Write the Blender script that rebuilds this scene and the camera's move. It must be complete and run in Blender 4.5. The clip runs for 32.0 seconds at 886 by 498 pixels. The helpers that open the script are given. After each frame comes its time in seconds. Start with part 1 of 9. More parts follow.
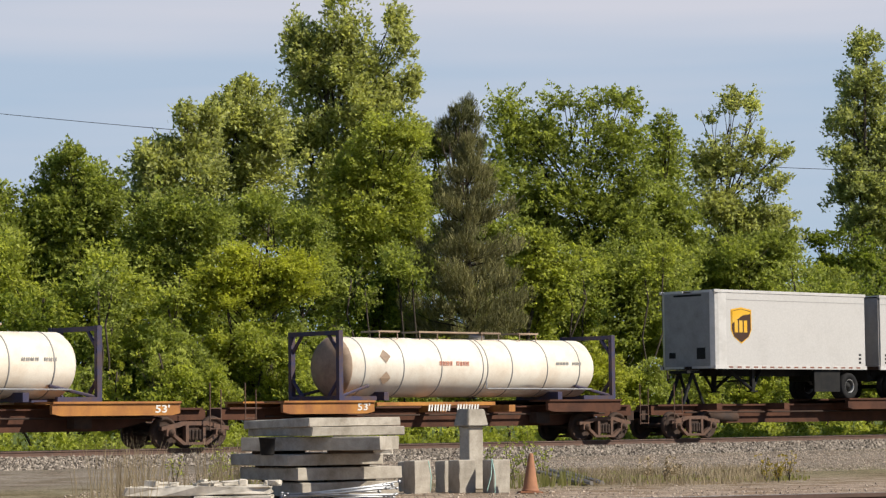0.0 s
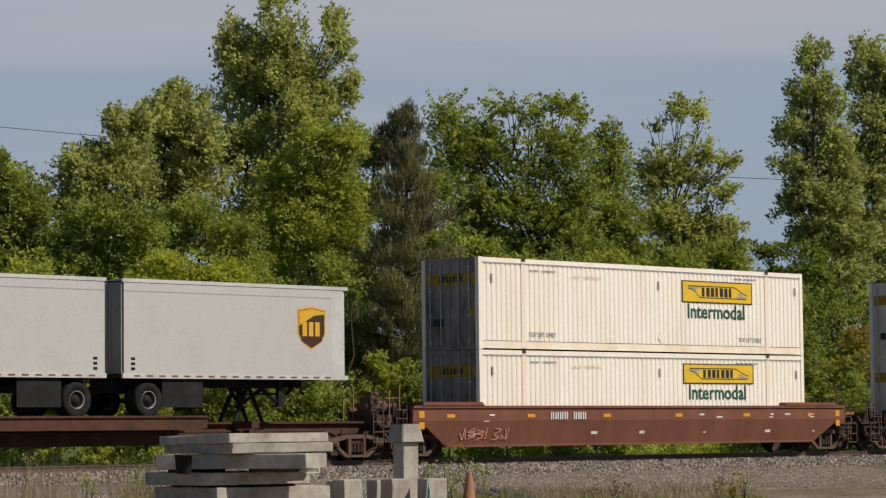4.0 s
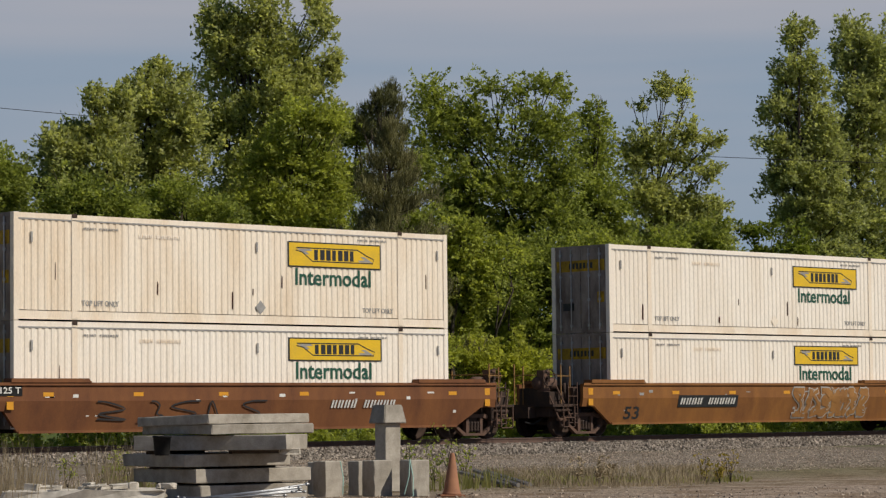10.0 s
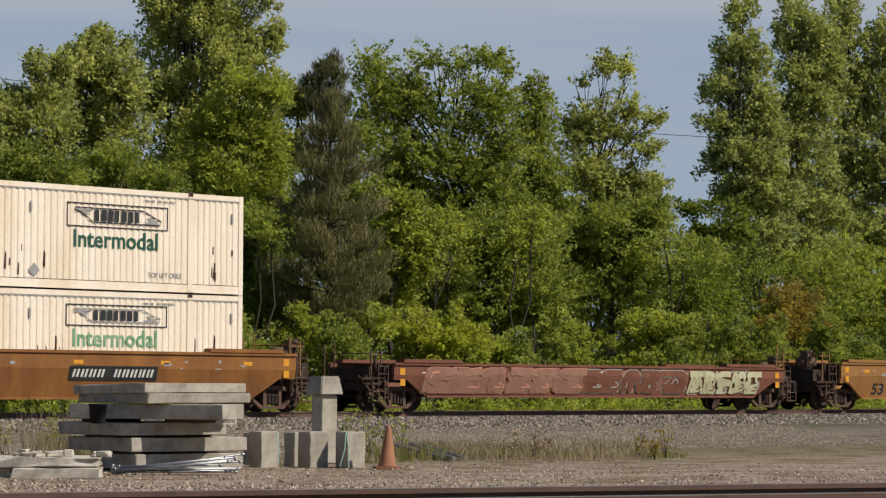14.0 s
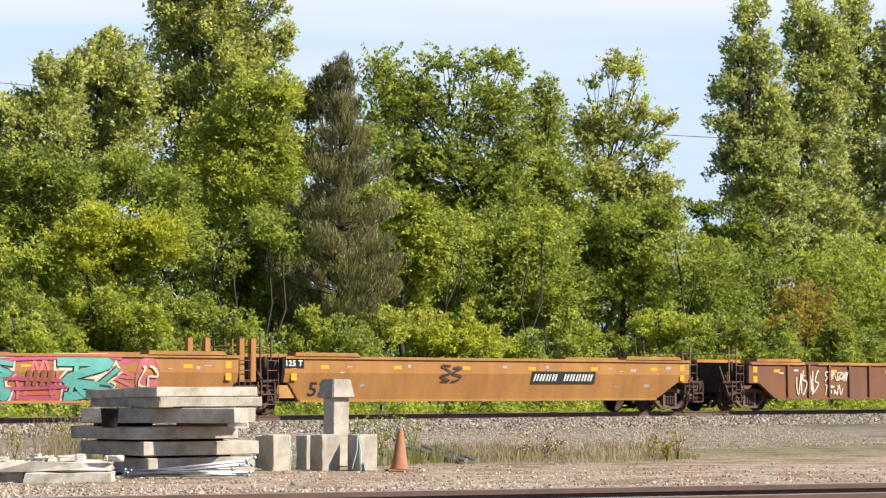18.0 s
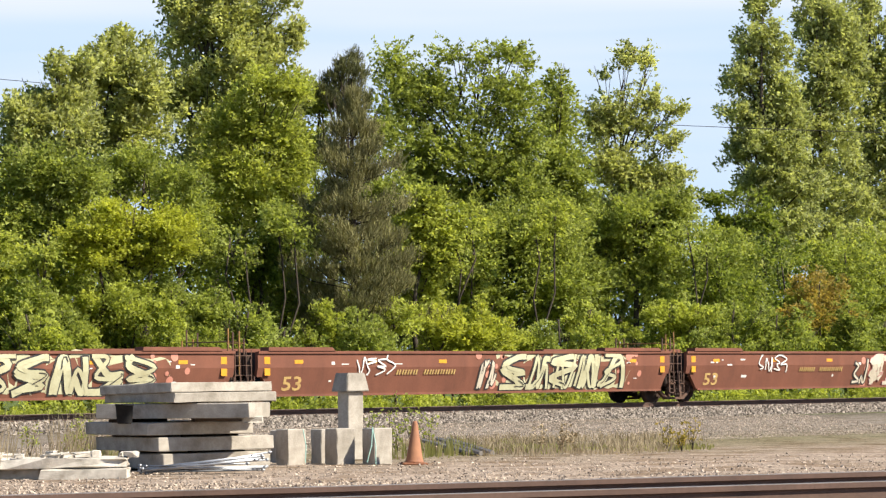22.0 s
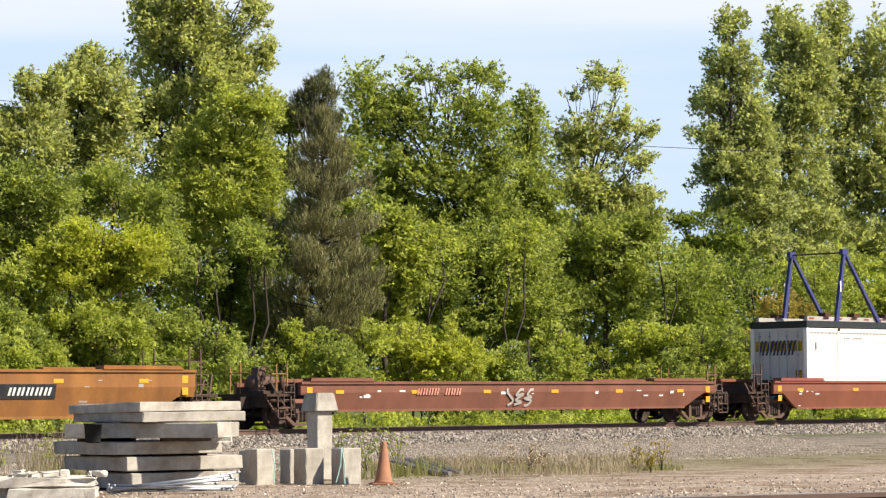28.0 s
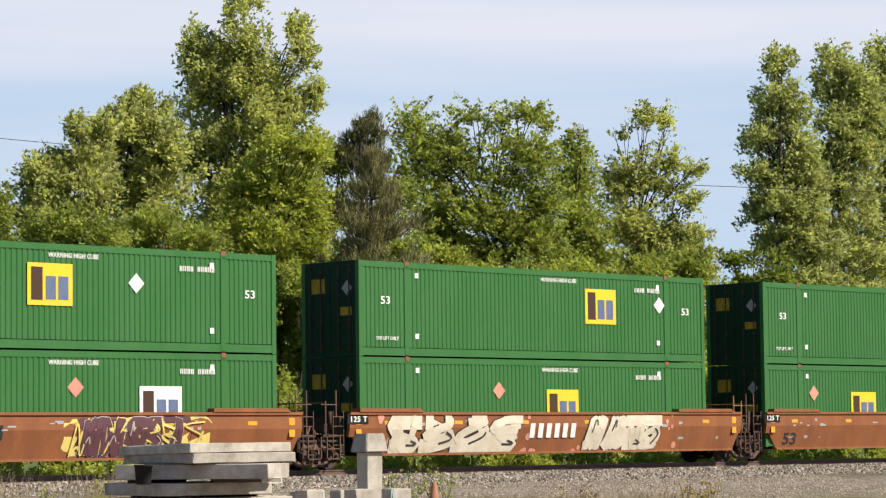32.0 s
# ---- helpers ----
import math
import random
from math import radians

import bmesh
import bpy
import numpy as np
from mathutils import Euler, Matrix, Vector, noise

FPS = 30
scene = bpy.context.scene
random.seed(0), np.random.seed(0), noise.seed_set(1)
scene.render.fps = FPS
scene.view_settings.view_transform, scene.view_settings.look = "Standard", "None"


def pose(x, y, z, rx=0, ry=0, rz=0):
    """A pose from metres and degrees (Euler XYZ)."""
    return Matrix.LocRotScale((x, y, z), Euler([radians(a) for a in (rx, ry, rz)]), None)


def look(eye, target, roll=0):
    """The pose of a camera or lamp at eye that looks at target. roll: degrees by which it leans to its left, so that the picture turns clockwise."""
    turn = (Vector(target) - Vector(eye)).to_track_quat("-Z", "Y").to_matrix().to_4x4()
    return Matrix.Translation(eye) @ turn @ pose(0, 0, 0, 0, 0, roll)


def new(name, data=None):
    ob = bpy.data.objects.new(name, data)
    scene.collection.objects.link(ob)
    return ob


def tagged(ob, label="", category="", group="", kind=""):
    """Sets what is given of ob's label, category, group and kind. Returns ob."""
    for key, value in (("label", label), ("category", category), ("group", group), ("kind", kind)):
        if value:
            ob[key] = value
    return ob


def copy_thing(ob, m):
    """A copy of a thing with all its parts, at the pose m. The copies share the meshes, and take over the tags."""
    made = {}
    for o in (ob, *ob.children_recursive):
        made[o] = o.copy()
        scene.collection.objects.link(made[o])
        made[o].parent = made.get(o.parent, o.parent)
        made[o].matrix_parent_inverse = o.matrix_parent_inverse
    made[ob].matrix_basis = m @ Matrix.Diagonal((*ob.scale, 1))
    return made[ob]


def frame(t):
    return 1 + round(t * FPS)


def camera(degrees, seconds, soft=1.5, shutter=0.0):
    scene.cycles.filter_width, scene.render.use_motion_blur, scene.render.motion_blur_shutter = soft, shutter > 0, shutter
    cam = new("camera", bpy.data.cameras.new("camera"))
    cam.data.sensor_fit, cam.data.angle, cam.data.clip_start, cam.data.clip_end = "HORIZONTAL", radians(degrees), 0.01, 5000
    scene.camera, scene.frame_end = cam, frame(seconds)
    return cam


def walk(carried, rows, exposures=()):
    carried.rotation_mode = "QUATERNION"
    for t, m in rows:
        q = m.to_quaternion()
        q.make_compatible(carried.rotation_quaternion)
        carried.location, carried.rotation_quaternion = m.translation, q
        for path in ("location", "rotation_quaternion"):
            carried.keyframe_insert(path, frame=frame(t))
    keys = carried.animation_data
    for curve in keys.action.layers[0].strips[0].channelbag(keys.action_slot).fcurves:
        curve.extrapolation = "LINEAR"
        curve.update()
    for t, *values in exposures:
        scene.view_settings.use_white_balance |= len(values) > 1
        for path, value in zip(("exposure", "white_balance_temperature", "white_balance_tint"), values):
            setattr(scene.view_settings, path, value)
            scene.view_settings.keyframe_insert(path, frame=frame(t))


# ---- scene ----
cam = camera(18.94, 32.0, soft=1.3)
# seconds, x, y, z, pitch, roll, yaw: a hand-held camera standing in one place, a step further back at first
PATH = [
    (0.0, -2.85, -2.79, 0.74, 3.673, 0.646, -42.569),
    (0.5, -2.85, -2.79, 0.74, 3.708, 0.906, -43.448),
    (1.0, -2.85, -2.79, 0.74, 3.791, 0.669, -44.211),
    (1.5, -2.85, -2.79, 0.74, 3.828, 0.961, -44.499),
    (2.0, -2.85, -2.79, 0.74, 3.879, 1.031, -44.527),
    (2.5, -2.85, -2.79, 0.74, 3.916, 0.700, -44.455),
    (4.5, 0.00, 0.00, 0.74, 4.001, 0.653, -43.725),
    (5.0, 0.00, 0.00, 0.74, 3.925, 1.005, -43.935),
    (5.5, 0.00, 0.00, 0.74, 3.633, 1.384, -43.909),
    (6.0, 0.00, 0.00, 0.74, 3.463, 1.178, -44.002),
    (6.5, 0.00, 0.00, 0.74, 3.425, 1.047, -44.205),
    (7.0, 0.00, 0.00, 0.74, 3.363, 1.102, -44.291),
    (7.5, 0.00, 0.00, 0.74, 3.389, 1.070, -44.303),
    (8.0, 0.00, 0.00, 0.74, 3.458, 0.896, -44.307),
    (8.5, 0.00, 0.00, 0.74, 3.531, 0.886, -44.362),
    (9.0, 0.00, 0.00, 0.74, 3.563, 0.924, -44.302),
    (9.5, 0.00, 0.00, 0.74, 3.568, 1.008, -44.267),
    (10.0, 0.00, 0.00, 0.74, 3.580, 0.632, -44.154),
    (10.5, 0.00, 0.00, 0.74, 3.619, 0.440, -44.115),
    (11.0, 0.00, 0.00, 0.74, 3.670, 0.351, -44.058),
    (11.5, 0.00, 0.00, 0.74, 3.732, 0.280, -44.036),
    (12.0, 0.00, 0.00, 0.74, 3.690, 0.215, -44.016),
    (12.5, 0.00, 0.00, 0.74, 3.261, 0.626, -44.635),
    (13.0, 0.00, 0.00, 0.74, 3.057, 0.825, -45.097),
    (13.5, 0.00, 0.00, 0.74, 2.996, 0.390, -45.285),
    (14.0, 0.00, 0.00, 0.74, 2.990, -0.261, -45.512),
    (14.5, 0.00, 0.00, 0.74, 3.018, -0.676, -45.965),
    (16.5, 0.00, 0.00, 0.74, 3.076, -0.270, -45.531),
    (17.0, 0.00, 0.00, 0.74, 3.043, 0.167, -45.397),
    (17.5, 0.00, 0.00, 0.74, 3.040, 0.038, -45.315),
    (18.0, 0.00, 0.00, 0.74, 3.040, 0.060, -45.262),
    (18.5, 0.00, 0.00, 0.74, 3.075, 0.270, -45.194),
    (19.0, 0.00, 0.00, 0.74, 3.100, 0.300, -45.100),
    (19.5, 0.00, 0.00, 0.74, 3.060, 0.394, -45.057),
    (20.0, 0.00, 0.00, 0.74, 3.052, 0.599, -44.952),
    (20.5, 0.00, 0.00, 0.74, 2.991, 0.639, -44.913),
    (21.0, 0.00, 0.00, 0.74, 2.965, 0.445, -44.896),
    (21.5, 0.00, 0.00, 0.74, 2.942, 0.532, -44.858),
    (22.0, 0.00, 0.00, 0.74, 2.886, 0.650, -44.957),
    (22.5, 0.00, 0.00, 0.74, 2.873, 0.503, -45.123),
    (23.0, 0.00, 0.00, 0.74, 2.872, 0.459, -45.268),
    (23.5, 0.00, 0.00, 0.74, 2.908, 0.506, -45.382),
    (24.0, 0.00, 0.00, 0.74, 2.936, 0.443, -45.416),
    (24.5, 0.00, 0.00, 0.74, 2.981, 0.524, -45.439),
    (25.0, 0.00, 0.00, 0.74, 2.992, 0.592, -45.454),
    (25.5, 0.00, 0.00, 0.74, 3.019, 0.469, -45.507),
    (27.5, 0.00, 0.00, 0.74, 3.241, 0.455, -45.653),
    (28.0, 0.00, 0.00, 0.74, 3.315, 0.480, -45.618),
    (28.5, 0.00, 0.00, 0.74, 3.385, 0.258, -45.592),
    (29.0, 0.00, 0.00, 0.74, 3.490, 0.124, -45.503),
    (29.5, 0.00, 0.00, 0.74, 3.644, 0.073, -45.275),
    (30.0, 0.00, 0.00, 0.74, 3.798, 0.152, -45.053),
    (30.5, 0.00, 0.00, 0.74, 3.914, 0.212, -44.903),
    (31.0, 0.00, 0.00, 0.74, 3.993, 0.380, -44.779),
    (31.5, 0.00, 0.00, 0.74, 4.084, 0.393, -44.651),
    (32.0, 0.00, 0.00, 0.74, 4.191, 0.689, -44.543),
]
EXPOSURES = [(0, 0.35), (2.5, 0.35), (3.6, -0.1), (4.5, -0.35), (6.0, -0.4), (7, 0.08), (7.7, 0.22), (8, -0.03), (8.5, -0.15), (9, -0.31), (10, -0.38), (10.6, -0.35), (12, -0.45), (13.2, -0.4), (14, -0.15), (14.5, 0.35), (15.2, 0.65), (16.5, 0.9), (19, 0.95), (25.5, 0.95), (27.6, 0.95), (28.2, 0.9), (29.2, 0.45), (30, 0.35), (31, 0.57), (32, 0.67)]
walk(cam, [(t, pose(x, y, z, 90 + pitch, roll, yaw)) for t, x, y, z, pitch, roll, yaw in PATH], EXPOSURES)

# ---- sky and sun ----
SUN_TO = Vector((0.32, -0.66, 0.67)).normalized()
world = bpy.data.worlds.new("sky")
scene.world = world
world.use_nodes = True
wn, wl = world.node_tree.nodes, world.node_tree.links
wn.clear()
sky = wn.new("ShaderNodeTexSky")
sky.sky_type, sky.sun_disc = "NISHITA", False
sky.sun_elevation = math.asin(SUN_TO.z)
sky.sun_rotation = math.atan2(SUN_TO.x, SUN_TO.y)
sky.air_density, sky.dust_density, sky.ozone_density = 1.0, 0.25, 3.0
coord = wn.new("ShaderNodeTexCoord")
squash = wn.new("ShaderNodeMapping")
squash.inputs["Scale"].default_value = (1.3, 1.3, 21.0)
squash.inputs["Rotation"].default_value = (0.03, 0.05, 0.2)
cloud = wn.new("ShaderNodeTexNoise")
cloud.inputs["Scale"].default_value, cloud.inputs["Detail"].default_value, cloud.inputs["Roughness"].default_value = 1.0, 4, 0.45
ramp = wn.new("ShaderNodeValToRGB")
ramp.color_ramp.elements[0].position, ramp.color_ramp.elements[0].color = 0.42, (0.38, 0.38, 0.38, 1)
ramp.color_ramp.elements[1].position, ramp.color_ramp.elements[1].color = 0.62, (0.95, 0.95, 0.95, 1)
mix = wn.new("ShaderNodeMix")
mix.data_type = "RGBA"
mix.inputs["B"].default_value = (8.3, 8.4, 9.4, 1)
back = wn.new("ShaderNodeBackground")
back.inputs["Strength"].default_value = 0.061
out = wn.new("ShaderNodeOutputWorld")
wl.new(coord.outputs["Generated"], squash.inputs["Vector"])
wl.new(squash.outputs["Vector"], cloud.inputs["Vector"])
wl.new(cloud.outputs["Fac"], ramp.inputs["Fac"])
# thin clouds over a band of clear blue above the wood; the sky overhead is clear
height = wn.new("ShaderNodeSeparateXYZ")
low = wn.new("ShaderNodeValToRGB")
for k, (at, v) in enumerate(((0.05, 0.2), (0.09, 0.6), (0.13, 1.0), (0.18, 1.0), (0.32, 0.06))):
    e = low.color_ramp.elements[k] if k < 2 else low.color_ramp.elements.new(at)
    e.position, e.color = at, (v, v, v, 1)
clear = wn.new("ShaderNodeMapRange")
clear.inputs["From Min"].default_value, clear.inputs["From Max"].default_value = 0.14, 0.35
clear.inputs["To Min"].default_value, clear.inputs["To Max"].default_value = 0.85, 0.0
blue = wn.new("ShaderNodeMix")
blue.data_type = "RGBA"
blue.inputs["B"].default_value = (4.5, 6.6, 9.0, 1)
amount = wn.new("ShaderNodeMath")
amount.operation = "MULTIPLY"
wl.new(coord.outputs["Generated"], height.inputs["Vector"])
wl.new(height.outputs["Z"], low.inputs["Fac"])
wl.new(height.outputs["Z"], clear.inputs["Value"])
wl.new(ramp.outputs["Color"], amount.inputs[0])
wl.new(low.outputs["Color"], amount.inputs[1])
wl.new(clear.outputs["Result"], blue.inputs["Factor"])
wl.new(amount.outputs["Value"], mix.inputs["Factor"])
vivid = wn.new("ShaderNodeHueSaturation")
vivid.inputs["Saturation"].default_value = 1.35
wl.new(sky.outputs["Color"], vivid.inputs["Color"])
wl.new(vivid.outputs["Color"], blue.inputs["A"])
wl.new(blue.outputs["Result"], mix.inputs["A"])
wl.new(mix.outputs["Result"], back.inputs["Color"])
wl.new(back.outputs["Background"], out.inputs["Surface"])
sun_data = bpy.data.lights.new("sun", "SUN")
sun_data.energy, sun_data.angle, sun_data.color = 5.0, radians(0.5), (1.0, 0.93, 0.80)
sun = new("sun", sun_data)
sun.matrix_world = look(SUN_TO * 200, (0, 0, 0))

# ---- materials ----
def node_material(name):
    m = bpy.data.materials.new(name)
    m.use_nodes = True
    nt = m.node_tree
    return m, nt.nodes, nt.links, nt.nodes["Principled BSDF"]


def paint(name, base, worn=None, amount=0.35, scale=1.2, rough=0.55, metal=0.0, bump=0.15, streak=0.0, grain=40.0, spec=0.4, vary=0.0):
    """A surface with stains at a large scale, grain at a small one, optional vertical streaks and a fine relief."""
    m, n, l, b = node_material(name)
    worn = worn or tuple(c * 0.6 for c in base)
    tc = n.new("ShaderNodeTexCoord")
    mp = n.new("ShaderNodeMapping")
    mp.inputs["Scale"].default_value = (1, 1, 1 - 0.85 * streak)
    l.new(tc.outputs["Object"], mp.inputs["Vector"])
    big = n.new("ShaderNodeTexNoise")
    big.inputs["Scale"].default_value, big.inputs["Detail"].default_value, big.inputs["Roughness"].default_value = scale, 8, 0.65
    l.new(mp.outputs["Vector"], big.inputs["Vector"])
    small = n.new("ShaderNodeTexNoise")
    small.inputs["Scale"].default_value, small.inputs["Detail"].default_value = grain, 3
    l.new(mp.outputs["Vector"], small.inputs["Vector"])
    r = n.new("ShaderNodeValToRGB")
    r.color_ramp.elements[0].position, r.color_ramp.elements[0].color = 0.5 - amount * 0.25, (0, 0, 0, 1)
    r.color_ramp.elements[1].position, r.color_ramp.elements[1].color = 0.85 - amount * 0.3, (1, 1, 1, 1)
    l.new(big.outputs["Fac"], r.inputs["Fac"])
    mx = n.new("ShaderNodeMix")
    mx.data_type = "RGBA"
    mx.inputs["A"].default_value, mx.inputs["B"].default_value = (*base, 1), (*worn, 1)
    l.new(r.outputs["Color"], mx.inputs["Factor"])
    hsv = n.new("ShaderNodeHueSaturation")
    l.new(mx.outputs["Result"], hsv.inputs["Color"])
    val = n.new("ShaderNodeMapRange")
    val.inputs["To Min"].default_value, val.inputs["To Max"].default_value = 0.8, 1.2
    l.new(small.outputs["Fac"], val.inputs["Value"])
    if vary:
        info = n.new("ShaderNodeObjectInfo")
        isl = n.new("ShaderNodeMapRange")
        isl.inputs["To Min"].default_value, isl.inputs["To Max"].default_value = 1 - vary, 1 + vary
        l.new(info.outputs["Random"], isl.inputs["Value"])
        mul = n.new("ShaderNodeMath")
        mul.operation = "MULTIPLY"
        l.new(isl.outputs["Result"], mul.inputs[0])
        l.new(val.outputs["Result"], mul.inputs[1])
        l.new(mul.outputs["Value"], hsv.inputs["Value"])
    else:
        l.new(val.outputs["Result"], hsv.inputs["Value"])
    l.new(hsv.outputs["Color"], b.inputs["Base Color"])
    b.inputs["Roughness"].default_value, b.inputs["Metallic"].default_value = rough, metal
    b.inputs["Specular IOR Level"].default_value = spec
    if bump:
        bp = n.new("ShaderNodeBump")
        bp.inputs["Strength"].default_value, bp.inputs["Distance"].default_value = bump, 0.01
        l.new(small.outputs["Fac"], bp.inputs["Height"])
        l.new(bp.outputs["Normal"], b.inputs["Normal"])
    return m


def leafy(name, dark, light, through_amount=0.55, rough=0.6):
    """Foliage: each leaf has its own shade, and lets some light through."""
    m, n, l, b = node_material(name)
    geo = n.new("ShaderNodeNewGeometry")
    tc = n.new("ShaderNodeTexCoord")
    noise_tex = n.new("ShaderNodeTexNoise")
    noise_tex.inputs["Scale"].default_value, noise_tex.inputs["Detail"].default_value = 0.8, 3
    l.new(tc.outputs["Object"], noise_tex.inputs["Vector"])
    add = n.new("ShaderNodeMath")
    add.operation = "MULTIPLY_ADD"
    add.inputs[1].default_value = 0.85
    l.new(geo.outputs["Random Per Island"], add.inputs[0])
    sc = n.new("ShaderNodeMath")
    sc.operation = "MULTIPLY_ADD"
    sc.inputs[1].default_value, sc.inputs[2].default_value = 1.7, -0.7
    l.new(noise_tex.outputs["Fac"], sc.inputs[0])
    l.new(sc.outputs["Value"], add.inputs[2])
    r = n.new("ShaderNodeValToRGB")
    r.color_ramp.elements[0].color, r.color_ramp.elements[1].color = (*dark, 1), (*light, 1)
    l.new(add.outputs["Value"], r.inputs["Fac"])
    l.new(r.outputs["Color"], b.inputs["Base Color"])
    b.inputs["Roughness"].default_value = rough
    b.inputs["Specular IOR Level"].default_value = 0.25
    tr = n.new("ShaderNodeBsdfTranslucent")
    warm = n.new("ShaderNodeMix")
    warm.data_type, warm.blend_type = "RGBA", "MULTIPLY"
    warm.inputs["Factor"].default_value = 1.0
    warm.inputs["B"].default_value = (1.22, 1.2, 0.75, 1)
    l.new(r.outputs["Color"], warm.inputs["A"])
    l.new(warm.outputs["Result"], tr.inputs["Color"])
    ms = n.new("ShaderNodeMixShader")
    ms.inputs["Fac"].default_value = through_amount
    l.new(b.outputs["BSDF"], ms.inputs[1])
    l.new(tr.outputs["BSDF"], ms.inputs[2])
    l.new(ms.outputs["Shader"], n["Material Output"].inputs["Surface"])
    return m


WHITE = paint("white_container_paint", (0.87, 0.79, 0.69), (0.77, 0.665, 0.54), 0.2, 0.9, 0.5, streak=0.9)
CLEAN_WHITE = paint("clean_white_paint", (0.83, 0.785, 0.715), (0.73, 0.68, 0.60), 0.15, 0.8, 0.45, streak=0.9)
CREAM = paint("aged_white_paint", (0.84, 0.74, 0.615), (0.71, 0.56, 0.40), 0.3, 0.9, 0.6, streak=0.9, spec=0.2)
GREEN = paint("green_container_paint", (0.032, 0.122, 0.031), (0.046, 0.135, 0.045), 0.35, 0.8, 0.6, streak=0.8, spec=0.18)
# White doors with brown stains, greyed further to put in the shade they stand in.
DOOR_GREY = paint("stained_shade_grey_door_paint", (0.33, 0.28, 0.245), (0.10, 0.075, 0.06), 0.5, 1.5, 0.7, streak=0.7, spec=0.15)
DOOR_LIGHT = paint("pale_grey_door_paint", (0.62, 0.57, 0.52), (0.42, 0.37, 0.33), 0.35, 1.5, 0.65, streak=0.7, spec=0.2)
# Container green darkened: the shade on the end doors is put into the colour.
DOOR_GREEN = paint("shade_dark_green_door_paint", (0.007, 0.034, 0.016), (0.018, 0.034, 0.02), 0.4, 1.5, 0.7, spec=0.12)
# Sign yellow dulled unevenly to carry the shade that lies on the door ends.
DOOR_SIGN = paint("shade_dulled_yellow_vinyl", (0.50, 0.31, 0.02), (0.16, 0.10, 0.025), 0.5, 4, 0.6, spec=0.15)
TRAILER = paint("grey_trailer_panel", (0.475, 0.458, 0.445), (0.43, 0.41, 0.395), 0.2, 0.7, 0.5, streak=0.2, grain=30, spec=0.2)
TRAILER_RIM = paint("light_aluminium_rail", (0.56, 0.54, 0.52), (0.42, 0.40, 0.38), 0.3, 2, 0.5, 0.15)
TRAILER_END = paint("dark_trailer_front", (0.30, 0.29, 0.285), (0.20, 0.19, 0.185), 0.3, 1.5, 0.6, spec=0.2)
ORANGE = paint("orange_car_paint", (0.275, 0.120, 0.034), (0.16, 0.066, 0.026), 0.5, 1.1, 0.65, streak=0.75, spec=0.2)
ORANGE_PALE = paint("sun_faded_yellow_orange_paint", (0.33, 0.162, 0.052), (0.23, 0.105, 0.037), 0.45, 1.1, 0.65, streak=0.75, spec=0.2)
YELLOW_CAR = paint("worn_yellow_car_paint", (0.46, 0.20, 0.04), (0.20, 0.075, 0.03), 0.6, 0.8, 0.65, streak=0.5)
RUST = paint("rusted_steel", (0.10, 0.045, 0.028), (0.05, 0.026, 0.02), 0.5, 1.4, 0.85, spec=0.15)
RUST_YELLOW = paint("rust_with_yellow_remains", (0.135, 0.066, 0.044), (0.20, 0.085, 0.03), 0.25, 0.6, 0.75, spec=0.2)
BROWN = paint("red_brown_car_paint", (0.20, 0.080, 0.050), (0.135, 0.056, 0.037), 0.5, 1.1, 0.7, streak=0.75, spec=0.2)
RED = paint("faded_red_car_paint", (0.225, 0.072, 0.038), (0.155, 0.052, 0.03), 0.35, 0.8, 0.6, streak=0.6)
STEEL = paint("dark_running_gear_steel", (0.042, 0.031, 0.027), (0.078, 0.047, 0.033), 0.5, 3, 0.8, spec=0.15)
TRUCK_RUST = paint("oily_rust_black_steel", (0.10, 0.065, 0.052), (0.15, 0.086, 0.06), 0.5, 4, 0.85, spec=0.15)
BLACK = paint("black_paint", (0.014, 0.014, 0.015), (0.03, 0.028, 0.025), 0.3, 2, 0.7, spec=0.15)
RUBBER = paint("black_rubber", (0.016, 0.016, 0.017), (0.035, 0.033, 0.031), 0.3, 4, 0.9, spec=0.12)
HUB = paint("grey_wheel_rim", (0.27, 0.27, 0.275), (0.16, 0.155, 0.15), 0.3, 5, 0.5, 0.4)
BLUE = paint("blue_frame_paint", (0.035, 0.042, 0.16), (0.07, 0.06, 0.10), 0.35, 2, 0.5)
TANK = paint("off_white_tank_cladding", (0.74, 0.68, 0.59), (0.58, 0.47, 0.36), 0.3, 0.9, 0.5, spec=0.25)
TANK_FRAME = paint("faded_navy_frame_paint", (0.05, 0.05, 0.095), (0.10, 0.065, 0.05), 0.45, 3, 0.65, spec=0.15)
RUSTY_ORANGE = paint("rust_stained_orange_paint", (0.225, 0.093, 0.036), (0.125, 0.05, 0.026), 0.55, 1.0, 0.7, streak=0.7, spec=0.2)
TANK_BROWN = paint("stained_tank_end", (0.36, 0.26, 0.185), (0.17, 0.115, 0.08), 0.5, 1.2, 0.6)
SIGN_YELLOW = paint("yellow_sign_vinyl", (0.74, 0.47, 0.02), (0.62, 0.40, 0.04), 0.25, 2, 0.45)
REFLECT = paint("yellow_reflector", (0.66, 0.30, 0.025), (0.52, 0.23, 0.025), 0.2, 4, 0.35)
INK = paint("black_vinyl", (0.018, 0.020, 0.022), (0.04, 0.04, 0.04), 0.2, 3, 0.5)
INK_GREEN = paint("dark_green_vinyl", (0.012, 0.075, 0.045), (0.03, 0.10, 0.07), 0.2, 2, 0.5)
INK_PALE = paint("faded_green_vinyl", (0.12, 0.30, 0.15), (0.30, 0.42, 0.30), 0.3, 2, 0.5)
LOGO_BLUE = paint("slate_blue_vinyl", (0.085, 0.115, 0.20), (0.12, 0.15, 0.22), 0.25, 3, 0.5)
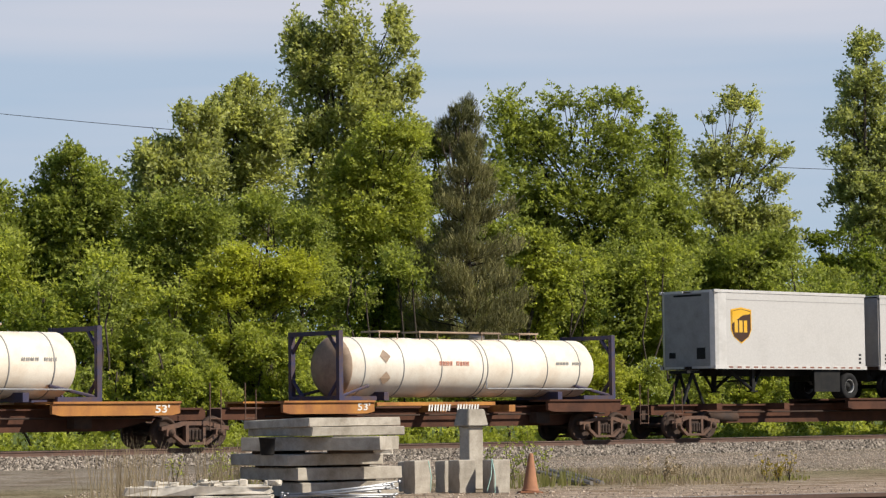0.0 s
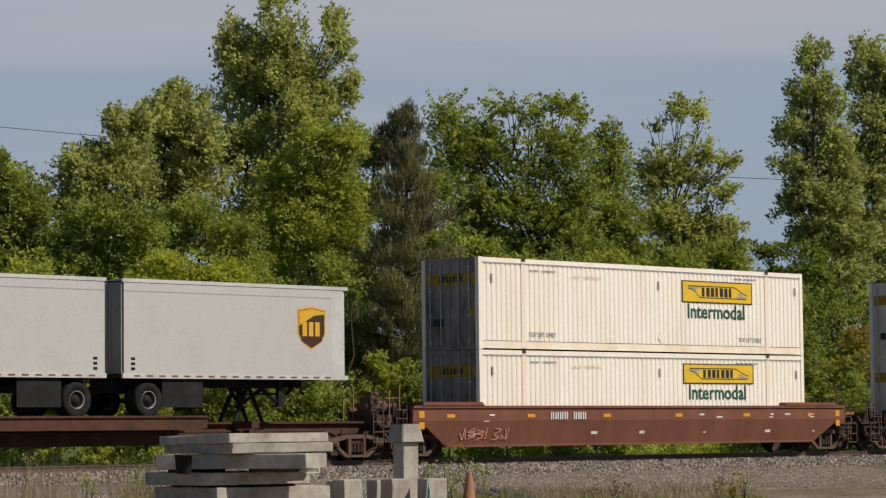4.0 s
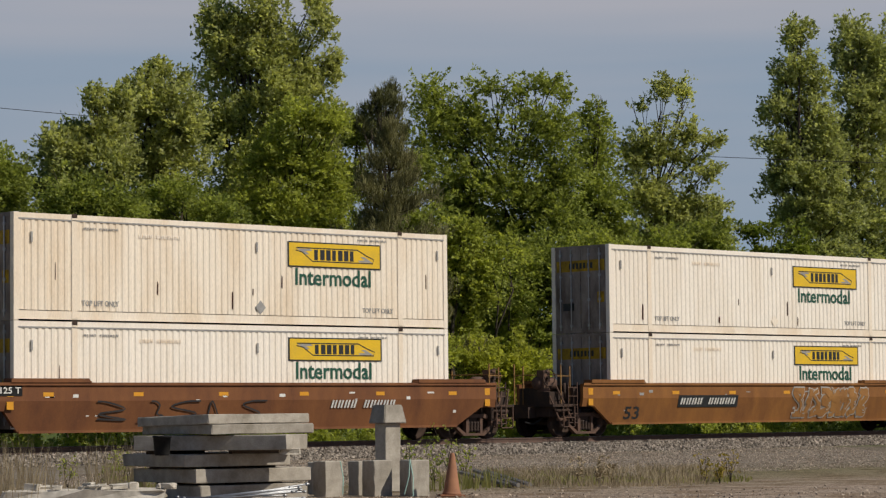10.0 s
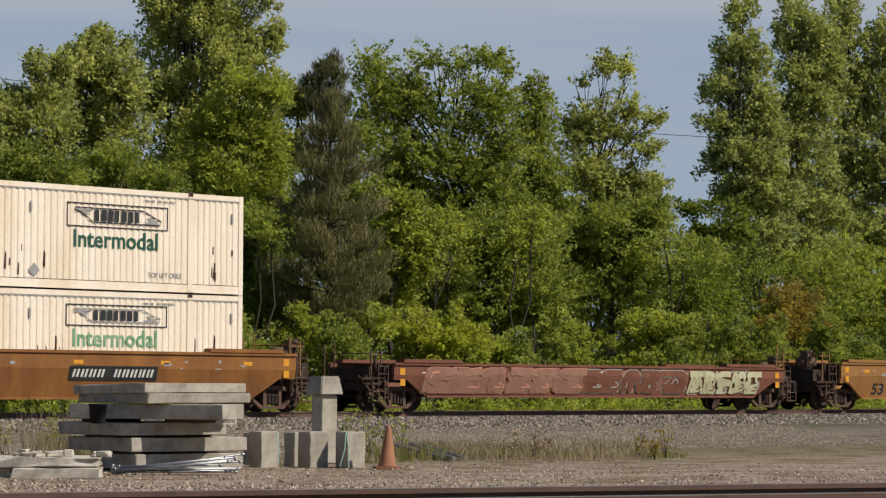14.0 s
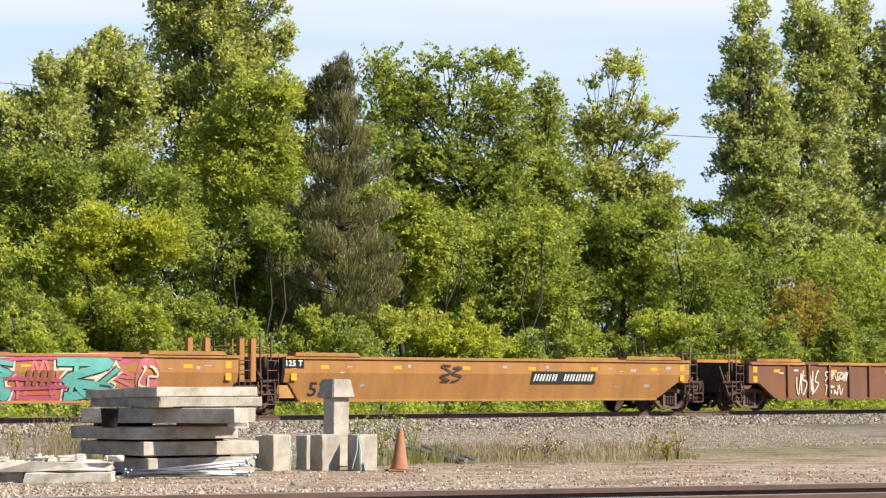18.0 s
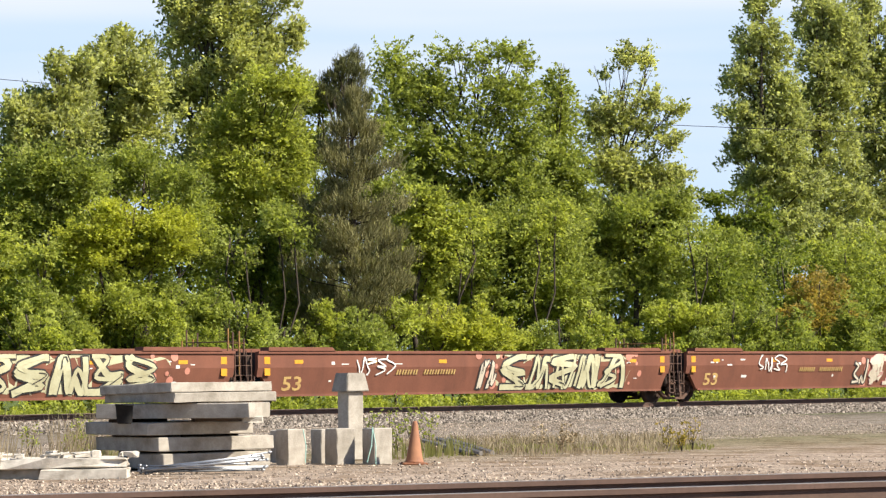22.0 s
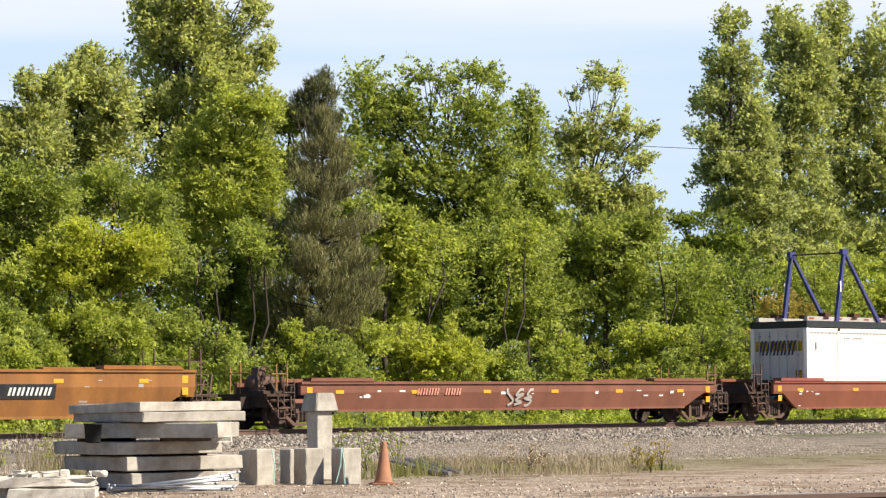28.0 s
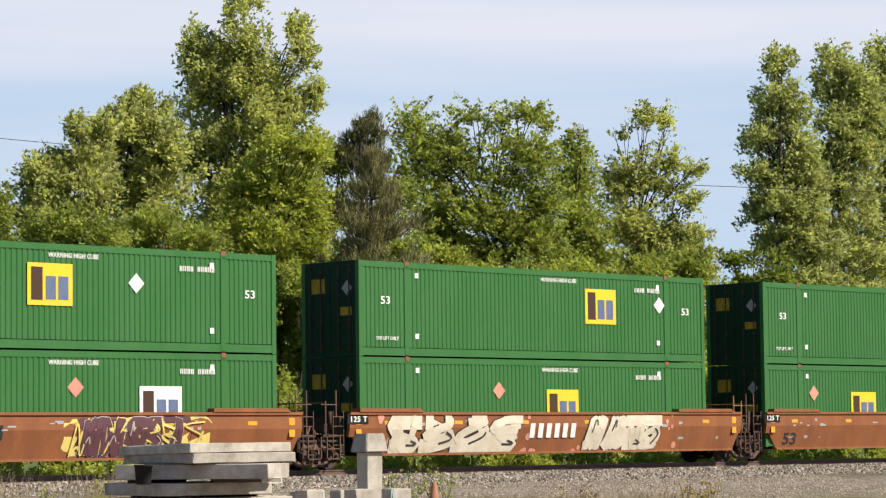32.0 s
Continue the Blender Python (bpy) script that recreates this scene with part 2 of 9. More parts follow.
INK_BLUE = paint("navy_vinyl", (0.028, 0.032, 0.075), (0.045, 0.05, 0.09), 0.2, 2, 0.5)
MARK = paint("white_marking", (0.72, 0.70, 0.66), (0.5, 0.48, 0.44), 0.3, 6, 0.55)
GREY_MARK = paint("grey_marking", (0.28, 0.27, 0.26), (0.36, 0.35, 0.33), 0.3, 6, 0.6)
SHIELD_BROWN = paint("dark_brown_vinyl", (0.055, 0.026, 0.014), (0.05, 0.024, 0.014), 0.2, 2, 0.4)
SHIELD_GOLD = paint("gold_vinyl", (0.66, 0.36, 0.02), (0.60, 0.40, 0.08), 0.2, 2, 0.4)
TEAL = paint("turquoise_spray_paint", (0.10, 0.33, 0.29), (0.07, 0.24, 0.22), 0.35, 1.5, 0.6)
DARK_TEAL = paint("dark_teal_spray_paint", (0.025, 0.10, 0.11), (0.02, 0.07, 0.08), 0.35, 1.5, 0.6)
SPRAY_WHITE = paint("cream_spray_paint", (0.58, 0.51, 0.40), (0.42, 0.35, 0.26), 0.35, 1.5, 0.65)
SPRAY_OLIVE = paint("pale_olive_spray_paint", (0.50, 0.48, 0.31), (0.38, 0.34, 0.20), 0.35, 1.5, 0.65)
SPRAY_RED = paint("crimson_spray_paint", (0.38, 0.045, 0.05), (0.25, 0.035, 0.04), 0.35, 1.5, 0.6)
SPRAY_PINK = paint("salmon_spray_paint", (0.55, 0.24, 0.17), (0.43, 0.17, 0.12), 0.35, 1.5, 0.6)
SPRAY_FLUSH = paint("dusty_rose_spray_paint", (0.42, 0.13, 0.14), (0.32, 0.09, 0.10), 0.4, 1.5, 0.6)
SPRAY_MAGENTA = paint("magenta_spray_paint", (0.36, 0.07, 0.13), (0.28, 0.05, 0.10), 0.35, 1.5, 0.6)
SPRAY_YELLOW = paint("pale_yellow_spray_paint", (0.66, 0.52, 0.14), (0.50, 0.40, 0.12), 0.35, 1.5, 0.6)
SPRAY_GREY = paint("silver_grey_spray_paint", (0.34, 0.30, 0.27), (0.42, 0.38, 0.33), 0.35, 1.5, 0.6)
NUMBER_TAN = paint("tan_number_paint", (0.50, 0.33, 0.12), (0.36, 0.22, 0.09), 0.35, 4, 0.65)
SPRAY_FADED = paint("faded_salmon_spray_paint", (0.29, 0.15, 0.105), (0.21, 0.10, 0.07), 0.45, 1.5, 0.65)
SPRAY_LILAC = paint("pale_lilac_spray_paint", (0.36, 0.27, 0.30), (0.25, 0.15, 0.15), 0.5, 1.5, 0.65)
SPRAY_ORANGE = paint("orange_red_spray_paint", (0.42, 0.10, 0.035), (0.30, 0.06, 0.03), 0.4, 1.2, 0.6)
DEEP_GREEN = paint("green_spray_paint", (0.03, 0.21, 0.15), (0.02, 0.10, 0.08), 0.45, 1.0, 0.6)
RAIL_YELLOW = paint("dirty_yellow_handrail_paint", (0.34, 0.18, 0.045), (0.15, 0.08, 0.04), 0.5, 5, 0.7)
SPRAY_MAROON = paint("dark_maroon_spray_paint", (0.10, 0.035, 0.045), (0.07, 0.03, 0.035), 0.35, 1.5, 0.6)
ORANGE_RED = paint("reddish_orange_car_paint", (0.255, 0.094, 0.036), (0.165, 0.062, 0.03), 0.5, 1.1, 0.65, streak=0.75, spec=0.2)
PATCH_YELLOW = paint("bright_yellow_patch_paint", (0.52, 0.28, 0.045), (0.36, 0.17, 0.04), 0.4, 1.5, 0.65)
SPRAY_BLACK = paint("black_spray_paint", (0.03, 0.028, 0.03), (0.06, 0.05, 0.045), 0.35, 1.5, 0.65)
CONCRETE = paint("grey_concrete", (0.46, 0.415, 0.355), (0.25, 0.22, 0.18), 0.6, 2.4, 0.95, bump=0.5, vary=0.12, spec=0.08)
CONCRETE_PALE = paint("pale_crumbling_concrete", (0.60, 0.545, 0.47), (0.32, 0.285, 0.235), 0.45, 5, 0.95, bump=0.8, spec=0.08)
CONE = paint("sun_bleached_orange_rubber", (0.36, 0.165, 0.085), (0.26, 0.12, 0.07), 0.5, 5, 0.8)
GALV = paint("galvanised_steel", (0.42, 0.43, 0.45), (0.28, 0.28, 0.29), 0.4, 6, 0.45, 0.7)
RAIL_TOP = paint("polished_rail_head", (0.36, 0.31, 0.28), (0.24, 0.19, 0.16), 0.3, 3, 0.4, 0.6, bump=0.03)
RAIL_SIDE = paint("rusty_rail", (0.125, 0.074, 0.055), (0.08, 0.05, 0.04), 0.4, 3, 0.85)
TIE = paint("creosoted_timber", (0.05, 0.038, 0.03), (0.085, 0.065, 0.05), 0.5, 3, 0.95, bump=0.6, vary=0.25, spec=0.08)
STONE = paint("ballast_stone", (0.24, 0.205, 0.17), (0.15, 0.13, 0.11), 0.4, 9, 0.95, spec=0.08)
BARK = paint("grey_brown_bark", (0.075, 0.06, 0.047), (0.042, 0.034, 0.027), 0.5, 5, 0.95, bump=0.8, spec=0.1)
WOOD_GREY = paint("weathered_grey_timber", (0.36, 0.325, 0.285), (0.22, 0.195, 0.17), 0.4, 5, 0.95, spec=0.08)
WIRE = paint("black_cable", (0.03, 0.03, 0.035), (0.03, 0.03, 0.03), 0.2, 2, 0.7)
STRAP = paint("pale_green_strap", (0.35, 0.55, 0.48), (0.25, 0.42, 0.36), 0.3, 4, 0.6)
LEAF_MID = leafy("broad_leaves", (0.121, 0.151, 0.032), (0.413, 0.462, 0.108))
LEAF_LIGHT = leafy("fresh_spring_leaves", (0.176, 0.206, 0.036), (0.528, 0.567, 0.119))
LEAF_YELLOW = leafy("yellow_green_leaves", (0.209, 0.237, 0.033), (0.561, 0.578, 0.099))
# Deep green; on trees within the wood this colour also stands in for shade.
LEAF_DARK = leafy("deep_green_and_shade_leaves", (0.075, 0.105, 0.020), (0.275, 0.330, 0.055))
LEAF_GREY = leafy("silvery_poplar_leaves", (0.171, 0.191, 0.063), (0.600, 0.620, 0.237))
LEAF_RED = leafy("reddish_leaves", (0.187, 0.165, 0.033), (0.484, 0.363, 0.099))
LEAF_SILVER = leafy("dull_grey_green_poplar_leaves", (0.185, 0.207, 0.075), (0.53, 0.56, 0.23))
LEAF_LIME = leafy("lime_yellow_leaves", (0.23, 0.255, 0.03), (0.55, 0.57, 0.085))
NEEDLE_DARK = leafy("dark_pine_needles", (0.06, 0.065, 0.028), (0.2, 0.2, 0.085), 0.2, 0.85)
NEEDLE = leafy("dull_pine_needles", (0.085, 0.086, 0.033), (0.31, 0.285, 0.125), 0.2, 0.85)
GRASS = leafy("grass_blades", (0.20, 0.20, 0.06), (0.50, 0.46, 0.19))
DRY = leafy("dry_stalks", (0.22, 0.165, 0.10), (0.48, 0.38, 0.24), 0.15)


def ground_material():
    m, n, l, b = node_material("gravel_ground")
    geo = n.new("ShaderNodeNewGeometry")
    sep = n.new("ShaderNodeSeparateXYZ")
    l.new(geo.outputs["Position"], sep.inputs["Vector"])
    wob = n.new("ShaderNodeTexNoise")
    wob.inputs["Scale"].default_value, wob.inputs["Detail"].default_value = 0.35, 6
    l.new(geo.outputs["Position"], wob.inputs["Vector"])
    ma = n.new("ShaderNodeMath")
    ma.operation = "MULTIPLY_ADD"
    ma.inputs[1].default_value = 7.0
    l.new(wob.outputs["Fac"], ma.inputs[0])
    l.new(sep.outputs["Y"], ma.inputs[2])
    tilt = n.new("ShaderNodeMath")
    tilt.operation = "MULTIPLY_ADD"
    tilt.inputs[1].default_value = 0.12
    l.new(sep.outputs["X"], tilt.inputs[0])
    l.new(ma.outputs["Value"], tilt.inputs[2])
    mr = n.new("ShaderNodeMapRange")
    mr.inputs["From Min"].default_value, mr.inputs["From Max"].default_value = 21.5, 71.5
    l.new(tilt.outputs["Value"], mr.inputs["Value"])
    r = n.new("ShaderNodeValToRGB")
    e = r.color_ramp.elements
    e[0].position, e[0].color = 0.0, (0.278, 0.222, 0.174, 1)
    e[1].position, e[1].color = 1.0, (0.10, 0.13, 0.04, 1)
    for p, c in ((0.26, (0.313, 0.248, 0.196)), (0.33, (0.287, 0.226, 0.174)), (0.42, (0.200, 0.165, 0.109)), (0.48, (0.187, 0.161, 0.100)), (0.59, (0.200, 0.171, 0.137)), (0.74, (0.222, 0.191, 0.157)), (0.90, (0.157, 0.135, 0.109))):
        k = e.new(p)
        k.color = (*c, 1)
    l.new(mr.outputs["Result"], r.inputs["Fac"])
    fine = n.new("ShaderNodeTexVoronoi")
    fine.inputs["Scale"].default_value = 17
    l.new(geo.outputs["Position"], fine.inputs["Vector"])
    hs = n.new("ShaderNodeHueSaturation")
    v = n.new("ShaderNodeMapRange")
    v.inputs["From Max"].default_value = 1.0
    v.inputs["To Min"].default_value, v.inputs["To Max"].default_value = 0.6, 1.4
    sepc = n.new("ShaderNodeSeparateColor")
    l.new(fine.outputs["Color"], sepc.inputs["Color"])
    l.new(sepc.outputs["Red"], v.inputs["Value"])
    l.new(v.outputs["Result"], hs.inputs["Value"])
    patch = n.new("ShaderNodeTexNoise")
    patch.inputs["Scale"].default_value, patch.inputs["Detail"].default_value = 1.1, 7
    l.new(geo.outputs["Position"], patch.inputs["Vector"])
    soil = n.new("ShaderNodeMix")
    soil.data_type, soil.blend_type = "RGBA", "MULTIPLY"
    soil.inputs["B"].default_value = (0.62, 0.55, 0.47, 1)
    spread = n.new("ShaderNodeMapRange")
    spread.inputs["From Min"].default_value, spread.inputs["From Max"].default_value = 0.45, 0.68
    l.new(patch.outputs["Fac"], spread.inputs["Value"])
    l.new(spread.outputs["Result"], soil.inputs["Factor"])
    l.new(r.outputs["Color"], soil.inputs["A"])
    l.new(soil.outputs["Result"], hs.inputs["Color"])
    l.new(hs.outputs["Color"], b.inputs["Base Color"])
    b.inputs["Roughness"].default_value = 0.95
    b.inputs["Specular IOR Level"].default_value = 0.03
    bp = n.new("ShaderNodeBump")
    bp.inputs["Strength"].default_value, bp.inputs["Distance"].default_value = 0.6, 0.03
    l.new(fine.outputs["Distance"], bp.inputs["Height"])
    l.new(bp.outputs["Normal"], b.inputs["Normal"])
    return m


GROUND_MAT = ground_material()


# ---- shaping helpers ----
def box(bm, x0, x1, y0, y1, z0, z1):
    v = [bm.verts.new(p) for p in ((x0, y0, z0), (x1, y0, z0), (x1, y1, z0), (x0, y1, z0), (x0, y0, z1), (x1, y0, z1), (x1, y1, z1), (x0, y1, z1))]
    for f in ((3, 2, 1, 0), (4, 5, 6, 7), (0, 1, 5, 4), (1, 2, 6, 5), (2, 3, 7, 6), (3, 0, 4, 7)):
        bm.faces.new([v[i] for i in f])
    return bm


def prism(bm, pts, a, b, axis="y"):
    """A polygon of (x, z) drawn out along y, or of (y, z) along x, or of (x, y) along z."""
    put = {"y": lambda p, d: (p[0], d, p[1]), "x": lambda p, d: (d, p[0], p[1]), "z": lambda p, d: (p[0], p[1], d)}[axis]
    lo, hi = [bm.verts.new(put(p, a)) for p in pts], [bm.verts.new(put(p, b)) for p in pts]
    fs = [bm.faces.new(lo), bm.faces.new(hi[::-1])]
    for i in range(len(pts)):
        j = (i + 1) % len(pts)
        fs.append(bm.faces.new((lo[j], lo[i], hi[i], hi[j])))
    bmesh.ops.recalc_face_normals(bm, faces=fs)
    return bm


def tube(bm, a, b, r, n=8, r2=None):
    a, b = Vector(a), Vector(b)
    d = (b - a).normalized()
    u = d.orthogonal().normalized()
    w = d.cross(u)
    r2 = r if r2 is None else r2
    ra = [bm.verts.new(a + (u * math.cos(k * math.tau / n) + w * math.sin(k * math.tau / n)) * r) for k in range(n)]
    rb = [bm.verts.new(b + (u * math.cos(k * math.tau / n) + w * math.sin(k * math.tau / n)) * r2) for k in range(n)]
    bm.faces.new(ra[::-1])
    bm.faces.new(rb)
    for k in range(n):
        j = (k + 1) % n
        f = bm.faces.new((ra[k], ra[j], rb[j], rb[k]))
        f.smooth = n > 6
    return bm


def lathe(bm, profile, n=24, axis="z", centre=(0, 0, 0), ring_only=False):
    """(radius, height) pairs turned round an axis."""
    rings = []
    for r, h in profile:
        ring = []
        for k in range(n):
            c, s = math.cos(k * math.tau / n) * r, math.sin(k * math.tau / n) * r
            p = {"z": (c, s, h), "x": (h, c, s), "y": (c, h, s)}[axis]
            ring.append(bm.verts.new(Vector(p) + Vector(centre)))
        rings.append(ring)
    fs = [] if ring_only else [bm.faces.new(rings[0]), bm.faces.new(rings[-1])]
    for a, b in zip(rings, rings[1:] + (rings[:1] if ring_only else [])):
        for k in range(n):
            f = bm.faces.new((a[k], a[(k + 1) % n], b[(k + 1) % n], b[k]))
            f.smooth = True
            fs.append(f)
    bmesh.ops.recalc_face_normals(bm, faces=fs)
    return bm


def B():
    return bmesh.new()


def mesh_of(name, bm, material):
    me = bpy.data.meshes.new(name)
    bm.to_mesh(me)
    bm.free()
    me.materials.append(material)
    return me


def part(name, bm, material, parent, label=""):
    """One mesh object under a thing or a part; bm may be a ready mesh."""
    me = bm if isinstance(bm, bpy.types.Mesh) else mesh_of(name, bm, material)
    ob = new(name, me)
    ob.parent = parent
    if label:
        ob["label"] = label
    return ob


def thing(name, label, category, group="", kind="", m=None):
    ob = new(name)
    ob.empty_display_size = 0.3
    if m is not None:
        ob.matrix_basis = m
    return tagged(ob, label, category, group, kind)


def solid(name, bm, material, label, category, group="", kind="", m=None):
    ob = new(name, mesh_of(name, bm, material))
    if m is not None:
        ob.matrix_basis = m
    return tagged(ob, label, category, group, kind)


LETTERS = {}


def lettering(body, height, material, depth=0.004, squeeze=1.0, shear=0.0):
    """Words with the built-in font, standing upright and facing -y, their lower left corner at the origin."""
    key = (body, height, material.name, squeeze, shear)
    if key not in LETTERS:
        cu = bpy.data.curves.new("lettering", "FONT")
        cu.body, cu.size, cu.extrude, cu.resolution_u, cu.shear, cu.offset = body, height * 1.38, depth, 2, shear, height * 0.022
        ob = bpy.data.objects.new("lettering", cu)
        me = bpy.data.meshes.new_from_object(ob)
        bpy.data.objects.remove(ob)
        me.transform(Matrix.Diagonal((squeeze, 1, 1, 1)))
        me.transform(Matrix.Rotation(radians(90), 4, "X"))
        me.materials.clear()
        me.materials.append(material)
        LETTERS[key] = me
    return LETTERS[key]


def words(name, body, height, material, parent, x, y, z, width=None, shear=0.0, label=""):
    me = lettering(body, height, material, shear=shear)
    if width:
        xs = [v.co.x for v in me.vertices]
        me = lettering(body, height, material, squeeze=round(width / (max(xs) - min(xs)), 3), shear=shear)
    ob = part(name, me, material, parent, label)
    ob.location = (x, y, z)
    return ob


def bars(rng, x, y, z, width, height, n, gap=0.28, slant=0.0):
    """A row of plain upright bars in place of writing, two thin ones for each character, facing -y."""
    bm = B()
    w = width / n
    s = slant * height
    for i in range(n):
        if i == min(4, n // 2) and n > 7:
            continue
        for f, g in ((0.0, 0.26), (0.46, 0.26)) if n > 3 else ((0.0, 0.7),):
            a = x + (i + f) * w
            b = a + g * w
            prism(bm, [(a, z), (b, z), (b + s, z + height), (a + s, z + height)], y, y - 0.005)
    return bm

# ---- the ground and the two tracks ----
GROUND_Z, RAIL_Z, TRACK_Y = -0.59, -0.01, 60.0
MAIN_GROUND = -0.48
ground_bm = B()
lines = [(-1500, GROUND_Z), (-400, GROUND_Z), (0, GROUND_Z), (20, GROUND_Z), (30, GROUND_Z), (36, -0.57), (44, -0.54), (52, -0.50), (56, MAIN_GROUND), (64, MAIN_GROUND), (80, -0.5), (120, -0.5), (400, -0.5), (2500, -0.5)]
columns = [-1500, -300, -60] + list(range(0, 140, 4)) + [200, 500, 2500]
grid = [[ground_bm.verts.new((x, y, z)) for y, z in lines] for x in columns]
for i in range(len(columns) - 1):
    for j in range(len(lines) - 1):
        ground_bm.faces.new((grid[i][j], grid[i + 1][j], grid[i + 1][j + 1], grid[i][j + 1]))


def ground_at(y):
    return float(np.interp(y, [p[0] for p in lines], [p[1] for p in lines]))


ground = solid("ground", ground_bm, GROUND_MAT, "tan and grey gravel yard with thin strips of grass", "ground", kind="structure")

RAIL_PROFILE = [(-0.07, -0.17), (0.07, -0.17), (0.07, -0.155), (0.012, -0.13), (0.012, -0.045), (0.036, -0.035), (0.036, -0.004), (-0.036, -0.004), (-0.036, -0.035), (-0.012, -0.045), (-0.012, -0.13), (-0.07, -0.155)]


def make_track(name, label, length, m, bed_z, tie_from, tie_to):
    """Rails along x with polished heads, sleepers of their own and a sloping bed of ballast."""
    root = thing(name, label, "railway track", kind="structure", m=m)
    for side in (-0.754, 0.754):
        rail = part("rail", prism(B(), [(side + y, z) for y, z in RAIL_PROFILE], -length, length, "x"), RAIL_SIDE, root)
        part("rail_head", box(B(), -length, length, side - 0.033, side + 0.033, -0.005, 0.0), RAIL_TOP, rail, "polished running surface of the rail")
    bed = B()
    prism(bed, [(-3.3, bed_z - 0.02), (-1.75, -0.21), (1.75, -0.21), (3.3, bed_z - 0.02)], -length, length, "x")
    part("ballast_bed", bed, STONE, root, "sloping bed of grey crushed stone")
    tie = mesh_of("tie", box(B(), -0.115, 0.115, -1.3, 1.3, -0.35, -0.168), TIE)
    x = tie_from
    rng = random.Random(4)
    while x < tie_to:
        ob = part("tie", tie, TIE, root)
        ob.matrix_basis = pose(x + rng.uniform(-0.02, 0.02), rng.uniform(-0.04, 0.04), rng.uniform(-0.006, 0.004), 0, 0, rng.uniform(-1, 1))
        x += 0.53
    return root


make_track("main_track", "main line railway track with rusty rails on grey ballast", 700, pose(0, TRACK_Y, RAIL_Z), MAIN_GROUND - RAIL_Z, 34, 104)
NEAR_TURN = -21.9
make_track("siding_track", "dark rusty siding track with shiny rail heads", 260, pose(15.55 * 0.708 + 0.5, 15.55 * 0.706 + 0.5, 0.10, 0, 0, NEAR_TURN) @ pose(0, 0, 0), GROUND_Z - 0.10, -9, 12)


VIEW_TURN = -45.1


def yard(a, d):
    """World x, y of a place a metres to the right of and d metres along the middle line of sight."""
    c, s = math.cos(radians(VIEW_TURN)), math.sin(radians(VIEW_TURN))
    return a * c - d * s, a * s + d * c


def scatter_stones(name, label, count, place, size, material, seed):
    """Loose stones, each a squashed and turned octahedron, in one mesh."""
    r = np.random.RandomState(seed)
    base = np.array([(1, 0, 0), (-1, 0, 0), (0, 1, 0), (0, -1, 0), (0, 0, 1), (0, 0, -1)], float)
    faces = np.array([(0, 2, 4), (2, 1, 4), (1, 3, 4), (3, 0, 4), (2, 0, 5), (1, 2, 5), (3, 1, 5), (0, 3, 5)])
    p = place(r, count)
    s = r.uniform(*size, (count, 1, 1)) * r.uniform(0.6, 1.3, (count, 1, 3))
    v = base[None] * s + r.uniform(-0.012, 0.012, (count, 6, 3))
    a = r.uniform(0, 6.28, count)
    b = r.uniform(-0.9, 0.9, count)
    ca, sa, cb, sb = np.cos(a)[:, None], np.sin(a)[:, None], np.cos(b)[:, None], np.sin(b)[:, None]
    x, y, z = v[..., 0], v[..., 1], v[..., 2]
    x, z = x * cb + z * sb, -x * sb + z * cb
    v = np.stack([x * ca - y * sa, x * sa + y * ca, z], -1) + p[:, None]
    me = bpy.data.meshes.new(name)
    me.from_pydata(v.reshape(-1, 3).tolist(), [], (faces[None] + 6 * np.arange(count)[:, None, None]).reshape(-1, 3).tolist())
    me.materials.append(material)
    return tagged(new(name, me), label, "stones", kind="stuff")


def island_stone(name, dark, light):
    m, n, l, b = node_material(name)
    geo = n.new("ShaderNodeNewGeometry")
    r = n.new("ShaderNodeValToRGB")
    r.color_ramp.elements[0].color, r.color_ramp.elements[1].color = (*dark, 1), (*light, 1)
    l.new(geo.outputs["Random Per Island"], r.inputs["Fac"])
    l.new(r.outputs["Color"], b.inputs["Base Color"])
    b.inputs["Roughness"].default_value = 0.95
    b.inputs["Specular IOR Level"].default_value = 0.06
    return m


BALLAST_STONES = island_stone("mixed_ballast_stones", (0.08, 0.067, 0.056), (0.38, 0.325, 0.27))
GRAVEL_STONES = island_stone("mixed_gravel", (0.20, 0.16, 0.127), (0.54, 0.44, 0.35))


def on_ballast(r, k):
    x = r.uniform(36, 112, k)
    d = r.uniform(-3.5, -1.28, k)
    z = np.where(d > -1.75, -0.205, -0.205 + (d + 1.75) / 1.55 * 0.27)
    return np.stack([x, TRACK_Y + d, RAIL_Z + z], 1)


def on_yard(r, k):
    a, d = r.uniform(-9, 9, k), 24 + 12 * r.uniform(0, 1, k) ** 1.2 + r.uniform(0, 12, k) * (r.uniform(0, 1, k) < 0.25)
    return np.stack([0.708 * d + 0.706 * a, 0.706 * d - 0.708 * a, np.interp(0.706 * d - 0.708 * a, [p[0] for p in lines], [p[1] for p in lines]) + 0.005], 1)


def on_road(r, k):
    a, y = r.uniform(-9, 12, k), r.uniform(37, 56.6, k)
    d = (y + 0.708 * a) / 0.706
    return np.stack([0.708 * d + 0.706 * a, y, np.interp(y, [p[0] for p in lines], [p[1] for p in lines]) + 0.002], 1)


scatter_stones("road_gravel", "fine grey and tan gravel of a service road", 30000, on_road, (0.008, 0.022), GRAVEL_STONES, 3)
scatter_stones("ballast_stones", "coarse grey and tan crushed stone beside the rails", 24000, on_ballast, (0.03, 0.085), BALLAST_STONES, 1)
scatter_stones("yard_gravel", "loose tan and pinkish gravel", 26000, on_yard, (0.008, 0.028), GRAVEL_STONES, 2)


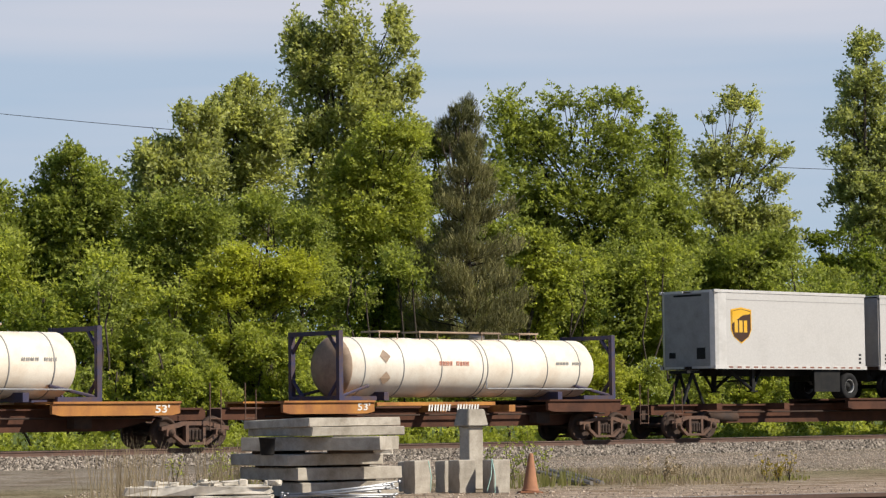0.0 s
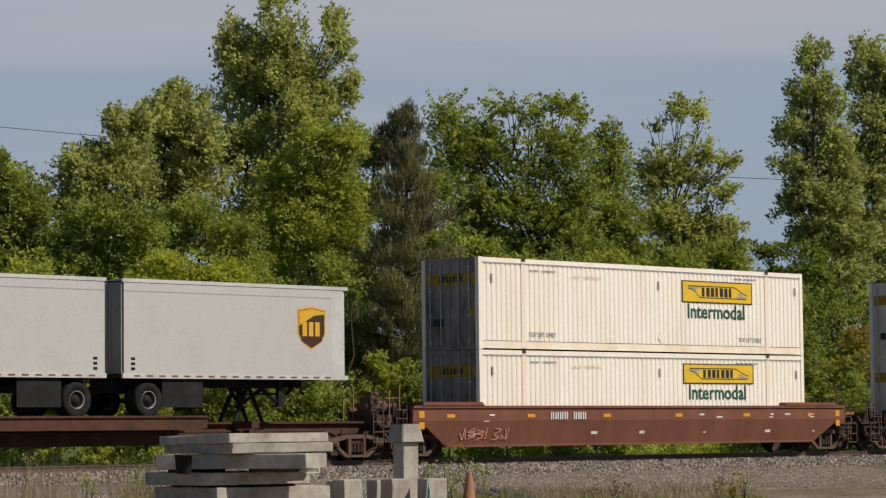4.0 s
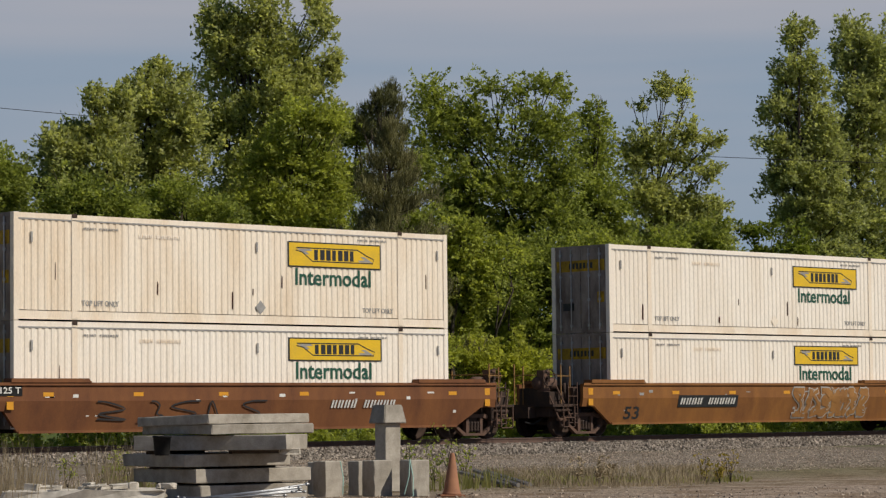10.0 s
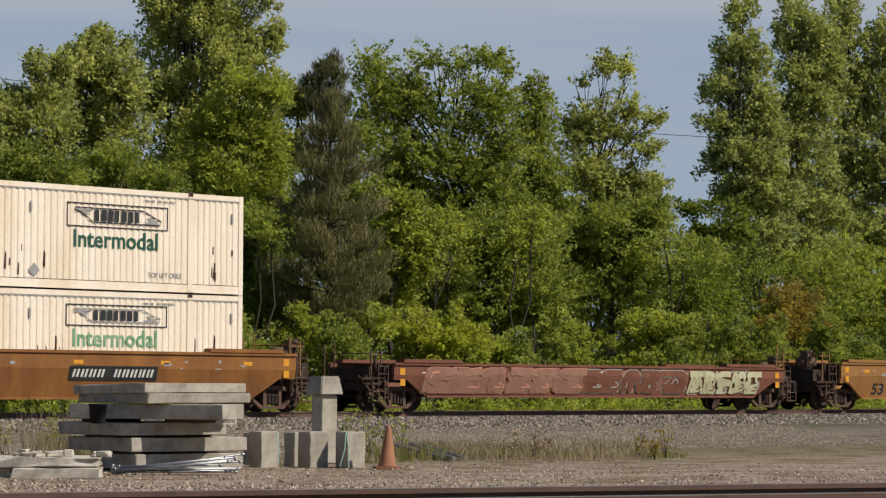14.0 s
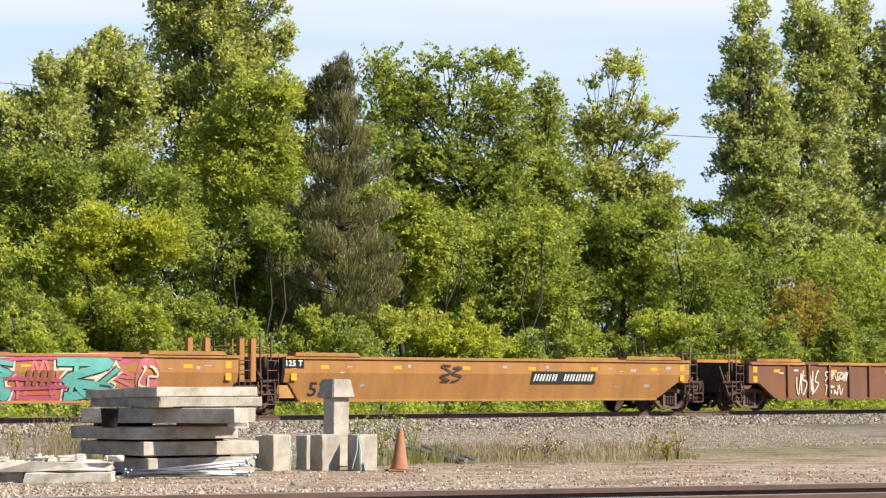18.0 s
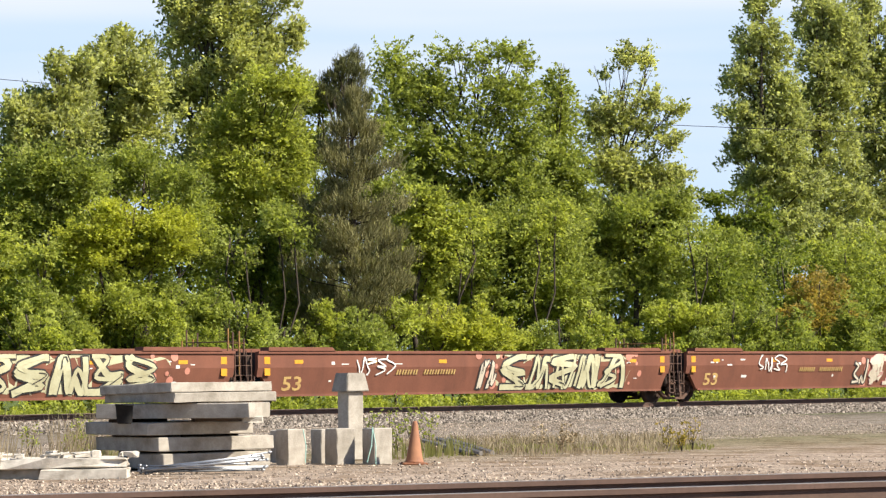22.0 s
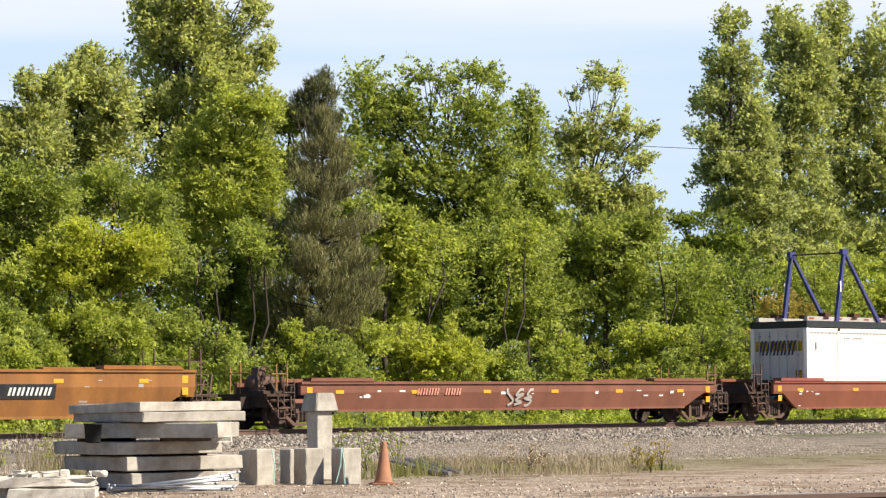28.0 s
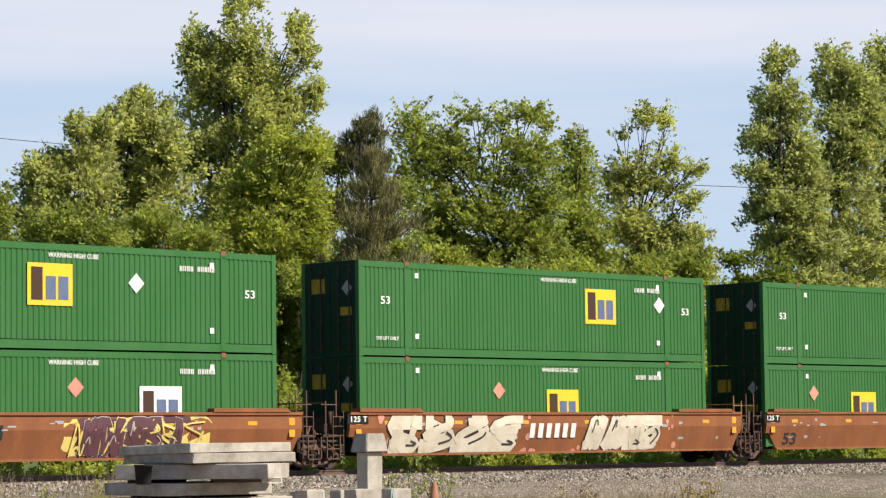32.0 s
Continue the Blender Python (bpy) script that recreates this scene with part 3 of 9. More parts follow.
# ---- trees ----
FORMS = {  # spray length, width, thickness, arch, spread of the leaf faces, leaves a spray
    "tuft": (0.58, 0.3, 0.22, 0.0, 1.3, 18),
    "fan": (1.3, 0.32, 0.12, 0.2, 1.2, 26),
    "pad": (0.95, 0.42, 0.15, 0.25, 1.2, 26),
    "needle": (0.5, 0.17, 0.17, -0.15, 1.0, 30),
    "low": (0.45, 0.28, 0.14, 0.3, 0.6, 24),
    "weed": (0.5, 0.2, 0.1, 0.2, 1.2, 5)}


def spray_mesh(name, c, o, length, form, size, material, r, narrow=1.0):
    """Leaves, three-sided, set along flat arching sprays: c where a spray begins, o which way it points, length its share of the usual one."""
    ln, wd, th, arch, tilt, per = FORMS[form]
    o = o / (np.linalg.norm(o, axis=1)[:, None] + 1e-9)
    side = np.cross(o, np.array((0, 0, 1.0)) + r.normal(0, 0.25, o.shape))
    side /= np.linalg.norm(side, axis=1)[:, None] + 1e-9
    face = np.cross(side, o)
    face *= np.where(face[:, 2:] < 0, -1, 1)
    c, o, side, face, length = (np.repeat(q, per, 0) for q in (c, o, side, face, length))
    n = len(c)
    f = r.uniform(0, 1, (n, 1))
    u = r.normal(0, 0.5, (n, 1)) * (1.05 - 0.75 * f)
    p = c + (o * f * ln + side * u * wd + face * r.normal(0, 0.5, (n, 1)) * th) * length
    p[:, 2:] -= arch * f * f * ln * length
    t = o * 0.7 + side * np.sign(u) * 0.6 + r.normal(0, 0.45, (n, 3))
    if form == "needle":
        t = o * 1.2 + r.normal(0, 0.35, (n, 3)) + (0, 0, 0.5)
    t /= np.linalg.norm(t, axis=1)[:, None] + 1e-9
    s = np.cross(t, face + (0.3, -0.35, 0.25) + r.normal(0, tilt, (n, 3)))
    s /= np.linalg.norm(s, axis=1)[:, None] + 1e-9
    w = size * r.uniform(0.6, 1.3, (n, 1))
    v = np.stack([p - s * w * 0.42 * narrow, p + s * w * 0.42 * narrow, p + t * w], 1)
    me = bpy.data.meshes.new(name)
    me.vertices.add(n * 3)
    me.vertices.foreach_set("co", v.ravel())
    me.loops.add(n * 3)
    me.loops.foreach_set("vertex_index", np.arange(n * 3, dtype=np.int32))
    me.polygons.add(n)
    me.polygons.foreach_set("loop_start", np.arange(0, n * 3, 3, dtype=np.int32))
    me.update(calc_edges=True)
    me.materials.append(material)
    return me


def leaf_cloud(name, lobes, count, size, material, seed, root, form="pad", narrow=1.0, shell=0.45, lump=0.1, part_name="crown", scale=1.0, gaps=0.5):
    """Sprays of leaves that spring from inside rounded lobes (x, y, z, rx, ry, rz) and point out of and up from them."""
    r = np.random.RandomState(seed)
    L = np.array(lobes, float)
    vol = np.maximum(L[:, 3] * L[:, 5], 0.001)
    share = np.maximum(2, (count * vol / vol.sum() / FORMS[form][5]).astype(int))
    cents, outs, lens = [], [], []
    rise = {"tuft": 0.55, "fan": 0.45, "pad": 0.28, "needle": 0.9, "low": 0.5, "weed": 0.6}[form]
    for (x, y, z, rx, ry, rz), k in zip(L, share):
        d = r.normal(0, 1, (k, 3))
        d /= np.linalg.norm(d, axis=1)[:, None]
        rad = r.uniform(shell ** 3, 1.0, (k, 1)) ** (1 / 3) * (1 + lump * r.normal(0, 1, (k, 1)))
        ln = r.uniform(0.45, 1.5, (k, 1)) * min(1.0, 0.5 + 0.8 * min(rx, rz)) * scale
        o = d * (0.75, 0.75, 0.5) + (0, 0, rise) + r.normal(0, 0.22, (k, 3))
        o /= np.linalg.norm(o, axis=1)[:, None] + 1e-9
        cents.append(d * rad * (rx, ry, rz) + (x, y, z) - o * FORMS[form][0] * ln * 0.6)
        outs.append(o)
        lens.append(ln)
    c, o, ln = np.concatenate(cents), np.concatenate(outs), np.concatenate(lens)
    # gaps between the boughs
    wave = r.normal(0, 1, (5, 3)) * (1.0, 1.0, 1.5)
    wave *= r.uniform(2.2, 4.2, (5, 1)) / np.linalg.norm(wave, axis=1)[:, None] / max(scale, 0.35)
    open_air = np.sin(c @ wave.T + r.uniform(0, 6.28, 5)).sum(1) < -gaps
    if form != "needle":
        c, o, ln = c[~open_air], o[~open_air], ln[~open_air]
    me = spray_mesh(name, c, o, ln, form, size, material, r, narrow)
    ob = new(part_name, me)
    ob.parent = root
    return ob


def pipe(bm, pts, radii, n=7):
    """One unbroken tube through the points."""
    pts = [Vector(p) for p in pts]
    rings = []
    for i, p in enumerate(pts):
        d = (pts[min(i + 1, len(pts) - 1)] - pts[max(i - 1, 0)]).normalized()
        u = Vector((1, 0, 0)) if abs(d.x) < 0.9 else Vector((0, 1, 0))
        u = (u - d * u.dot(d)).normalized()
        w = d.cross(u)
        rings.append([bm.verts.new(p + (u * math.cos(k * math.tau / n) + w * math.sin(k * math.tau / n)) * radii[i]) for k in range(n)])
    for ra, rb in zip(rings, rings[1:]):
        for k in range(n):
            f = bm.faces.new((ra[k], ra[(k + 1) % n], rb[(k + 1) % n], rb[k]))
            f.smooth = True
    bm.faces.new(rings[0][::-1])
    bm.faces.new(rings[-1])
    return bm


def limb(bm, a, b, r0, r1, rng, bends=3):
    a, b = Vector(a), Vector(b)
    fs = [k / bends for k in range(bends + 1)]
    pipe(bm, [a.lerp(b, f) + Vector((rng.uniform(-1, 1), rng.uniform(-1, 1), 0)) * (b - a).length * 0.05 * (0 < f < 1) for f in fs], [r0 + (r1 - r0) * f for f in fs])


def tree(name, label, a, d, height, lobes, leaf, count, size, seed, trunk=0.16, category="tree", form="pad", stems=1, scale=1.0):
    """A tapered trunk with a limb into every lobe and a crown of leaf sprays. a, d: metres across and along the view; lobes: (across, up, half width, half height)."""
    rng = random.Random(seed)
    root = thing(name, label, category, "trees behind the railway", m=pose(*yard(a, d), ground_at(yard(a, d)[1]) - 0.02, 0, 0, VIEW_TURN))
    wood = B()
    full = [(x, rng.uniform(-0.6, 0.6), z, rx, min(max(rx, 0.5), 2.0), rz) for x, z, rx, rz in lobes]
    for k in range(stems):
        off = (k - (stems - 1) / 2) * 0.5
        top = lobes[k % len(lobes)]
        limb(wood, (off, 0, 0), (top[0] * 0.8, 0, min(height * 0.9, top[1] + top[3] * 0.4)), trunk, 0.03, rng, 5)
    for x, y, z, rx, ry, rz in full:
        base_z = max(0.3, min(z - rz * 0.9 - abs(x) * 0.7, height * 0.7))
        limb(wood, (x * 0.15, 0, base_z), (x, y, z + rz * 0.35), trunk * 0.22, 0.01, rng, 3)
        for k in range(3):
            limb(wood, (x * 0.6, y * 0.5, (base_z + z) / 2), (x + rng.uniform(-0.9, 0.9) * rx, y + rng.uniform(-0.6, 0.6) * ry, z + rng.uniform(-0.5, 0.9) * rz), trunk * 0.14, 0.008, rng, 2)
    part("trunk", wood, BARK, root)
    leaf_cloud(name, full, count, size, leaf, seed, root, form, 0.2 if form == "needle" else 1.0, 0.2 if form == "needle" else 0.0, 0.12, "crown", scale, {"tuft": 1.0, "fan": 0.7, "low": 1.2}.get(form, 0.9))
    return root


def white_pine(a, d, whorls):
    """A pine with level whorls of boughs (height, reach), each bough set with upright tufts of needles towards its end."""
    rng, r = random.Random(33), np.random.RandomState(33)
    root = thing("white_pine_tree", "olive brown pine with soft upturned needle boughs", "tree", "trees behind the railway", m=pose(*yard(a, d), ground_at(yard(a, d)[1]) - 0.02, 0, 0, VIEW_TURN))
    part("trunk", pipe(B(), [(0, 0, 0), (0.05, 0, 5), (0, 0, whorls[0][0])], [0.2, 0.14, 0.03]), BARK, root)
    wood, cents, outs = B(), [], []
    for z, reach in whorls:
        for k in range(12):
            turn = rng.uniform(0, math.tau)
            far = reach * rng.choice((0.4, 0.65, 0.9, 1.1, 1.35)) * rng.uniform(0.85, 1.15)
            out_dir = Vector((math.cos(turn), math.sin(turn), 0))
            tip = out_dir * far + Vector((0, 0, z + rng.uniform(-0.22, 0.22) + 0.18 * far))
            root_at = Vector((0, 0, z - 0.2 * far))
            pipe(wood, [root_at, root_at.lerp(tip, 0.6) - Vector((0, 0, 0.08 * far)), tip], [0.03, 0.02, 0.008], 5)
            for j in range(max(6, int(far * 17))):
                f = rng.uniform(0.12, 1.0) ** 0.55
                p = root_at.lerp(tip, f) + Vector((-out_dir.y, out_dir.x, 0)) * rng.gauss(0, 0.2) * far * f + Vector((0, 0, rng.gauss(-0.1, 0.05)))
                cents.append(p)
                outs.append(out_dir * 0.45 + Vector((rng.gauss(0, 0.2), rng.gauss(0, 0.2), 0.9)))
    part("bough", wood, BARK, root)
    cents, outs = np.array([tuple(p) for p in cents]), np.array([tuple(p) for p in outs])
    me = spray_mesh("crown", cents, outs, r.uniform(0.7, 1.3, (len(cents), 1)), "needle", 0.17, NEEDLE, r, 0.2)
    part("crown", me, NEEDLE, root)
    return root


tree("cottonwood_tree", "tall cottonwood with bright green fluttering leaves", -9.21, 105.6, 19.4, [(0.47, 18.45, 0.89, 0.99), (0.08, 17.3, 1.29, 1.19), (-1.61, 17.47, 0.64, 0.94), (-1.17, 16.28, 1.19, 1.24), (0.68, 15.92, 1.43, 1.29), (2.58, 17.88, 0.49, 0.69), (2.84, 16.58, 0.79, 0.89), (2.4, 15.11, 0.94, 1.04), (3.26, 15.55, 0.35, 0.99), (-1.06, 14.46, 1.36, 1.36), (1.08, 14.1, 1.53, 1.43), (3.22, 13.4, 0.84, 0.84), (-0.51, 12.42, 1.73, 1.48), (1.75, 12.28, 1.63, 1.38), (-1.64, 12.88, 0.69, 1.24), (-0.07, 10.49, 1.98, 1.48), (-1.21, 9.03, 1.73, 1.24), (1.04, 8.33, 1.73, 1.24)], LEAF_GREY, 85266, 0.155, 11, 0.3, form="tuft")
tree("cottonwood_tree", "cottonwood with pale shimmering leaves beside a taller one", -12.33, 99.9, 15.0, [(-0.66, 14.43, 0.42, 0.56), (0.09, 14.38, 0.4, 0.56), (1.13, 13.72, 0.61, 0.79), (-0.39, 13.35, 1.08, 0.98), (0.89, 12.59, 0.98, 1.17), (-0.71, 11.86, 1.29, 1.22), (0.78, 10.98, 1.36, 1.36), (-0.93, 10.14, 1.4, 1.36), (0.34, 9.06, 1.64, 1.17)], LEAF_GREY, 37525, 0.155, 12, 0.22, form="tuft")
tree("cottonwood_tree", "cottonwood with a rounded pale crown", -14.35, 97.0, 13.6, [(0.13, 13.02, 0.45, 0.5), (1.06, 13.01, 0.5, 0.54), (-0.81, 12.16, 0.54, 0.5), (0.33, 11.87, 1.09, 0.86), (-0.81, 10.95, 0.86, 0.91), (0.64, 10.52, 1.14, 1.09), (-0.5, 9.49, 1.14, 1.09), (-1.68, 11.27, 0.68, 0.64), (-2.05, 10.3, 0.91, 0.86), (-2.72, 10.55, 0.77, 0.73), (0.22, 8.45, 1.36, 1.14)], LEAF_GREY, 31841, 0.155, 13, 0.2, form="tuft")
tree("elm_tree", "spreading tree with feathery top twigs", 1.07, 112.2, 15.9, [(-3.23, 15.08, 1.0, 0.79), (-2.16, 14.58, 1.1, 0.89), (-0.83, 15.41, 0.95, 0.42), (0.37, 15.16, 1.05, 0.53), (1.69, 15.29, 0.89, 0.42), (2.41, 14.85, 0.47, 0.26), (-3.48, 13.51, 1.26, 1.26), (-1.57, 13.37, 1.58, 1.37), (0.35, 13.23, 1.52, 1.37), (1.91, 13.21, 1.18, 1.26), (-2.79, 11.34, 1.58, 1.44), (-0.63, 11.08, 1.71, 1.58), (1.28, 10.82, 1.58, 1.58), (-1.85, 9.17, 1.58, 1.31), (0.54, 8.78, 1.84, 1.31), (-3.3, 8.23, 1.58, 1.31), (-0.92, 7.0, 1.84, 1.31), (1.47, 6.98, 1.84, 1.31), (-2.32, 10.13, 1.31, 1.31), (0.31, 9.87, 1.58, 1.31), (2.22, 9.37, 1.31, 1.58), (2.25, 11.77, 0.92, 1.05), (-4.72, 9.92, 1.05, 1.58)], LEAF_MID, 118937, 0.138, 16, 0.22, form="fan")
tree("cherry_tree", "small pointed tree with dense light green leaves", 4.76, 114.8, 15.4, [(0.1, 14.9, 0.38, 0.48), (0.01, 13.84, 0.86, 0.86), (-0.01, 12.24, 1.29, 1.21), (0.09, 10.52, 1.34, 1.48), (-0.06, 8.68, 1.34, 1.34), (0.81, 9.53, 1.07, 1.34), (-0.66, 9.55, 0.94, 1.21), (0.29, 7.33, 1.34, 1.34)], LEAF_MID, 34779, 0.138, 17, 0.16, form="pad")
tree("ash_tree", "airy tree with forked top and loose side branches", 7.70, 118.8, 16.4, [(0.35, 15.86, 0.56, 0.56), (1.34, 15.69, 0.31, 0.67), (-0.6, 14.9, 0.72, 0.61), (0.66, 14.37, 1.06, 0.89), (1.54, 13.85, 0.56, 0.56), (2.58, 13.46, 0.67, 0.28), (-0.5, 13.11, 1.11, 1.06), (1.02, 12.58, 1.22, 0.89), (2.35, 12.06, 0.72, 0.39), (-0.4, 11.07, 1.28, 1.22), (1.11, 10.55, 1.22, 0.89), (2.63, 10.58, 0.72, 0.39), (0.58, 9.03, 1.67, 1.28), (-1.19, 8.54, 1.39, 1.39), (2.1, 8.51, 1.53, 1.25), (0.09, 9.8, 1.67, 1.11), (1.86, 9.78, 1.39, 0.97), (-0.89, 12.1, 0.97, 1.11)], LEAF_GREY, 64134, 0.144, 18, 0.18, form="fan")
tree("poplar_tree", "tall columnar poplar with dense grey-green leaves", 15.70, 131.9, 20.9, [(0.11, 20.0, 0.86, 0.93), (-0.17, 18.3, 1.23, 1.39), (0.87, 16.87, 0.99, 1.54), (-0.91, 16.33, 1.11, 1.11), (-1.42, 14.78, 0.86, 0.99), (0.04, 14.62, 1.54, 1.54), (-0.68, 13.07, 1.11, 0.99), (0.86, 12.63, 1.54, 1.54), (-0.02, 10.95, 1.48, 1.3), (1.08, 9.53, 1.7, 1.39), (-1.13, 11.81, 1.11, 0.93), (1.31, 14.61, 1.08, 1.54), (0.01, 12.64, 1.54, 1.54), (0.22, 8.13, 1.85, 1.54), (1.67, 10.93, 1.54, 1.54)], LEAF_SILVER, 55229, 0.172, 19, 0.3, form="tuft")
tree("poplar_tree", "tall poplar with a broad grey-green crown", 19.10, 137.2, 22.2, [(0.2, 21.08, 0.9, 1.09), (1.32, 20.12, 1.09, 1.28), (1.38, 18.5, 1.28, 1.54), (-0.01, 19.25, 1.09, 1.61), (0.3, 17.19, 1.41, 1.61), (-0.32, 15.13, 1.54, 1.61), (0.76, 13.36, 1.77, 1.77), (-0.74, 11.61, 1.77, 1.77), (1.3, 10.71, 1.93, 1.77), (-0.2, 8.97, 1.93, 1.61), (1.72, 17.76, 1.12, 1.93), (-0.7, 13.37, 1.61, 1.61), (1.54, 8.36, 1.93, 1.61), (-1.42, 14.26, 1.28, 1.61), (1.25, 16.0, 1.28, 1.61)], LEAF_SILVER, 68246, 0.178, 20, 0.3, form="tuft")
tree("poplar_tree", "tall poplar with a leaning grey-green crown", 22.84, 140.5, 22.7, [(-0.68, 21.53, 1.05, 1.12), (-0.14, 19.65, 1.48, 1.64), (-0.93, 17.85, 1.38, 1.64), (0.55, 16.93, 1.64, 1.97), (-0.39, 14.83, 1.97, 1.97), (1.07, 12.71, 1.97, 1.97), (-0.74, 11.82, 1.81, 1.81), (2.18, 15.7, 1.64, 2.63), (1.95, 19.33, 1.48, 2.3), (3.18, 13.29, 1.97, 2.63), (0.12, 9.71, 1.97, 1.97), (1.9, 9.1, 2.3, 1.97)], LEAF_SILVER, 76027, 0.178, 21, 0.3, form="tuft")
tree("walnut_tree", "dark bushy tree in the gap of the wood", 13.66, 127.3, 10.5, [(-0.93, 10.04, 0.6, 0.42), (0.1, 9.86, 1.01, 0.54), (1.04, 9.2, 1.19, 0.89), (-0.45, 8.94, 1.04, 0.83)], LEAF_DARK, 7238, 0.161, 22, 0.16, form="pad")
tree("maple_tree", "bright green tree in the gap of the wood", 12.73, 121.0, 8.5, [(-0.44, 7.84, 0.68, 0.62), (0.32, 7.58, 0.96, 0.74), (-0.08, 6.29, 1.19, 0.96)], LEAF_LIGHT, 6691, 0.149, 23, 0.14, form="pad")
tree("pine_tree", "dark pine with a ragged top", -3.97, 106.5, 14.8, [(0.21, 14.46, 0.3, 0.3), (-0.09, 13.94, 0.45, 0.32), (0.5, 13.82, 0.37, 0.3), (-0.55, 13.46, 0.5, 0.27), (0.13, 13.18, 0.6, 0.32), (-0.9, 12.92, 0.4, 0.27), (-0.26, 12.57, 0.7, 0.32), (0.65, 12.76, 0.35, 0.3)], NEEDLE_DARK, 13556, 0.17, 15, 0.2, form="needle")
tree("maple_tree", "light green maple crowding behind a pine", -4.48, 107.9, 13.8, [(-0.84, 12.84, 0.76, 1.01), (-1.2, 11.23, 1.01, 1.26), (-0.87, 9.61, 1.14, 1.26), (1.68, 11.89, 1.01, 1.14), (2.13, 10.04, 1.14, 1.26), (1.88, 8.19, 1.14, 1.26), (-1.34, 7.77, 1.14, 1.26)], LEAF_MID, 32986, 0.138, 27, 0.18, form="pad")
tree("maple_tree", "full yellow-green maple in the wood", -7.08, 99.3, 13.2, [(0.27, 12.47, 0.98, 0.7), (1.33, 11.82, 0.88, 1.12), (-0.69, 11.2, 1.16, 0.98), (0.69, 10.49, 1.35, 1.28), (-1.54, 9.94, 1.02, 0.93), (-0.17, 8.96, 1.44, 1.21), (-1.24, 7.91, 1.3, 0.98), (1.2, 8.95, 0.84, 1.07)], LEAF_LIGHT, 50737, 0.121, 31, 0.2, form="pad")
tree("maple_tree", "mid green tree inside the wood", -14.26, 92.4, 10.1, [(-0.18, 9.1, 1.19, 0.97), (1.2, 8.69, 1.3, 0.97), (-0.78, 7.53, 1.3, 1.19), (0.6, 7.32, 1.3, 0.97), (-0.98, 6.15, 1.3, 1.08)], LEAF_MID, 36738, 0.121, 32, 0.18, form="pad")
tree("maple_tree", "mid green tree behind a rounded yellow one", -10.16, 94.5, 10.0, [(-0.78, 9.04, 1.22, 0.93), (0.63, 8.42, 1.0, 0.88), (1.03, 7.2, 0.88, 1.0), (-1.79, 8.44, 1.0, 0.77), (1.63, 6.39, 0.88, 1.0)], LEAF_MID, 24064, 0.121, 42, 0.18, form="pad")
tree("maple_tree", "bright green young maple beside a pine", -1.07, 99.8, 8.8, [(0.2, 8.19, 0.84, 0.61), (0.68, 7.12, 0.61, 0.79), (-0.28, 6.91, 1.03, 0.98), (0.45, 5.84, 0.98, 0.93), (-0.2, 4.68, 1.12, 0.84)], LEAF_LIGHT, 20006, 0.132, 34, 0.15, form="pad")
tree("oak_tree", "dense mid green tree in the wood", 1.94, 107.8, 8.8, [(-1.1, 7.11, 1.51, 1.26), (0.62, 7.33, 1.51, 1.46), (-0.66, 5.39, 1.77, 1.26), (1.88, 7.31, 1.46, 1.41), (2.21, 5.59, 1.51, 1.26), (0.71, 4.91, 1.51, 1.01)], LEAF_MID, 48280, 0.132, 35, 0.2, form="pad")
tree("oak_tree", "rounded mid green tree in the wood", 7.73, 111.9, 9.5, [(0.31, 8.1, 1.52, 1.2), (1.74, 8.61, 1.1, 0.94), (-0.43, 6.67, 1.57, 1.31), (1.6, 6.65, 1.52, 1.44), (0.74, 4.99, 1.83, 1.31), (-1.37, 7.4, 1.26, 1.47), (-1.87, 5.5, 1.31, 1.31)], LEAF_MID, 49394, 0.138, 36, 0.2, form="pad")
tree("honeylocust_tree", "small rounded tree with yellow-green leaves", -10.73, 87.7, 7.6, [(-1.29, 6.85, 0.78, 0.41), (-0.36, 7.1, 0.78, 0.37), (0.48, 7.28, 0.78, 0.31), (1.33, 7.08, 0.68, 0.37), (-1.71, 6.29, 0.53, 0.37), (-0.73, 6.35, 1.03, 0.45), (0.39, 6.57, 1.03, 0.49), (1.51, 6.52, 0.7, 0.45), (-0.18, 5.82, 1.23, 0.33), (1.98, 6.74, 0.37, 0.37), (0.95, 5.94, 0.92, 0.37), (-1.58, 5.84, 0.66, 0.37), (1.69, 5.88, 0.74, 0.37), (-0.83, 5.49, 0.92, 0.33), (0.66, 5.37, 0.92, 0.33)], LEAF_LIME, 43588, 0.098, 51, 0.1, form="pad", stems=3)
white_pine(-3.47, 96.5, [(11.48, 0.1), (10.94, 0.41), (10.32, 0.74), (9.62, 0.99), (8.87, 1.15), (8.17, 1.23), (7.43, 1.4), (6.69, 1.48), (5.94, 1.48), (5.2, 1.72), (4.46, 1.89), (3.73, 2.18), (3.11, 2.18)])
tree("poplar_tree", "slender tree with bare twig ends above the leaves", -17.69, 92.9, 11.7, [(-0.12, 11.27, 0.43, 0.39), (-0.79, 10.94, 0.61, 0.52), (0.24, 10.41, 0.74, 0.7), (-0.99, 9.95, 0.96, 0.83), (1.0, 9.67, 0.87, 0.87), (-0.2, 8.94, 1.26, 1.0), (-1.58, 8.8, 1.3, 1.09), (1.39, 8.27, 1.09, 1.09), (-2.58, 8.21, 1.3, 1.3), (-0.2, 7.59, 1.52, 1.09), (-1.78, 7.01, 1.52, 1.09), (1.19, 6.78, 1.3, 1.09), (2.58, 7.16, 1.09, 1.09), (-3.17, 9.21, 1.09, 1.09), (-0.39, 6.01, 1.52, 0.87)], LEAF_MID, 90609, 0.127, 14, 0.2, form="pad")
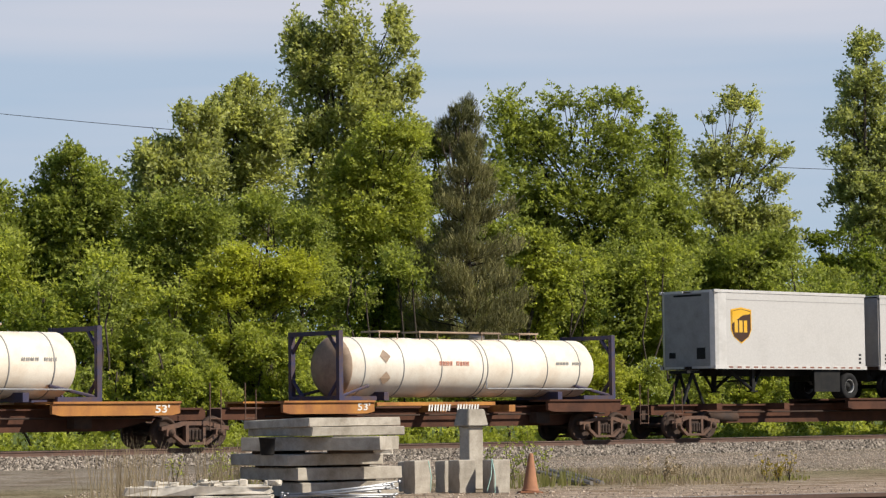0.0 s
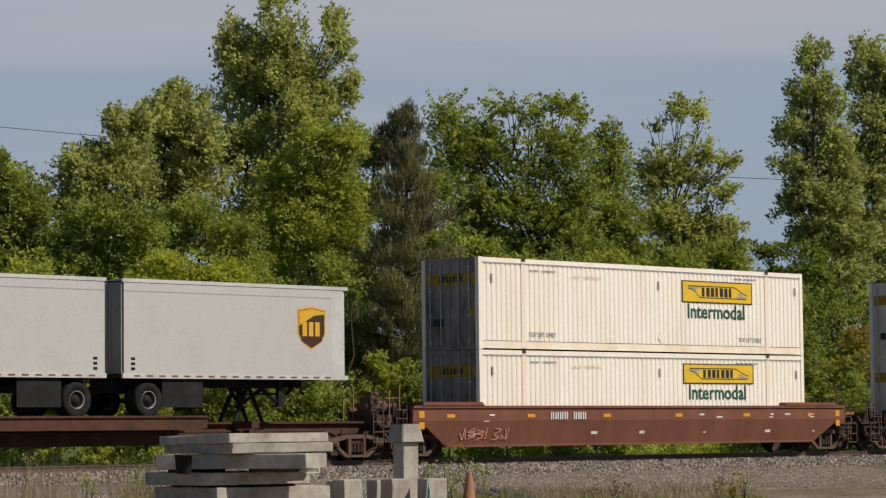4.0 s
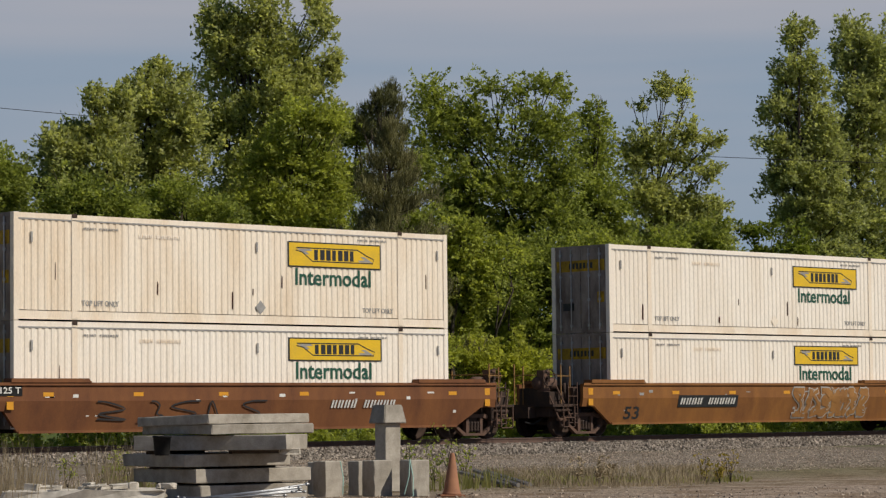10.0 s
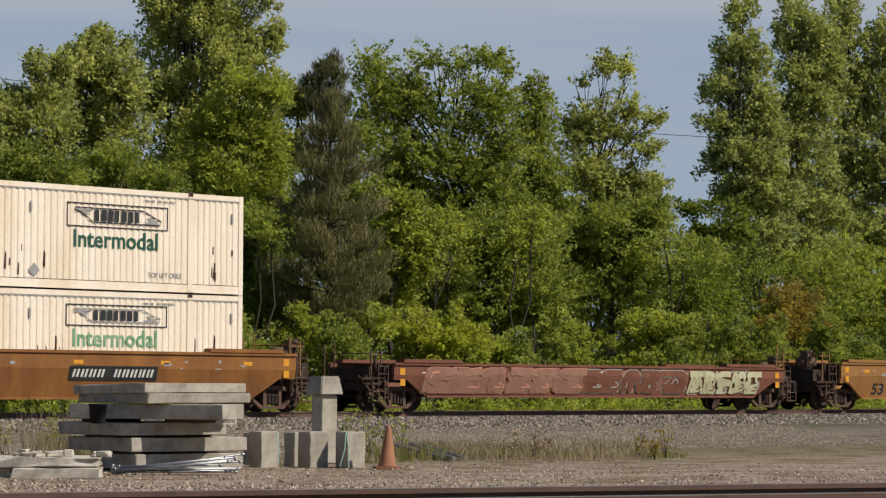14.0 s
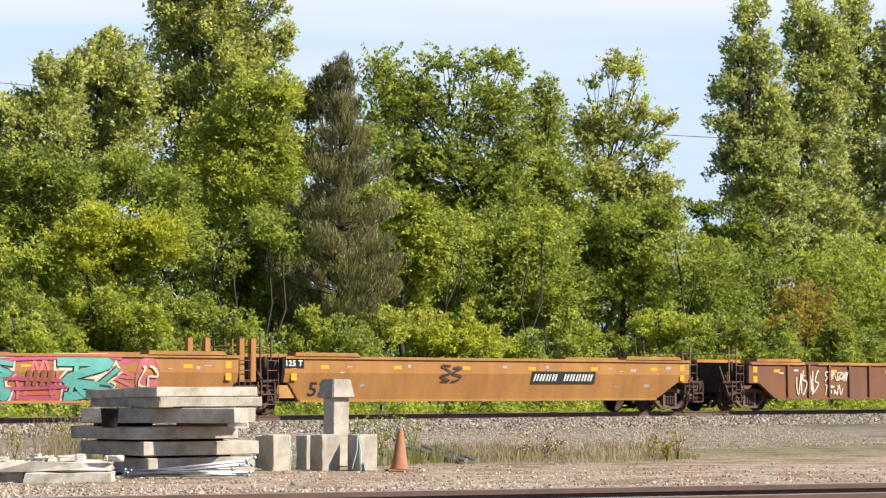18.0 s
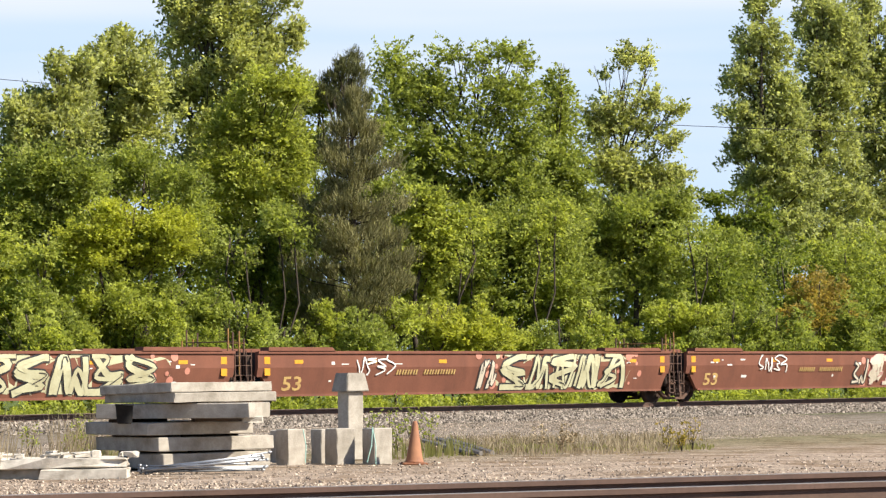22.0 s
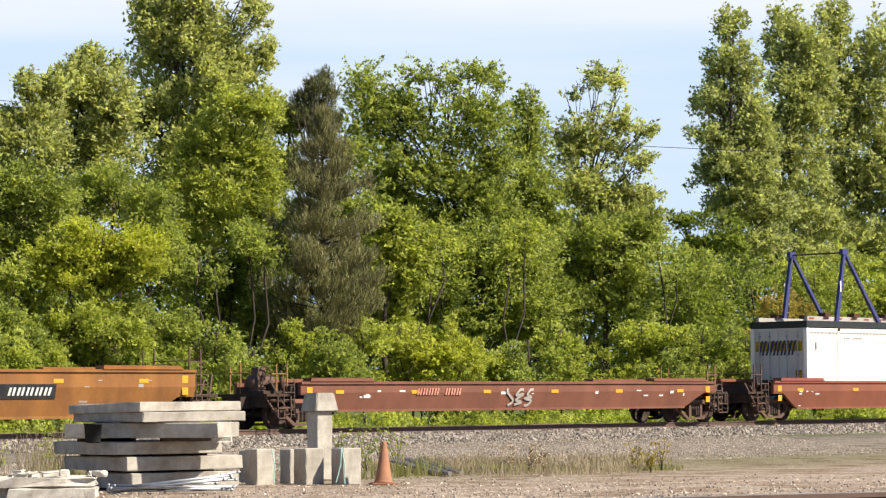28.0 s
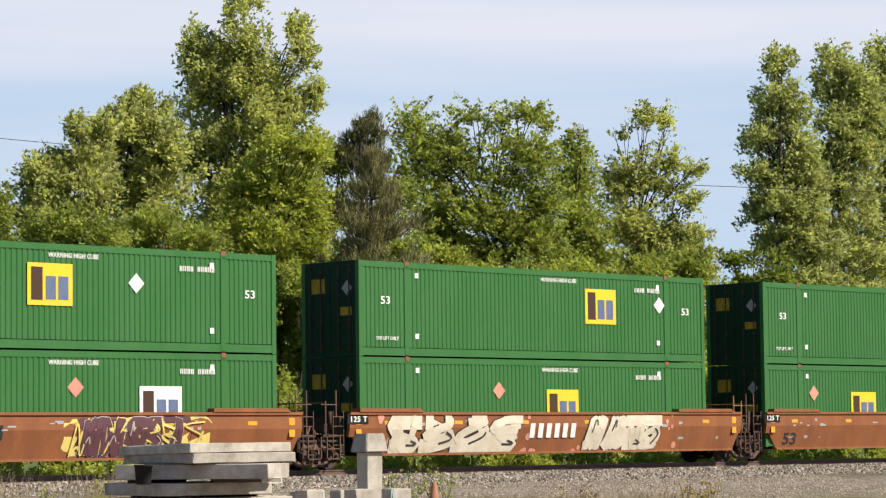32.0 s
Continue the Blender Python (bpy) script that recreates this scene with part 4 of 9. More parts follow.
tree("young_tree", "thin young tree with sparse leaves", 4.64, 109.5, 8.6, [(0.16, 7.15, 1.28, 1.4), (0.39, 5.29, 1.4, 1.4), (-0.54, 4.36, 1.16, 1.16)], LEAF_MID, 12703, 0.132, 37, 0.05, form="pad")
tree("maple_tree", "shaded green tree under the poplars", 12.24, 119.2, 8.2, [(0.08, 6.88, 1.27, 1.27), (0.59, 5.11, 1.52, 1.52), (-0.68, 4.6, 1.52, 1.52)], LEAF_MID, 16830, 0.132, 38, 0.15, form="pad")
tree("boxelder_tree", "leafy tree under the tall poplars", 20.31, 126.6, 8.8, [(-2.64, 6.94, 1.89, 1.08), (0.05, 7.2, 1.62, 1.62), (0.86, 5.31, 1.89, 1.62), (2.75, 6.38, 1.62, 2.15), (-1.02, 5.32, 1.62, 1.35)], LEAF_LIGHT, 36013, 0.132, 39, 0.15, form="pad")
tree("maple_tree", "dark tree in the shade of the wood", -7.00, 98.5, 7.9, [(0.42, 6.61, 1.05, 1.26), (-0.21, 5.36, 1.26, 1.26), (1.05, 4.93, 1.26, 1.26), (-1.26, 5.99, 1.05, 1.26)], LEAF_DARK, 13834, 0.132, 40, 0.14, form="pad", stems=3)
tree("maple_tree", "green tree at the edge of the wood", -17.42, 88.8, 8.4, [(1.47, 6.51, 1.32, 1.13), (0.15, 5.0, 1.51, 1.32), (-1.36, 4.82, 1.32, 1.32), (2.23, 5.37, 1.13, 1.13), (-2.49, 6.53, 1.32, 1.89)], LEAF_LIGHT, 22486, 0.132, 41, 0.16, form="pad")
tree("sumac_bush", "reddish bush among green ones", 16.08, 114.6, 6.0, [(-0.08, 4.93, 1.46, 1.1), (-0.57, 3.96, 1.46, 0.85), (0.65, 3.96, 1.22, 0.85)], LEAF_RED, 14298, 0.115, 52, 0.06, category="bush", form="low")
tree("dogwood_bush", "pale flowering bush with small leaves", -0.22, 96.1, 4.2, [(-0.07, 3.38, 1.23, 0.82), (0.95, 2.97, 1.12, 0.72), (-0.89, 2.97, 1.02, 0.72)], LEAF_YELLOW, 6721, 0.115, 53, 0.05, category="bush", form="low")
tree("young_tree", "slender dark-stemmed sapling under the wood", -9.23, 90.6, 7.2, [(0.39, 6.58, 0.87, 0.62), (-0.39, 5.9, 0.66, 0.54)], LEAF_LIGHT, 1708, 0.132, 400, 0.05, form="pad", stems=2)
tree("young_tree", "slender dark-stemmed sapling under the wood", -7.34, 92.5, 7.1, [(-0.31, 6.48, 0.89, 0.63), (0.31, 5.79, 0.67, 0.55)], LEAF_MID, 1783, 0.132, 401, 0.05, form="pad", stems=2)
tree("young_tree", "slender dark-stemmed sapling under the wood", -5.79, 94.1, 8.0, [(-0.4, 7.37, 0.9, 0.64), (0.4, 6.66, 0.68, 0.56)], LEAF_MID, 1843, 0.132, 403, 0.05, form="pad", stems=2)
tree("young_tree", "slender dark-stemmed sapling under the wood", 0.45, 100.3, 8.2, [(0.43, 7.52, 0.96, 0.68), (-0.43, 6.78, 0.73, 0.6)], LEAF_LIGHT, 2095, 0.132, 406, 0.05, form="pad", stems=2)
tree("young_tree", "slender dark-stemmed sapling under the wood", 3.79, 103.7, 8.7, [(0.53, 7.94, 0.99, 0.71), (-0.53, 7.17, 0.75, 0.62)], LEAF_LIGHT, 2239, 0.132, 408, 0.05, form="pad", stems=2)
tree("young_tree", "slender dark-stemmed sapling under the wood", 10.35, 110.3, 8.2, [(-0.47, 7.4, 1.06, 0.75), (0.47, 6.58, 0.8, 0.66)], LEAF_MID, 2535, 0.132, 411, 0.05, form="pad", stems=2)
tree("young_tree", "slender dark-stemmed sapling under the wood", -13.27, 86.6, 6.6, [(0.29, 5.99, 0.83, 0.59), (-0.29, 5.35, 0.63, 0.52)], LEAF_LIGHT, 1561, 0.132, 412, 0.05, form="pad", stems=2)
tree("young_tree", "slender dark-stemmed sapling under the wood", -15.26, 84.6, 6.7, [(-0.29, 6.08, 0.81, 0.58), (0.29, 5.44, 0.61, 0.5)], LEAF_MID, 1491, 0.132, 413, 0.05, form="pad", stems=2)
tree("bush", "leafy roadside bush with small leaves", -18.25, 80.2, 3.5, [(-0.25, 2.85, 0.42, 0.63), (0.45, 2.13, 0.39, 0.44), (0.12, 2.01, 0.39, 0.51), (0.37, 2.54, 0.29, 0.69), (-0.43, 2.91, 0.45, 0.43), (0.53, 2.86, 0.45, 0.66), (-0.63, 1.92, 0.49, 0.51), (-0.24, 1.48, 0.84, 0.77), (0.09, 2.08, 0.59, 0.77)], LEAF_YELLOW, 5482, 0.115, 100, 0.05, category="bush", form="low")
tree("bush", "leafy roadside bush with small leaves", -16.93, 80.1, 3.5, [(-0.64, 2.95, 0.47, 0.5), (0.7, 2.29, 0.6, 0.48), (-0.42, 2.38, 0.5, 0.57), (-0.23, 1.5, 0.62, 0.69), (0.44, 1.34, 0.62, 0.43), (0.45, 1.39, 0.7, 0.57), (0.09, 2.67, 0.67, 0.57), (-0.44, 1.59, 1.23, 0.77), (0.05, 2.18, 0.86, 0.77)], LEAF_LIGHT, 7947, 0.115, 101, 0.05, category="bush", form="low")
tree("bush", "dense green thicket bush beside the railway", -16.95, 82.9, 3.5, [(-0.07, 2.79, 0.38, 0.76), (-1.01, 2.13, 0.44, 0.43), (0.22, 1.53, 0.43, 0.59), (0.1, 1.25, 0.4, 0.47), (-0.97, 2.87, 0.35, 0.58), (0.93, 1.16, 0.41, 0.48), (0.39, 1.14, 0.42, 0.52), (-0.0, 1.37, 1.05, 0.79), (0.41, 1.99, 0.73, 0.79)], LEAF_LIGHT, 6033, 0.115, 102, 0.05, category="bush", form="low")
tree("bush", "tangled green shrub of the wood edge", -15.65, 84.2, 3.5, [(-0.04, 3.01, 0.51, 0.48), (0.75, 1.64, 0.38, 0.62), (0.25, 1.42, 0.43, 0.49), (-0.57, 2.5, 0.53, 0.75), (-0.55, 2.43, 0.47, 0.44), (0.08, 2.5, 0.4, 0.72), (0.03, 2.6, 0.44, 0.61), (-0.18, 1.58, 0.99, 0.81), (0.21, 2.2, 0.69, 0.81)], LEAF_MID, 6552, 0.115, 103, 0.05, category="bush", form="low")
tree("bush", "dense green thicket bush beside the railway", -14.76, 83.7, 3.3, [(0.05, 2.8, 0.38, 0.51), (0.51, 1.39, 0.37, 0.67), (-0.76, 1.45, 0.58, 0.64), (-0.71, 2.0, 0.48, 0.49), (-0.33, 1.68, 0.48, 0.43), (0.21, 1.2, 0.49, 0.47), (0.61, 1.18, 0.32, 0.66), (0.01, 1.38, 0.98, 0.8), (0.4, 2.0, 0.68, 0.8)], LEAF_YELLOW, 6178, 0.115, 104, 0.05, category="bush", form="low")
tree("bush", "dense green thicket bush beside the railway", -13.06, 82.5, 4.0, [(-0.11, 3.23, 0.41, 0.72), (0.57, 2.99, 0.39, 0.67), (0.17, 1.9, 0.41, 0.43), (-0.55, 1.93, 0.39, 0.51), (-0.29, 2.58, 0.43, 0.71), (-0.82, 3.31, 0.59, 0.7), (0.87, 2.55, 0.6, 0.71), (-0.12, 1.83, 1.02, 0.79), (0.29, 2.44, 0.71, 0.79)], LEAF_LIGHT, 7035, 0.115, 105, 0.05, category="bush", form="low")
tree("bush", "leafy roadside bush with small leaves", -12.60, 85.8, 3.2, [(-0.16, 2.68, 0.43, 0.48), (0.09, 2.25, 0.58, 0.42), (0.76, 1.5, 0.61, 0.73), (0.76, 1.71, 0.32, 0.67), (-0.79, 2.23, 0.53, 0.59), (-0.28, 1.06, 0.51, 0.53), (-0.62, 1.2, 0.47, 0.69), (-0.09, 1.22, 1.06, 0.82), (0.33, 1.86, 0.74, 0.82)], LEAF_YELLOW, 7179, 0.115, 106, 0.05, category="bush", form="low")
tree("bush", "leafy roadside bush with small leaves", -11.36, 84.2, 3.3, [(-0.09, 2.49, 0.34, 0.77), (-0.6, 0.93, 0.36, 0.6), (-0.17, 1.23, 0.3, 0.62), (0.03, 2.49, 0.32, 0.69), (0.57, 1.19, 0.25, 0.41), (-0.03, 2.52, 0.41, 0.58), (-0.02, 2.3, 0.26, 0.53), (-0.0, 1.06, 0.8, 0.81), (0.32, 1.68, 0.56, 0.81)], LEAF_LIGHT, 5032, 0.115, 107, 0.05, category="bush", form="low")
tree("bush", "leafy roadside bush with small leaves", -10.54, 87.9, 4.1, [(-0.18, 3.39, 0.5, 0.74), (-0.27, 3.33, 0.36, 0.55), (0.19, 2.02, 0.42, 0.71), (0.23, 2.67, 0.42, 0.6), (0.39, 2.69, 0.52, 0.58), (-0.54, 2.48, 0.52, 0.44), (-0.18, 2.69, 0.57, 0.76), (-0.02, 1.89, 1.02, 0.84), (0.38, 2.54, 0.71, 0.84)], LEAF_MID, 7233, 0.115, 108, 0.05, category="bush", form="low")
tree("bush", "dense green thicket bush beside the railway", -8.89, 86.7, 3.3, [(0.02, 2.54, 0.67, 0.73), (0.74, 1.65, 0.48, 0.45), (-0.49, 1.65, 0.63, 0.67), (-0.13, 2.19, 0.48, 0.6), (0.08, 1.41, 0.47, 0.71), (-0.43, 1.06, 0.35, 0.45), (-0.11, 1.34, 0.44, 0.52), (-0.07, 1.06, 1.15, 0.83), (0.39, 1.7, 0.81, 0.83)], LEAF_MID, 7686, 0.115, 109, 0.05, category="bush", form="low")
tree("bush", "dense green thicket bush beside the railway", -7.65, 89.4, 3.7, [(-0.5, 3.02, 0.5, 0.69), (-0.39, 1.46, 0.48, 0.45), (0.82, 1.88, 0.59, 0.68), (0.67, 2.62, 0.65, 0.78), (-0.37, 1.27, 0.55, 0.51), (0.63, 1.5, 0.79, 0.58), (-0.34, 2.01, 0.78, 0.68), (-0.52, 1.49, 1.34, 0.86), (0.01, 2.16, 0.94, 0.86)], LEAF_LIGHT, 9582, 0.115, 110, 0.05, category="bush", form="low")
tree("bush", "dense green thicket bush beside the railway", -6.96, 88.6, 4.1, [(0.34, 3.44, 0.83, 0.67), (0.03, 2.18, 0.51, 0.52), (-0.67, 2.43, 0.56, 0.5), (0.74, 1.73, 0.56, 0.68), (-0.05, 1.92, 0.68, 0.52), (-0.61, 3.49, 0.64, 0.56), (-0.74, 2.86, 0.57, 0.71), (0.2, 1.93, 1.43, 0.85), (0.77, 2.59, 1.0, 0.85)], LEAF_MID, 9504, 0.115, 111, 0.05, category="bush", form="low")
tree("bush", "dense green thicket bush beside the railway", -5.64, 91.4, 3.5, [(-0.02, 2.8, 0.76, 0.74), (-1.31, 0.98, 0.42, 0.8), (0.69, 1.18, 0.41, 0.78), (0.97, 1.63, 0.7, 0.45), (-0.81, 2.41, 0.75, 0.73), (-1.02, 1.7, 0.66, 0.44), (1.08, 2.56, 0.41, 0.5), (-0.06, 1.25, 1.32, 0.88), (0.47, 1.92, 0.92, 0.88)], LEAF_MID, 9316, 0.115, 112, 0.05, category="bush", form="low")
tree("bush", "leafy roadside bush with small leaves", -4.54, 93.9, 4.4, [(0.09, 3.63, 0.43, 0.77), (-0.72, 3.07, 0.37, 0.63), (-0.36, 2.56, 0.51, 0.6), (0.22, 3.49, 0.33, 0.71), (-0.53, 1.96, 0.5, 0.48), (0.9, 2.98, 0.46, 0.74), (-0.22, 2.38, 0.43, 0.76), (0.14, 2.03, 0.87, 0.9), (0.49, 2.73, 0.61, 0.9)], LEAF_LIGHT, 6829, 0.115, 113, 0.05, category="bush", form="low")
tree("bush", "leafy roadside bush with small leaves", -3.02, 92.6, 4.1, [(-0.18, 3.28, 0.67, 0.78), (0.37, 2.26, 0.54, 0.69), (0.22, 3.02, 0.87, 0.69), (-1.33, 1.54, 0.52, 0.56), (0.5, 2.19, 0.71, 0.69), (-0.31, 2.76, 0.54, 0.46), (0.48, 1.88, 0.71, 0.72), (-0.18, 1.7, 1.53, 0.89), (0.43, 2.39, 1.07, 0.89)], LEAF_MID, 10954, 0.115, 114, 0.05, category="bush", form="low")
tree("bush", "dense green thicket bush beside the railway", -1.93, 95.1, 4.5, [(-0.21, 3.7, 0.43, 0.79), (-0.17, 2.03, 0.6, 0.63), (0.44, 3.66, 0.46, 0.85), (-0.91, 2.61, 0.52, 0.67), (0.65, 3.57, 0.52, 0.67), (0.15, 3.01, 0.61, 0.5), (0.03, 2.06, 0.55, 0.67), (-0.2, 2.08, 1.03, 0.91), (0.22, 2.79, 0.72, 0.91)], LEAF_LIGHT, 8334, 0.115, 115, 0.05, category="bush", form="low")
tree("bush", "leafy roadside bush with small leaves", -0.57, 97.9, 4.3, [(-0.04, 3.5, 0.46, 0.69), (0.45, 2.94, 0.57, 0.59), (-0.18, 2.5, 0.51, 0.83), (0.16, 3.54, 0.36, 0.72), (-0.96, 2.03, 0.37, 0.53), (0.07, 3.19, 0.54, 0.55), (0.45, 1.67, 0.58, 0.5), (-0.18, 1.83, 1.0, 0.94), (0.22, 2.56, 0.7, 0.94)], LEAF_LIGHT, 7609, 0.115, 116, 0.05, category="bush", form="low")
tree("bush", "leafy roadside bush with small leaves", 1.22, 96.8, 4.4, [(-0.06, 3.62, 0.56, 0.77), (-0.31, 2.7, 0.48, 0.59), (-0.86, 3.02, 0.79, 0.49), (0.73, 2.12, 0.48, 0.49), (1.22, 1.66, 0.56, 0.48), (-1.26, 2.29, 0.57, 0.58), (0.57, 2.88, 0.86, 0.74), (-0.33, 1.97, 1.56, 0.93), (0.3, 2.69, 1.09, 0.93)], LEAF_YELLOW, 10288, 0.115, 117, 0.05, category="bush", form="low")
tree("bush", "dense green thicket bush beside the railway", 2.52, 102.4, 3.9, [(-0.02, 3.18, 0.63, 0.75), (0.66, 2.41, 0.52, 0.87), (0.54, 2.49, 0.61, 0.71), (0.18, 2.8, 0.45, 0.57), (0.73, 2.98, 0.65, 0.56), (-0.97, 2.92, 0.62, 0.55), (-1.51, 3.06, 0.52, 0.69), (-0.11, 1.44, 1.48, 0.98), (0.49, 2.2, 1.04, 0.98)], LEAF_LIGHT, 10542, 0.115, 118, 0.05, category="bush", form="low")
tree("bush", "dense green thicket bush beside the railway", 4.37, 100.0, 4.0, [(-0.3, 3.43, 0.49, 0.55), (-0.41, 1.6, 0.67, 0.57), (-0.66, 3.13, 0.48, 0.52), (0.59, 2.27, 0.65, 0.59), (0.75, 1.53, 0.64, 0.88), (-0.43, 2.34, 0.37, 0.61), (0.78, 2.86, 0.38, 0.65), (-0.4, 1.73, 1.19, 0.96), (0.08, 2.47, 0.84, 0.96)], LEAF_MID, 8719, 0.115, 119, 0.05, category="bush", form="low")
tree("bush", "tangled green shrub of the wood edge", 5.31, 101.0, 4.4, [(0.09, 3.85, 0.31, 0.56), (0.47, 2.02, 0.31, 0.89), (0.16, 2.23, 0.5, 0.88), (-0.6, 3.3, 0.42, 0.88), (-0.51, 3.33, 0.48, 0.52), (0.01, 3.24, 0.43, 0.87), (-0.36, 2.37, 0.45, 0.83), (0.2, 2.13, 0.86, 0.97), (0.55, 2.88, 0.6, 0.97)], LEAF_LIGHT, 7509, 0.115, 120, 0.05, category="bush", form="low")
tree("bush", "dense green thicket bush beside the railway", 7.58, 107.5, 3.6, [(-0.28, 2.86, 0.57, 0.73), (0.44, 1.82, 0.57, 0.92), (0.18, 0.81, 0.34, 0.58), (0.29, 1.09, 0.35, 0.82), (0.1, 2.25, 0.52, 0.87), (-1.21, 1.58, 0.34, 0.72), (0.55, 1.5, 0.65, 0.5), (-0.25, 1.03, 1.08, 1.03), (0.18, 1.83, 0.76, 1.03)], LEAF_LIGHT, 8890, 0.115, 121, 0.05, category="bush", form="low")
tree("bush", "dense green thicket bush beside the railway", 9.46, 107.9, 4.7, [(-0.64, 3.9, 1.0, 0.67), (0.07, 1.77, 1.04, 0.57), (1.14, 3.75, 0.69, 0.6), (0.66, 2.83, 0.81, 0.92), (-1.25, 1.99, 0.96, 0.72), (-0.16, 3.92, 0.97, 0.78), (0.68, 3.78, 1.05, 0.62), (-0.6, 2.07, 1.8, 1.03), (0.11, 2.87, 1.26, 1.03)], LEAF_LIGHT, 15715, 0.115, 122, 0.05, category="bush", form="low")
tree("bush", "leafy roadside bush with small leaves", 10.01, 105.7, 3.7, [(0.15, 2.78, 0.57, 0.88), (-0.06, 1.41, 0.59, 0.63), (1.14, 1.89, 0.46, 0.55), (-0.93, 2.23, 0.54, 0.65), (-0.52, 1.2, 0.63, 0.8), (-0.14, 1.13, 0.35, 0.73), (-0.39, 1.01, 0.35, 0.6), (0.16, 0.98, 1.1, 1.01), (0.6, 1.77, 0.77, 1.01)], LEAF_MID, 8869, 0.115, 123, 0.05, category="bush", form="low")
tree("bush", "leafy roadside bush with small leaves", 11.82, 108.9, 4.7, [(-0.15, 3.82, 0.64, 0.92), (-0.1, 2.29, 0.63, 0.68), (-0.72, 2.5, 0.48, 0.92), (1.07, 2.84, 0.54, 0.53), (1.01, 3.89, 0.64, 0.52), (-0.81, 2.78, 0.36, 0.73), (-0.71, 3.46, 0.51, 0.53), (-0.02, 1.97, 1.13, 1.04), (0.43, 2.78, 0.79, 1.04)], LEAF_MID, 9418, 0.115, 124, 0.05, category="bush", form="low")
tree("bush", "tangled green shrub of the wood edge", 13.82, 109.5, 4.5, [(-0.37, 3.64, 0.74, 0.62), (-1.37, 1.99, 0.83, 0.97), (1.32, 1.71, 0.67, 0.59), (-0.85, 2.68, 0.75, 0.77), (-0.69, 1.78, 0.63, 0.73), (1.02, 1.87, 0.63, 0.63), (0.76, 3.73, 0.55, 0.76), (-0.24, 1.78, 1.63, 1.05), (0.41, 2.59, 1.14, 1.05)], LEAF_MID, 13086, 0.115, 125, 0.05, category="bush", form="low")
tree("bush", "leafy roadside bush with small leaves", 15.24, 115.2, 5.3, [(0.77, 4.22, 1.04, 1.09), (-1.37, 3.9, 0.58, 0.75), (-0.22, 4.22, 0.89, 0.59), (-0.32, 3.74, 1.03, 0.74), (-0.51, 4.24, 0.82, 0.85), (1.07, 2.1, 1.04, 0.66), (-0.99, 2.49, 1.03, 0.79), (0.4, 2.26, 1.91, 1.1), (1.17, 3.11, 1.34, 1.1)], LEAF_LIGHT, 17673, 0.115, 126, 0.05, category="bush", form="low")
tree("bush", "tangled green shrub of the wood edge", 16.90, 112.6, 4.9, [(0.11, 3.88, 0.7, 1.03), (-0.04, 2.41, 0.71, 0.92), (0.29, 3.01, 0.56, 0.61), (-0.74, 2.37, 0.73, 0.79), (-0.19, 3.16, 0.54, 0.91), (-0.08, 1.7, 0.43, 0.68), (0.09, 3.01, 0.68, 0.92), (0.04, 1.97, 1.23, 1.08), (0.53, 2.8, 0.86, 1.08)], LEAF_MID, 12168, 0.115, 127, 0.05, category="bush", form="low")
tree("bush", "dense green thicket bush beside the railway", 18.79, 114.5, 4.3, [(0.0, 3.28, 0.55, 0.98), (-0.32, 2.34, 0.32, 0.55), (0.13, 1.56, 0.55, 0.75), (-0.23, 2.56, 0.5, 0.99), (-0.06, 3.28, 0.37, 0.55), (-0.22, 1.91, 0.47, 0.55), (-0.01, 2.39, 0.57, 0.78), (0.15, 1.33, 1.0, 1.1), (0.55, 2.18, 0.7, 1.1)], LEAF_MID, 9007, 0.115, 128, 0.05, category="bush", form="low")
tree("bush", "dense green thicket bush beside the railway", 21.58, 117.3, 5.1, [(-0.12, 4.06, 0.97, 1.09), (1.26, 2.45, 0.73, 1.04), (-0.48, 3.47, 0.79, 0.64), (-0.39, 3.77, 0.58, 0.9), (0.3, 3.02, 0.71, 0.55), (-0.71, 3.74, 0.83, 0.7), (0.16, 3.86, 0.58, 0.81), (-0.35, 2.07, 1.7, 1.12), (0.33, 2.94, 1.19, 1.12)], LEAF_MID, 15406, 0.115, 129, 0.05, category="bush", form="low")
tree("bush", "leafy roadside bush with small leaves", 24.22, 124.2, 5.1, [(0.35, 4.23, 0.61, 0.73), (-0.97, 4.04, 0.59, 1.06), (-1.17, 3.87, 0.85, 1.11), (1.47, 3.71, 0.59, 1.08), (0.02, 2.51, 0.58, 0.59), (-0.39, 2.39, 0.78, 0.88), (-0.04, 2.95, 0.63, 0.86), (0.07, 2.12, 1.46, 1.19), (0.65, 3.04, 1.02, 1.19)], LEAF_LIGHT, 14718, 0.115, 130, 0.05, category="bush", form="low")
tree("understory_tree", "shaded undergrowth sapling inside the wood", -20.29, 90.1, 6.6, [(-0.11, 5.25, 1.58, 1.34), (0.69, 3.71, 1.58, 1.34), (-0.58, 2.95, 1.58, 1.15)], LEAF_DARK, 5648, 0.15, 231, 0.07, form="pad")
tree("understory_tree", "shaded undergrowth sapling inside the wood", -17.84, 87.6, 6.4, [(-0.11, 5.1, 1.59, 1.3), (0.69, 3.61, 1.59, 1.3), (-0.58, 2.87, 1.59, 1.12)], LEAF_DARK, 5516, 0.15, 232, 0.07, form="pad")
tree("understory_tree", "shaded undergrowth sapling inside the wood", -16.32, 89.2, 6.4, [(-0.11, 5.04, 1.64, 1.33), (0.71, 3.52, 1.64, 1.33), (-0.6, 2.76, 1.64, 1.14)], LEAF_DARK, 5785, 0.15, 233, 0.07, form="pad")
